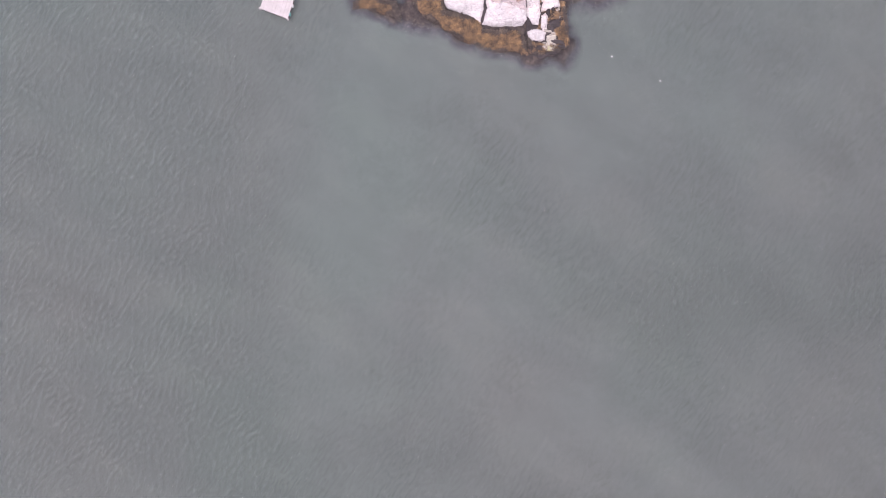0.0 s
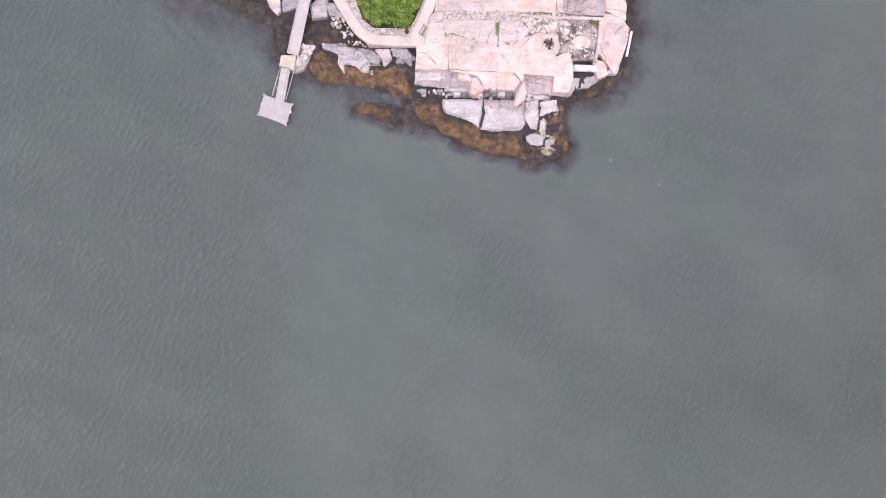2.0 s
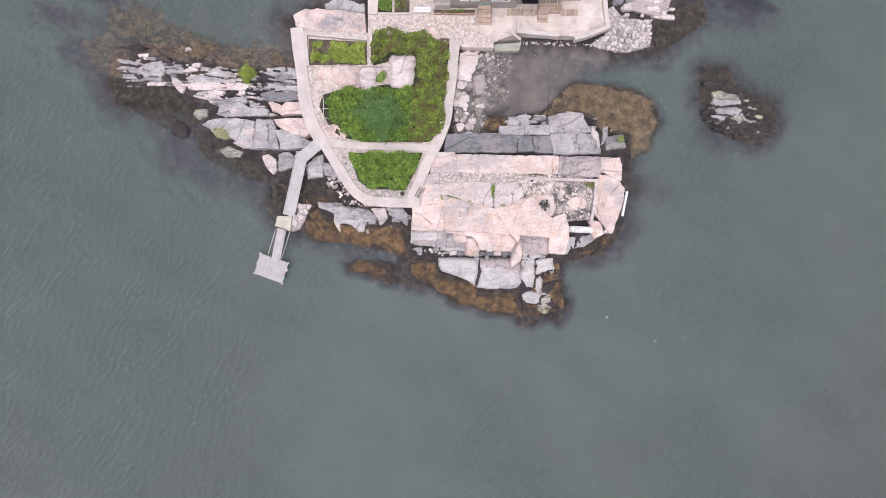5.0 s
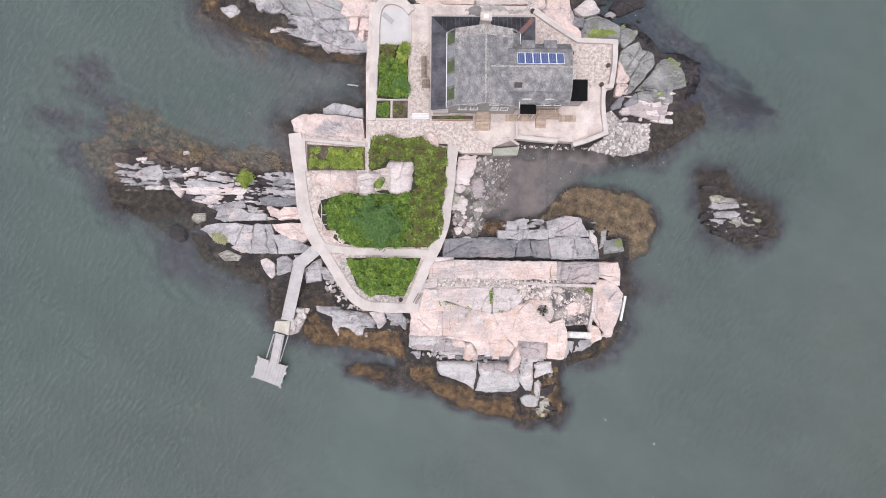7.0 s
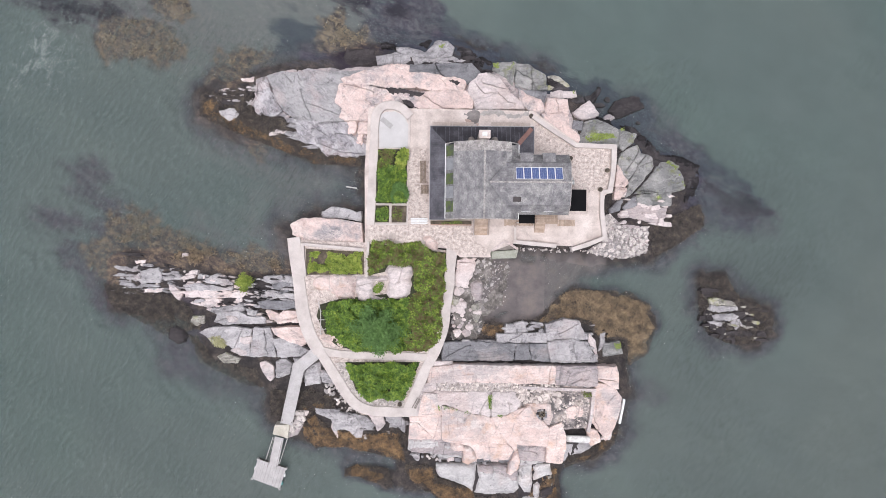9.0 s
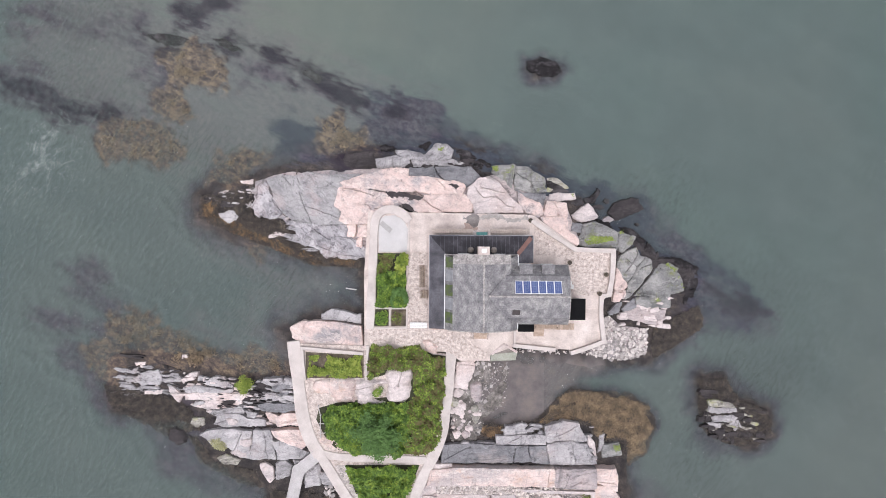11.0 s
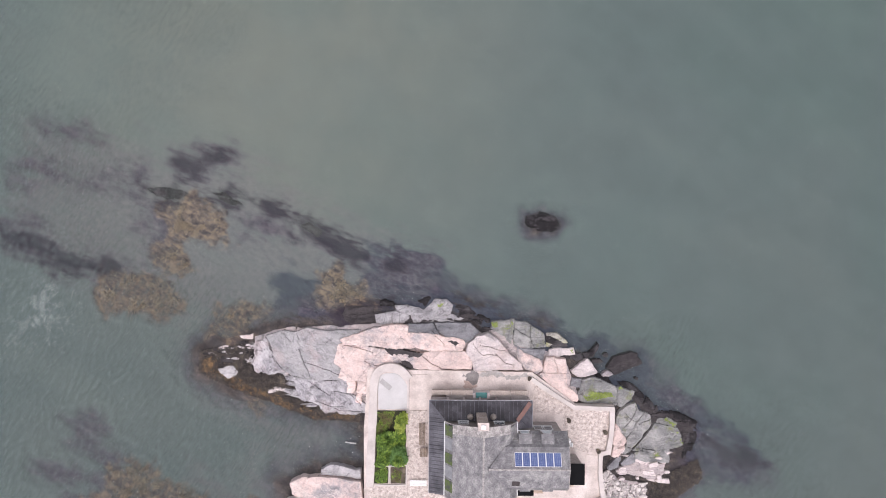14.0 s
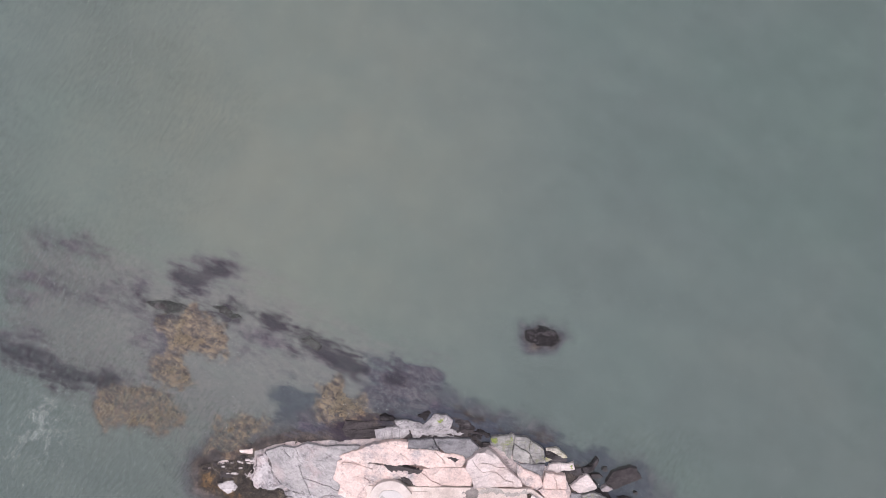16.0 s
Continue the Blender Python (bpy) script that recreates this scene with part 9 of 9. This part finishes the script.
def stone_mat(name, a, b, c):
    m, n, l, bs = material(name, 0.85)
    g = node(m, "ShaderNodeNewGeometry")
    col = ramp_of(m, g.outputs["Random Per Island"], [(0.0, a), (0.5, b), (1.0, c)])
    fine = noise_of(m, place_of(m), 6.0, 5, 0.7)
    l.new(mix_of(m, col, ramp_of(m, fine, [(0.3, (0.7,) * 3), (0.7, (1.05,) * 3)]), 1.0, "MULTIPLY"), bs.inputs["Base Color"])
    bump_of(m, bs, fine, 0.5, 0.06)
    return m


PALESTONE = stone_mat("pale_rubble", (0.3, 0.275, 0.265), (0.54, 0.487, 0.465), (0.76, 0.69, 0.655))
FLAGSTONE = stone_mat("flagstones", (0.41, 0.34, 0.31), (0.55, 0.47, 0.43), (0.67, 0.59, 0.545))
RUINSTONE = stone_mat("ruin_stones", (0.36, 0.31, 0.29), (0.62, 0.535, 0.495), (0.84, 0.755, 0.7))
BEACHSTONE = stone_mat("beach_stones", (0.12, 0.11, 0.11), (0.34, 0.31, 0.3), (0.6, 0.56, 0.53))
slab([(22.0, 3.3), (23.3, 4.0), (24.9, 2.6), (28.6, 2.1), (28.5, -1.2), (25.3, -2.1), (21.0, -1.5), (20.2, -1.1), (22.7, 0.5)], 0.6, MIXED, name="bedrock", label="grey bedrock under the rubble heap", group="lower bedrock", fissures=0.0)
stones("rubble", [(22.0, 3.6), (23.2, 4.1), (24.8, 2.7), (28.7, 2.3), (28.6, -1.3), (25.3, -2.4), (20.9, -1.7), (19.8, -1.2), (22.6, 0.5)], 26, 0.17, 0.72, PALESTONE, "heap of pale angular rubble below the terrace", 41)
stones("rubble", [(9.6, -0.7), (20.2, -0.8), (20.2, -1.6), (13.9, -1.3), (9.6, -1.1)], 16, 0.1, 0.55, PALESTONE, "line of pale rubble along the terrace foot", 42)
stones("beach_stones", [(1.8, -2.1), (6.8, -2.3), (9.2, -3.2), (7.6, -5.6), (4.9, -7.2), (7.7, -8.8), (5.3, -10.4), (6.1, -12.7), (4.6, -13.9), (1.4, -14.0), (1.0, -10.4)], 9.0, 0.17, 0.5, BEACHSTONE, "pale and dark stones on the small beach", 43, on_ground=True)
stones("pebbles", [(4.9, -2.5), (9.6, -2.6), (9.3, -9.2), (5.3, -10.4)], 9, 0.08, 0.4, BEACHSTONE, "scattered pebbles on wet mud", 44, on_ground=True)
stones("foundation_stones", [(-0.5, -19.3), (10.1, -19.1), (15.9, -19.2), (15.9, -19.8), (10.1, -20.4), (-0.5, -20.5)], 26, 0.12, 2.2, RUINSTONE, "row of loose foundation stones on the platform", 45)
stones("foundation_stones", [(14.5, -20.3), (20.4, -20.6), (20.2, -25.3), (16.8, -25.4), (15.2, -24.6), (15.6, -22.8)], 9, 0.13, 1.93, RUINSTONE, "small loose stones on the ruin floor", 48, thin=0.3)
stones("foundation_stones", [(10.1, -19.7), (16.0, -19.6), (17.5, -20.6), (16.0, -22.7), (14.8, -22.2), (12.1, -22.1), (10.6, -22.7)], 20, 0.19, 1.98, RUINSTONE, "loose foundation stones in the ruin", 46, thin=0.2)
stones("rubble", [(-22.1, -27.0), (-21.5, -25.2), (-20.1, -23.7), (-18.9, -24.1), (-19.4, -25.9), (-20.7, -27.2)], 14, 0.24, 0.95, PALESTONE, "broken pale rock beside the pier head", 54)
stones("cobbles", [(-3.2, -29.6), (0.9, -30.0), (0.9, -30.7), (-1.0, -30.8)], 7, 0.2, 0.85, PALESTONE, "row of pale cobbles between the slabs", 52)
stones("beach_stones", [(-14.7, -22.7), (-12.1, -23.1), (-11.3, -24.1), (-14.2, -23.9)], 16, 0.16, 0.85, PALESTONE, "pale cobbles below the path", 53)
stones("beach_stones", [(-16.3, -19.3), (-14.3, -19.9), (-13.3, -22.5), (-14.3, -23.3), (-15.7, -21.9), (-16.6, -20.8)], 7, 0.2, 1.0, PALESTONE, "pale cobbles below the path", 47)
stones("beach_stones", [(-17.5, -25.3), (-14.4, -25.7), (-4.8, -26.8), (-5.2, -28.8), (-17.5, -28.9)], 0.25, 0.22, 0.4, PALESTONE, "scattered pale stones among rockweed", 48, on_ground=True)
stones("beach_stones", [(-45.8, -2.5), (-35.1, -3.6), (-35.9, -8.8), (-45.4, -8.5)], 0.5, 0.18, 0.4, PALESTONE, "scattered pale stones among rockweed", 49, on_ground=True)
stones("beach_stones", [(-34.0, 20.5), (-26.5, 21.7), (-27.2, 17.8), (-32.8, 18.1)], 0.6, 0.2, 0.4, BEACHSTONE, "scattered grey stones among rockweed", 50, on_ground=True)
stones("border_stones", [(-14.8, -16.8), (-13.2, -16.7), (-11.6, -20.6), (-10.1, -21.6), (-5.2, -21.5), (-4.9, -22.9), (-10.2, -23.0), (-12.2, -21.7)], 9, 0.1, 1.93, PALESTONE, "pale stones in the gravel border", 51)


def shards(poly, count, long, wide, z, mat, label, seed, turn=-4.0):
    """Splinters of bedrock lying along the bedding, uncounted, joined in one mesh."""
    rng = np.random.RandomState(seed)
    p = scatter(poly, 4, seed)
    p = p[rng.permutation(len(p))[:count]]
    verts, faces = [], []
    for x, y in p:
        a = radians(turn + rng.normal(0, 7))
        L, W, h = long * rng.lognormal(0, 0.5) / 2, wide * rng.lognormal(0, 0.35) / 2, z + rng.uniform(-0.15, 0.25)
        k0 = len(verts)
        plan = [(-L, -W * rng.uniform(0.1, 1)), (-L * rng.uniform(0.2, 0.6), -W), (L * rng.uniform(0.4, 0.8), -W), (L, -W * rng.uniform(-0.2, 0.8)), (L * rng.uniform(0.4, 0.9), W), (-L * rng.uniform(0.3, 0.9), W * rng.uniform(0.6, 1))]
        lean = rng.normal(0, 0.12)
        for lvl, sc in ((-0.6, 1.12), (0.0, 1.0), (0.05, 0.86)):
            for u, v in plan:
                u, v = u * sc, v * sc
                verts.append((x + u * math.cos(a) - v * math.sin(a), y + u * math.sin(a) + v * math.cos(a), h + lvl + v * lean))
        for lvl in (0, 6):
            faces += [(k0 + lvl + k, k0 + lvl + (k + 1) % 6, k0 + lvl + 6 + (k + 1) % 6, k0 + lvl + 6 + k) for k in range(6)]
        faces.append(tuple(range(k0 + 12, k0 + 18)))
    base = np.array([p[:, 0].mean(), p[:, 1].mean(), z - 0.6])
    me = bpy.data.meshes.new("rock_splinters")
    me.from_pydata((np.array(verts) - base).tolist(), [], faces)
    me.materials.append(mat)
    ob = new("rock_splinters", me)
    ob.location = base
    return tagged(ob, label, "rocks", kind="stuff")


for seed, (poly, count, long, wide, z, mat) in enumerate((
    ([(-36.1, -4.6), (-28.6, -4.7), (-27.0, -7.5), (-24.6, -9.7), (-25.0, -12.2), (-31.7, -10.7), (-34.1, -9.5), (-36.1, -7.9)], 60, 1.3, 0.36, 0.75, PALE),
    ([(-25.8, -5.1), (-20.3, -4.9), (-19.9, -9.6), (-25.8, -9.6)], 25, 1.6, 0.4, 0.95, GREY),
    ([(-45.3, -3.3), (-36.6, -3.8), (-36.2, -6.8), (-39.0, -7.6), (-44.9, -7.8)], 60, 1.6, 0.32, 0.45, GREY),
    ([(-45.8, -1.3), (-36.7, -3.6), (-36.7, -8.0), (-45.4, -8.8)], 60, 1.4, 0.3, 0.35, BLACK),
    ([(-36.1, -4.6), (-26.6, -4.9), (-20.3, -5.0), (-19.9, -9.4), (-25.0, -10.2), (-33.1, -9.3), (-36.1, -6.9)], 60, 0.75, 0.26, 0.95, LEDGE),
    ([(-34.1, -5.0), (-20.3, -5.2), (-19.9, -9.2), (-25.0, -10.0), (-33.1, -9.0)], 34, 0.9, 0.2, 1.1, BLACK),
    ([(-34.0, 20.5), (-26.5, 22.1), (-26.5, 18.5), (-28.8, 17.7), (-33.6, 18.5)], 60, 0.9, 0.3, 0.4, BLACK),
    ([(-33.9, 20.4), (-26.4, 21.7), (-26.8, 18.9), (-31.9, 18.9)], 22, 0.9, 0.25, 0.45, LEDGE),
    ([(-22.0, 17.3), (-17.7, 16.6), (-16.9, 13.5), (-11.4, 12.3), (-11.4, 11.5), (-17.7, 12.3), (-20.4, 14.2)], 40, 1.3, 0.35, 0.75, GREY),
    ([(1.4, -13.3), (21.0, -13.8), (21.8, -16.4), (1.4, -14.2)], 40, 1.6, 0.4, 1.15, GREY),
    ([(8.4, -11.1), (21.0, -11.4), (21.8, -13.7), (8.5, -13.4)], 30, 1.0, 0.4, 0.95, GREY),
    ([(36.4, -7.3), (44.3, -8.1), (44.4, -13.2), (37.3, -13.3)], 22, 0.8, 0.35, 0.45, LIME),
    ([(36.5, -5.8), (46.0, -8.8), (45.3, -13.6), (37.4, -13.7)], 60, 1.3, 0.5, 0.4, BLACK),
    ([(14.5, 22.8), (22.4, 21.3), (27.9, 19.8), (27.2, 15.1), (21.6, 17.0), (17.7, 19.7)], 12, 0.8, 0.5, 0.1, BLACK),
    ([(24.8, 14.2), (28.7, 12.7), (35.0, 11.2), (35.5, 9.6), (33.5, 6.8), (30.3, 10.3), (27.2, 13.3)], 50, 1.1, 0.5, 0.35, BLACK),
    ([(-14.7, 25.7), (-6.8, 26.1), (5.0, 25.8), (7.4, 22.7), (5.0, 23.5), (-9.9, 24.0)], 50, 1.2, 0.5, 0.45, BLACK),
    ([(-4.4, -29.5), (14.2, -30.5), (14.2, -31.1), (-4.0, -30.5)], 50, 0.8, 0.4, 0.55, GREY),
    ([(-15.1, -23.9), (-4.8, -24.7), (-4.7, -26.7), (-9.6, -26.7), (-14.3, -27.2)], 12, 1.3, 0.5, 0.6, GREY),
    ([(24.0, 7.1), (31.8, 6.8), (31.5, 2.5), (24.8, 2.4)], 26, 1.2, 0.5, 0.75, PALE),
    ([(12.5, -31.0), (16.1, -31.7), (16.2, -39.7), (11.8, -39.3)], 40, 0.8, 0.5, 0.4, BLACK),
    ([(13.3, -34.9), (15.3, -35.7), (15.4, -39.3), (13.4, -38.5)], 22, 0.5, 0.3, 0.5, LIME),
)):
    shards(poly, count, long, wide, z, mat, "splintered bedrock ledges along the bedding", 90 + seed)
# irregular flagstones set in the gravel
for seed, (poly, per, size, z) in enumerate((([(12.5, 16.6), (18.3, 12.8), (23.1, 12.9), (22.5, 7.5), (19.9, 7.1), (17.1, 7.7), (16.9, 12.2), (12.6, 12.6)], 3.2, 0.16, 2.03),
                                             ([(-4.6, 12.6), (-2.2, 12.7), (-2.1, 2.5), (-4.9, 2.4)], 2.4, 0.26, 2.05), ([(-9.9, 2.1), (4.0, 1.9), (4.0, 0.4), (0.5, -0.6), (-2.5, 0.3), (-10.0, 0.4)], 2.4, 0.26, 2.04))):
    stones("flagstones", poly, per, size, z, FLAGSTONE, "pale flagstones set in pinkish gravel", 120 + seed, thin=0.3, flat=0.2)
# white flecks laid on the water as painted wave glints
rng = np.random.RandomState(131)
fx, fy = (-56.0, 26.3)
u = rng.normal(0, 1, (7000, 2))
p = np.stack([fx + 2.2 * u[:, 0] + 0.8 * u[:, 1], fy + 3.0 * u[:, 1] - 0.6 * u[:, 0] ** 2], 1)
p = p[wave(p[:, 0], p[:, 1], 0.9, 5) + 0.4 * rng.rand(len(p)) > 0.66]
p = p[rng.rand(len(p)) < 0.35 + 0.5 * (wave(p[:, 0], p[:, 1], 0.35, 7) > 0.55)]
blades("sea_foam", p, np.full(len(p), 0.03), 0.12, 0.012, 0.0, 131, plain("glint_white", [(0.3, (0.6, 0.62, 0.62)), (0.7, (0.72, 0.74, 0.74))], 1.0, 5.0), None, "thin white flecks laid on the water as wave glints", "foam", spread=0.05)
# weathered slab, broken bank and larger stones on the beach
slab([(1.8, -2.3), (4.6, -2.1), (4.5, -3.6), (4.0, -5.0), (3.6, -6.4), (1.6, -6.3)], 0.95, PALE, name="beach_boulder", label="pale weathered slab on the small beach", group="beach boulders", steps=0.2, jag=0.14, gap=0.05)
slab([(4.1, -5.7), (5.2, -5.4), (5.6, -6.6), (5.5, -8.0), (4.7, -8.3), (4.0, -7.0)], 0.85, MIXED, name="beach_boulder", label="grey boulder on the small beach", group="beach boulders", jag=0.1, round_=0.3)
rng = np.random.RandomState(77)
for k in range(34):
    x, y = rng.uniform(1.5, 4.9), rng.uniform(-13.6, -6.6)
    r = 0.22 + 0.5 * rng.rand() ** 2
    if y > -9.0 or k % 2:
        x = 1.4 + 0.75 * (x - 1.4)
    slab([(x + r * rng.uniform(0.7, 1.25) * math.cos(a) * 1.15, y + r * rng.uniform(0.7, 1.25) * math.sin(a)) for a in np.linspace(0, 5.4, 7) + rng.uniform(0, 0.5)], 0.62 + 0.5 * r, PALE if k % 4 else (MIXED if k % 8 else LIME), base=0.1, round_=0.16, jag=0.03, gap=0.0, fissures=0.0, rough=0.05, name="beach_boulder", label="pale rounded stone on the small beach", group="beach boulders")
# drowned rock to the north
slab([(11.4, 39.5), (13.4, 40.1), (15.8, 39.4), (16.6, 38.1), (15.4, 37.3), (13.0, 37.3), (11.4, 38.3)], 0.22, WETROCK, round_=0.5, label="low black weed-covered rock awash", name="tidal_rock")
# bright green algae on the northern slabs
for seed, (poly, z) in enumerate((([(6.6, 24.7), (7.7, 24.8), (7.9, 24.0), (9.1, 24.1), (9.5, 25.0), (9.8, 24.7), (9.3, 23.7), (8.3, 23.6), (6.9, 23.9)], 0.95), ([(19.2, 14.7), (20.5, 15.3), (22.1, 15.4), (23.6, 15.5), (24.1, 14.3), (21.7, 14.0), (19.7, 13.9)], 1.1), ([(24.2, 15.8), (25.0, 16.1), (25.0, 15.5), (24.5, 15.4)], 0.95),
                                  ([(25.5, 15.1), (26.6, 15.1), (26.3, 14.3), (25.5, 14.5)], 0.9), ([(-1.1, 27.1), (0.1, 27.6), (0.5, 27.0), (-0.5, 26.5)], 0.9), ([(30.5, 11.4), (31.3, 11.5), (32.5, 10.7), (32.3, 10.1), (31.1, 11.0)], 0.68), ([(32.3, 9.7), (32.8, 9.7), (33.5, 7.9), (33.0, 8.1)], 0.92),
                                  ([(29.5, 6.7), (30.3, 6.6), (30.0, 5.7), (29.5, 5.8)], 0.92), ([(16.8, 21.0), (18.1, 21.1), (18.1, 20.5), (17.0, 20.5)], 0.9), ([(23.8, -13.9), (24.9, -13.8), (25.0, -14.6), (24.2, -14.9)], 0.9), ([(-32.4, -13.4), (-30.6, -13.2), (-29.6, -14.4), (-30.0, -15.2), (-31.6, -14.9)], 1.36))):
    p = scatter(poly, 300, 150 + seed, 0.0, 0.6, 0.4)
    blades("algae", p, z + 0.15 + 0.1 * wave(p[:, 0], p[:, 1], 0.5, 3), 0.13, 0.07, -0.05, 150 + seed, LICHENLEAF if poly[0][0] < -20 else ALGALEAF, None, "bright green algae coating a granite slab", "algae", spread=0.2)
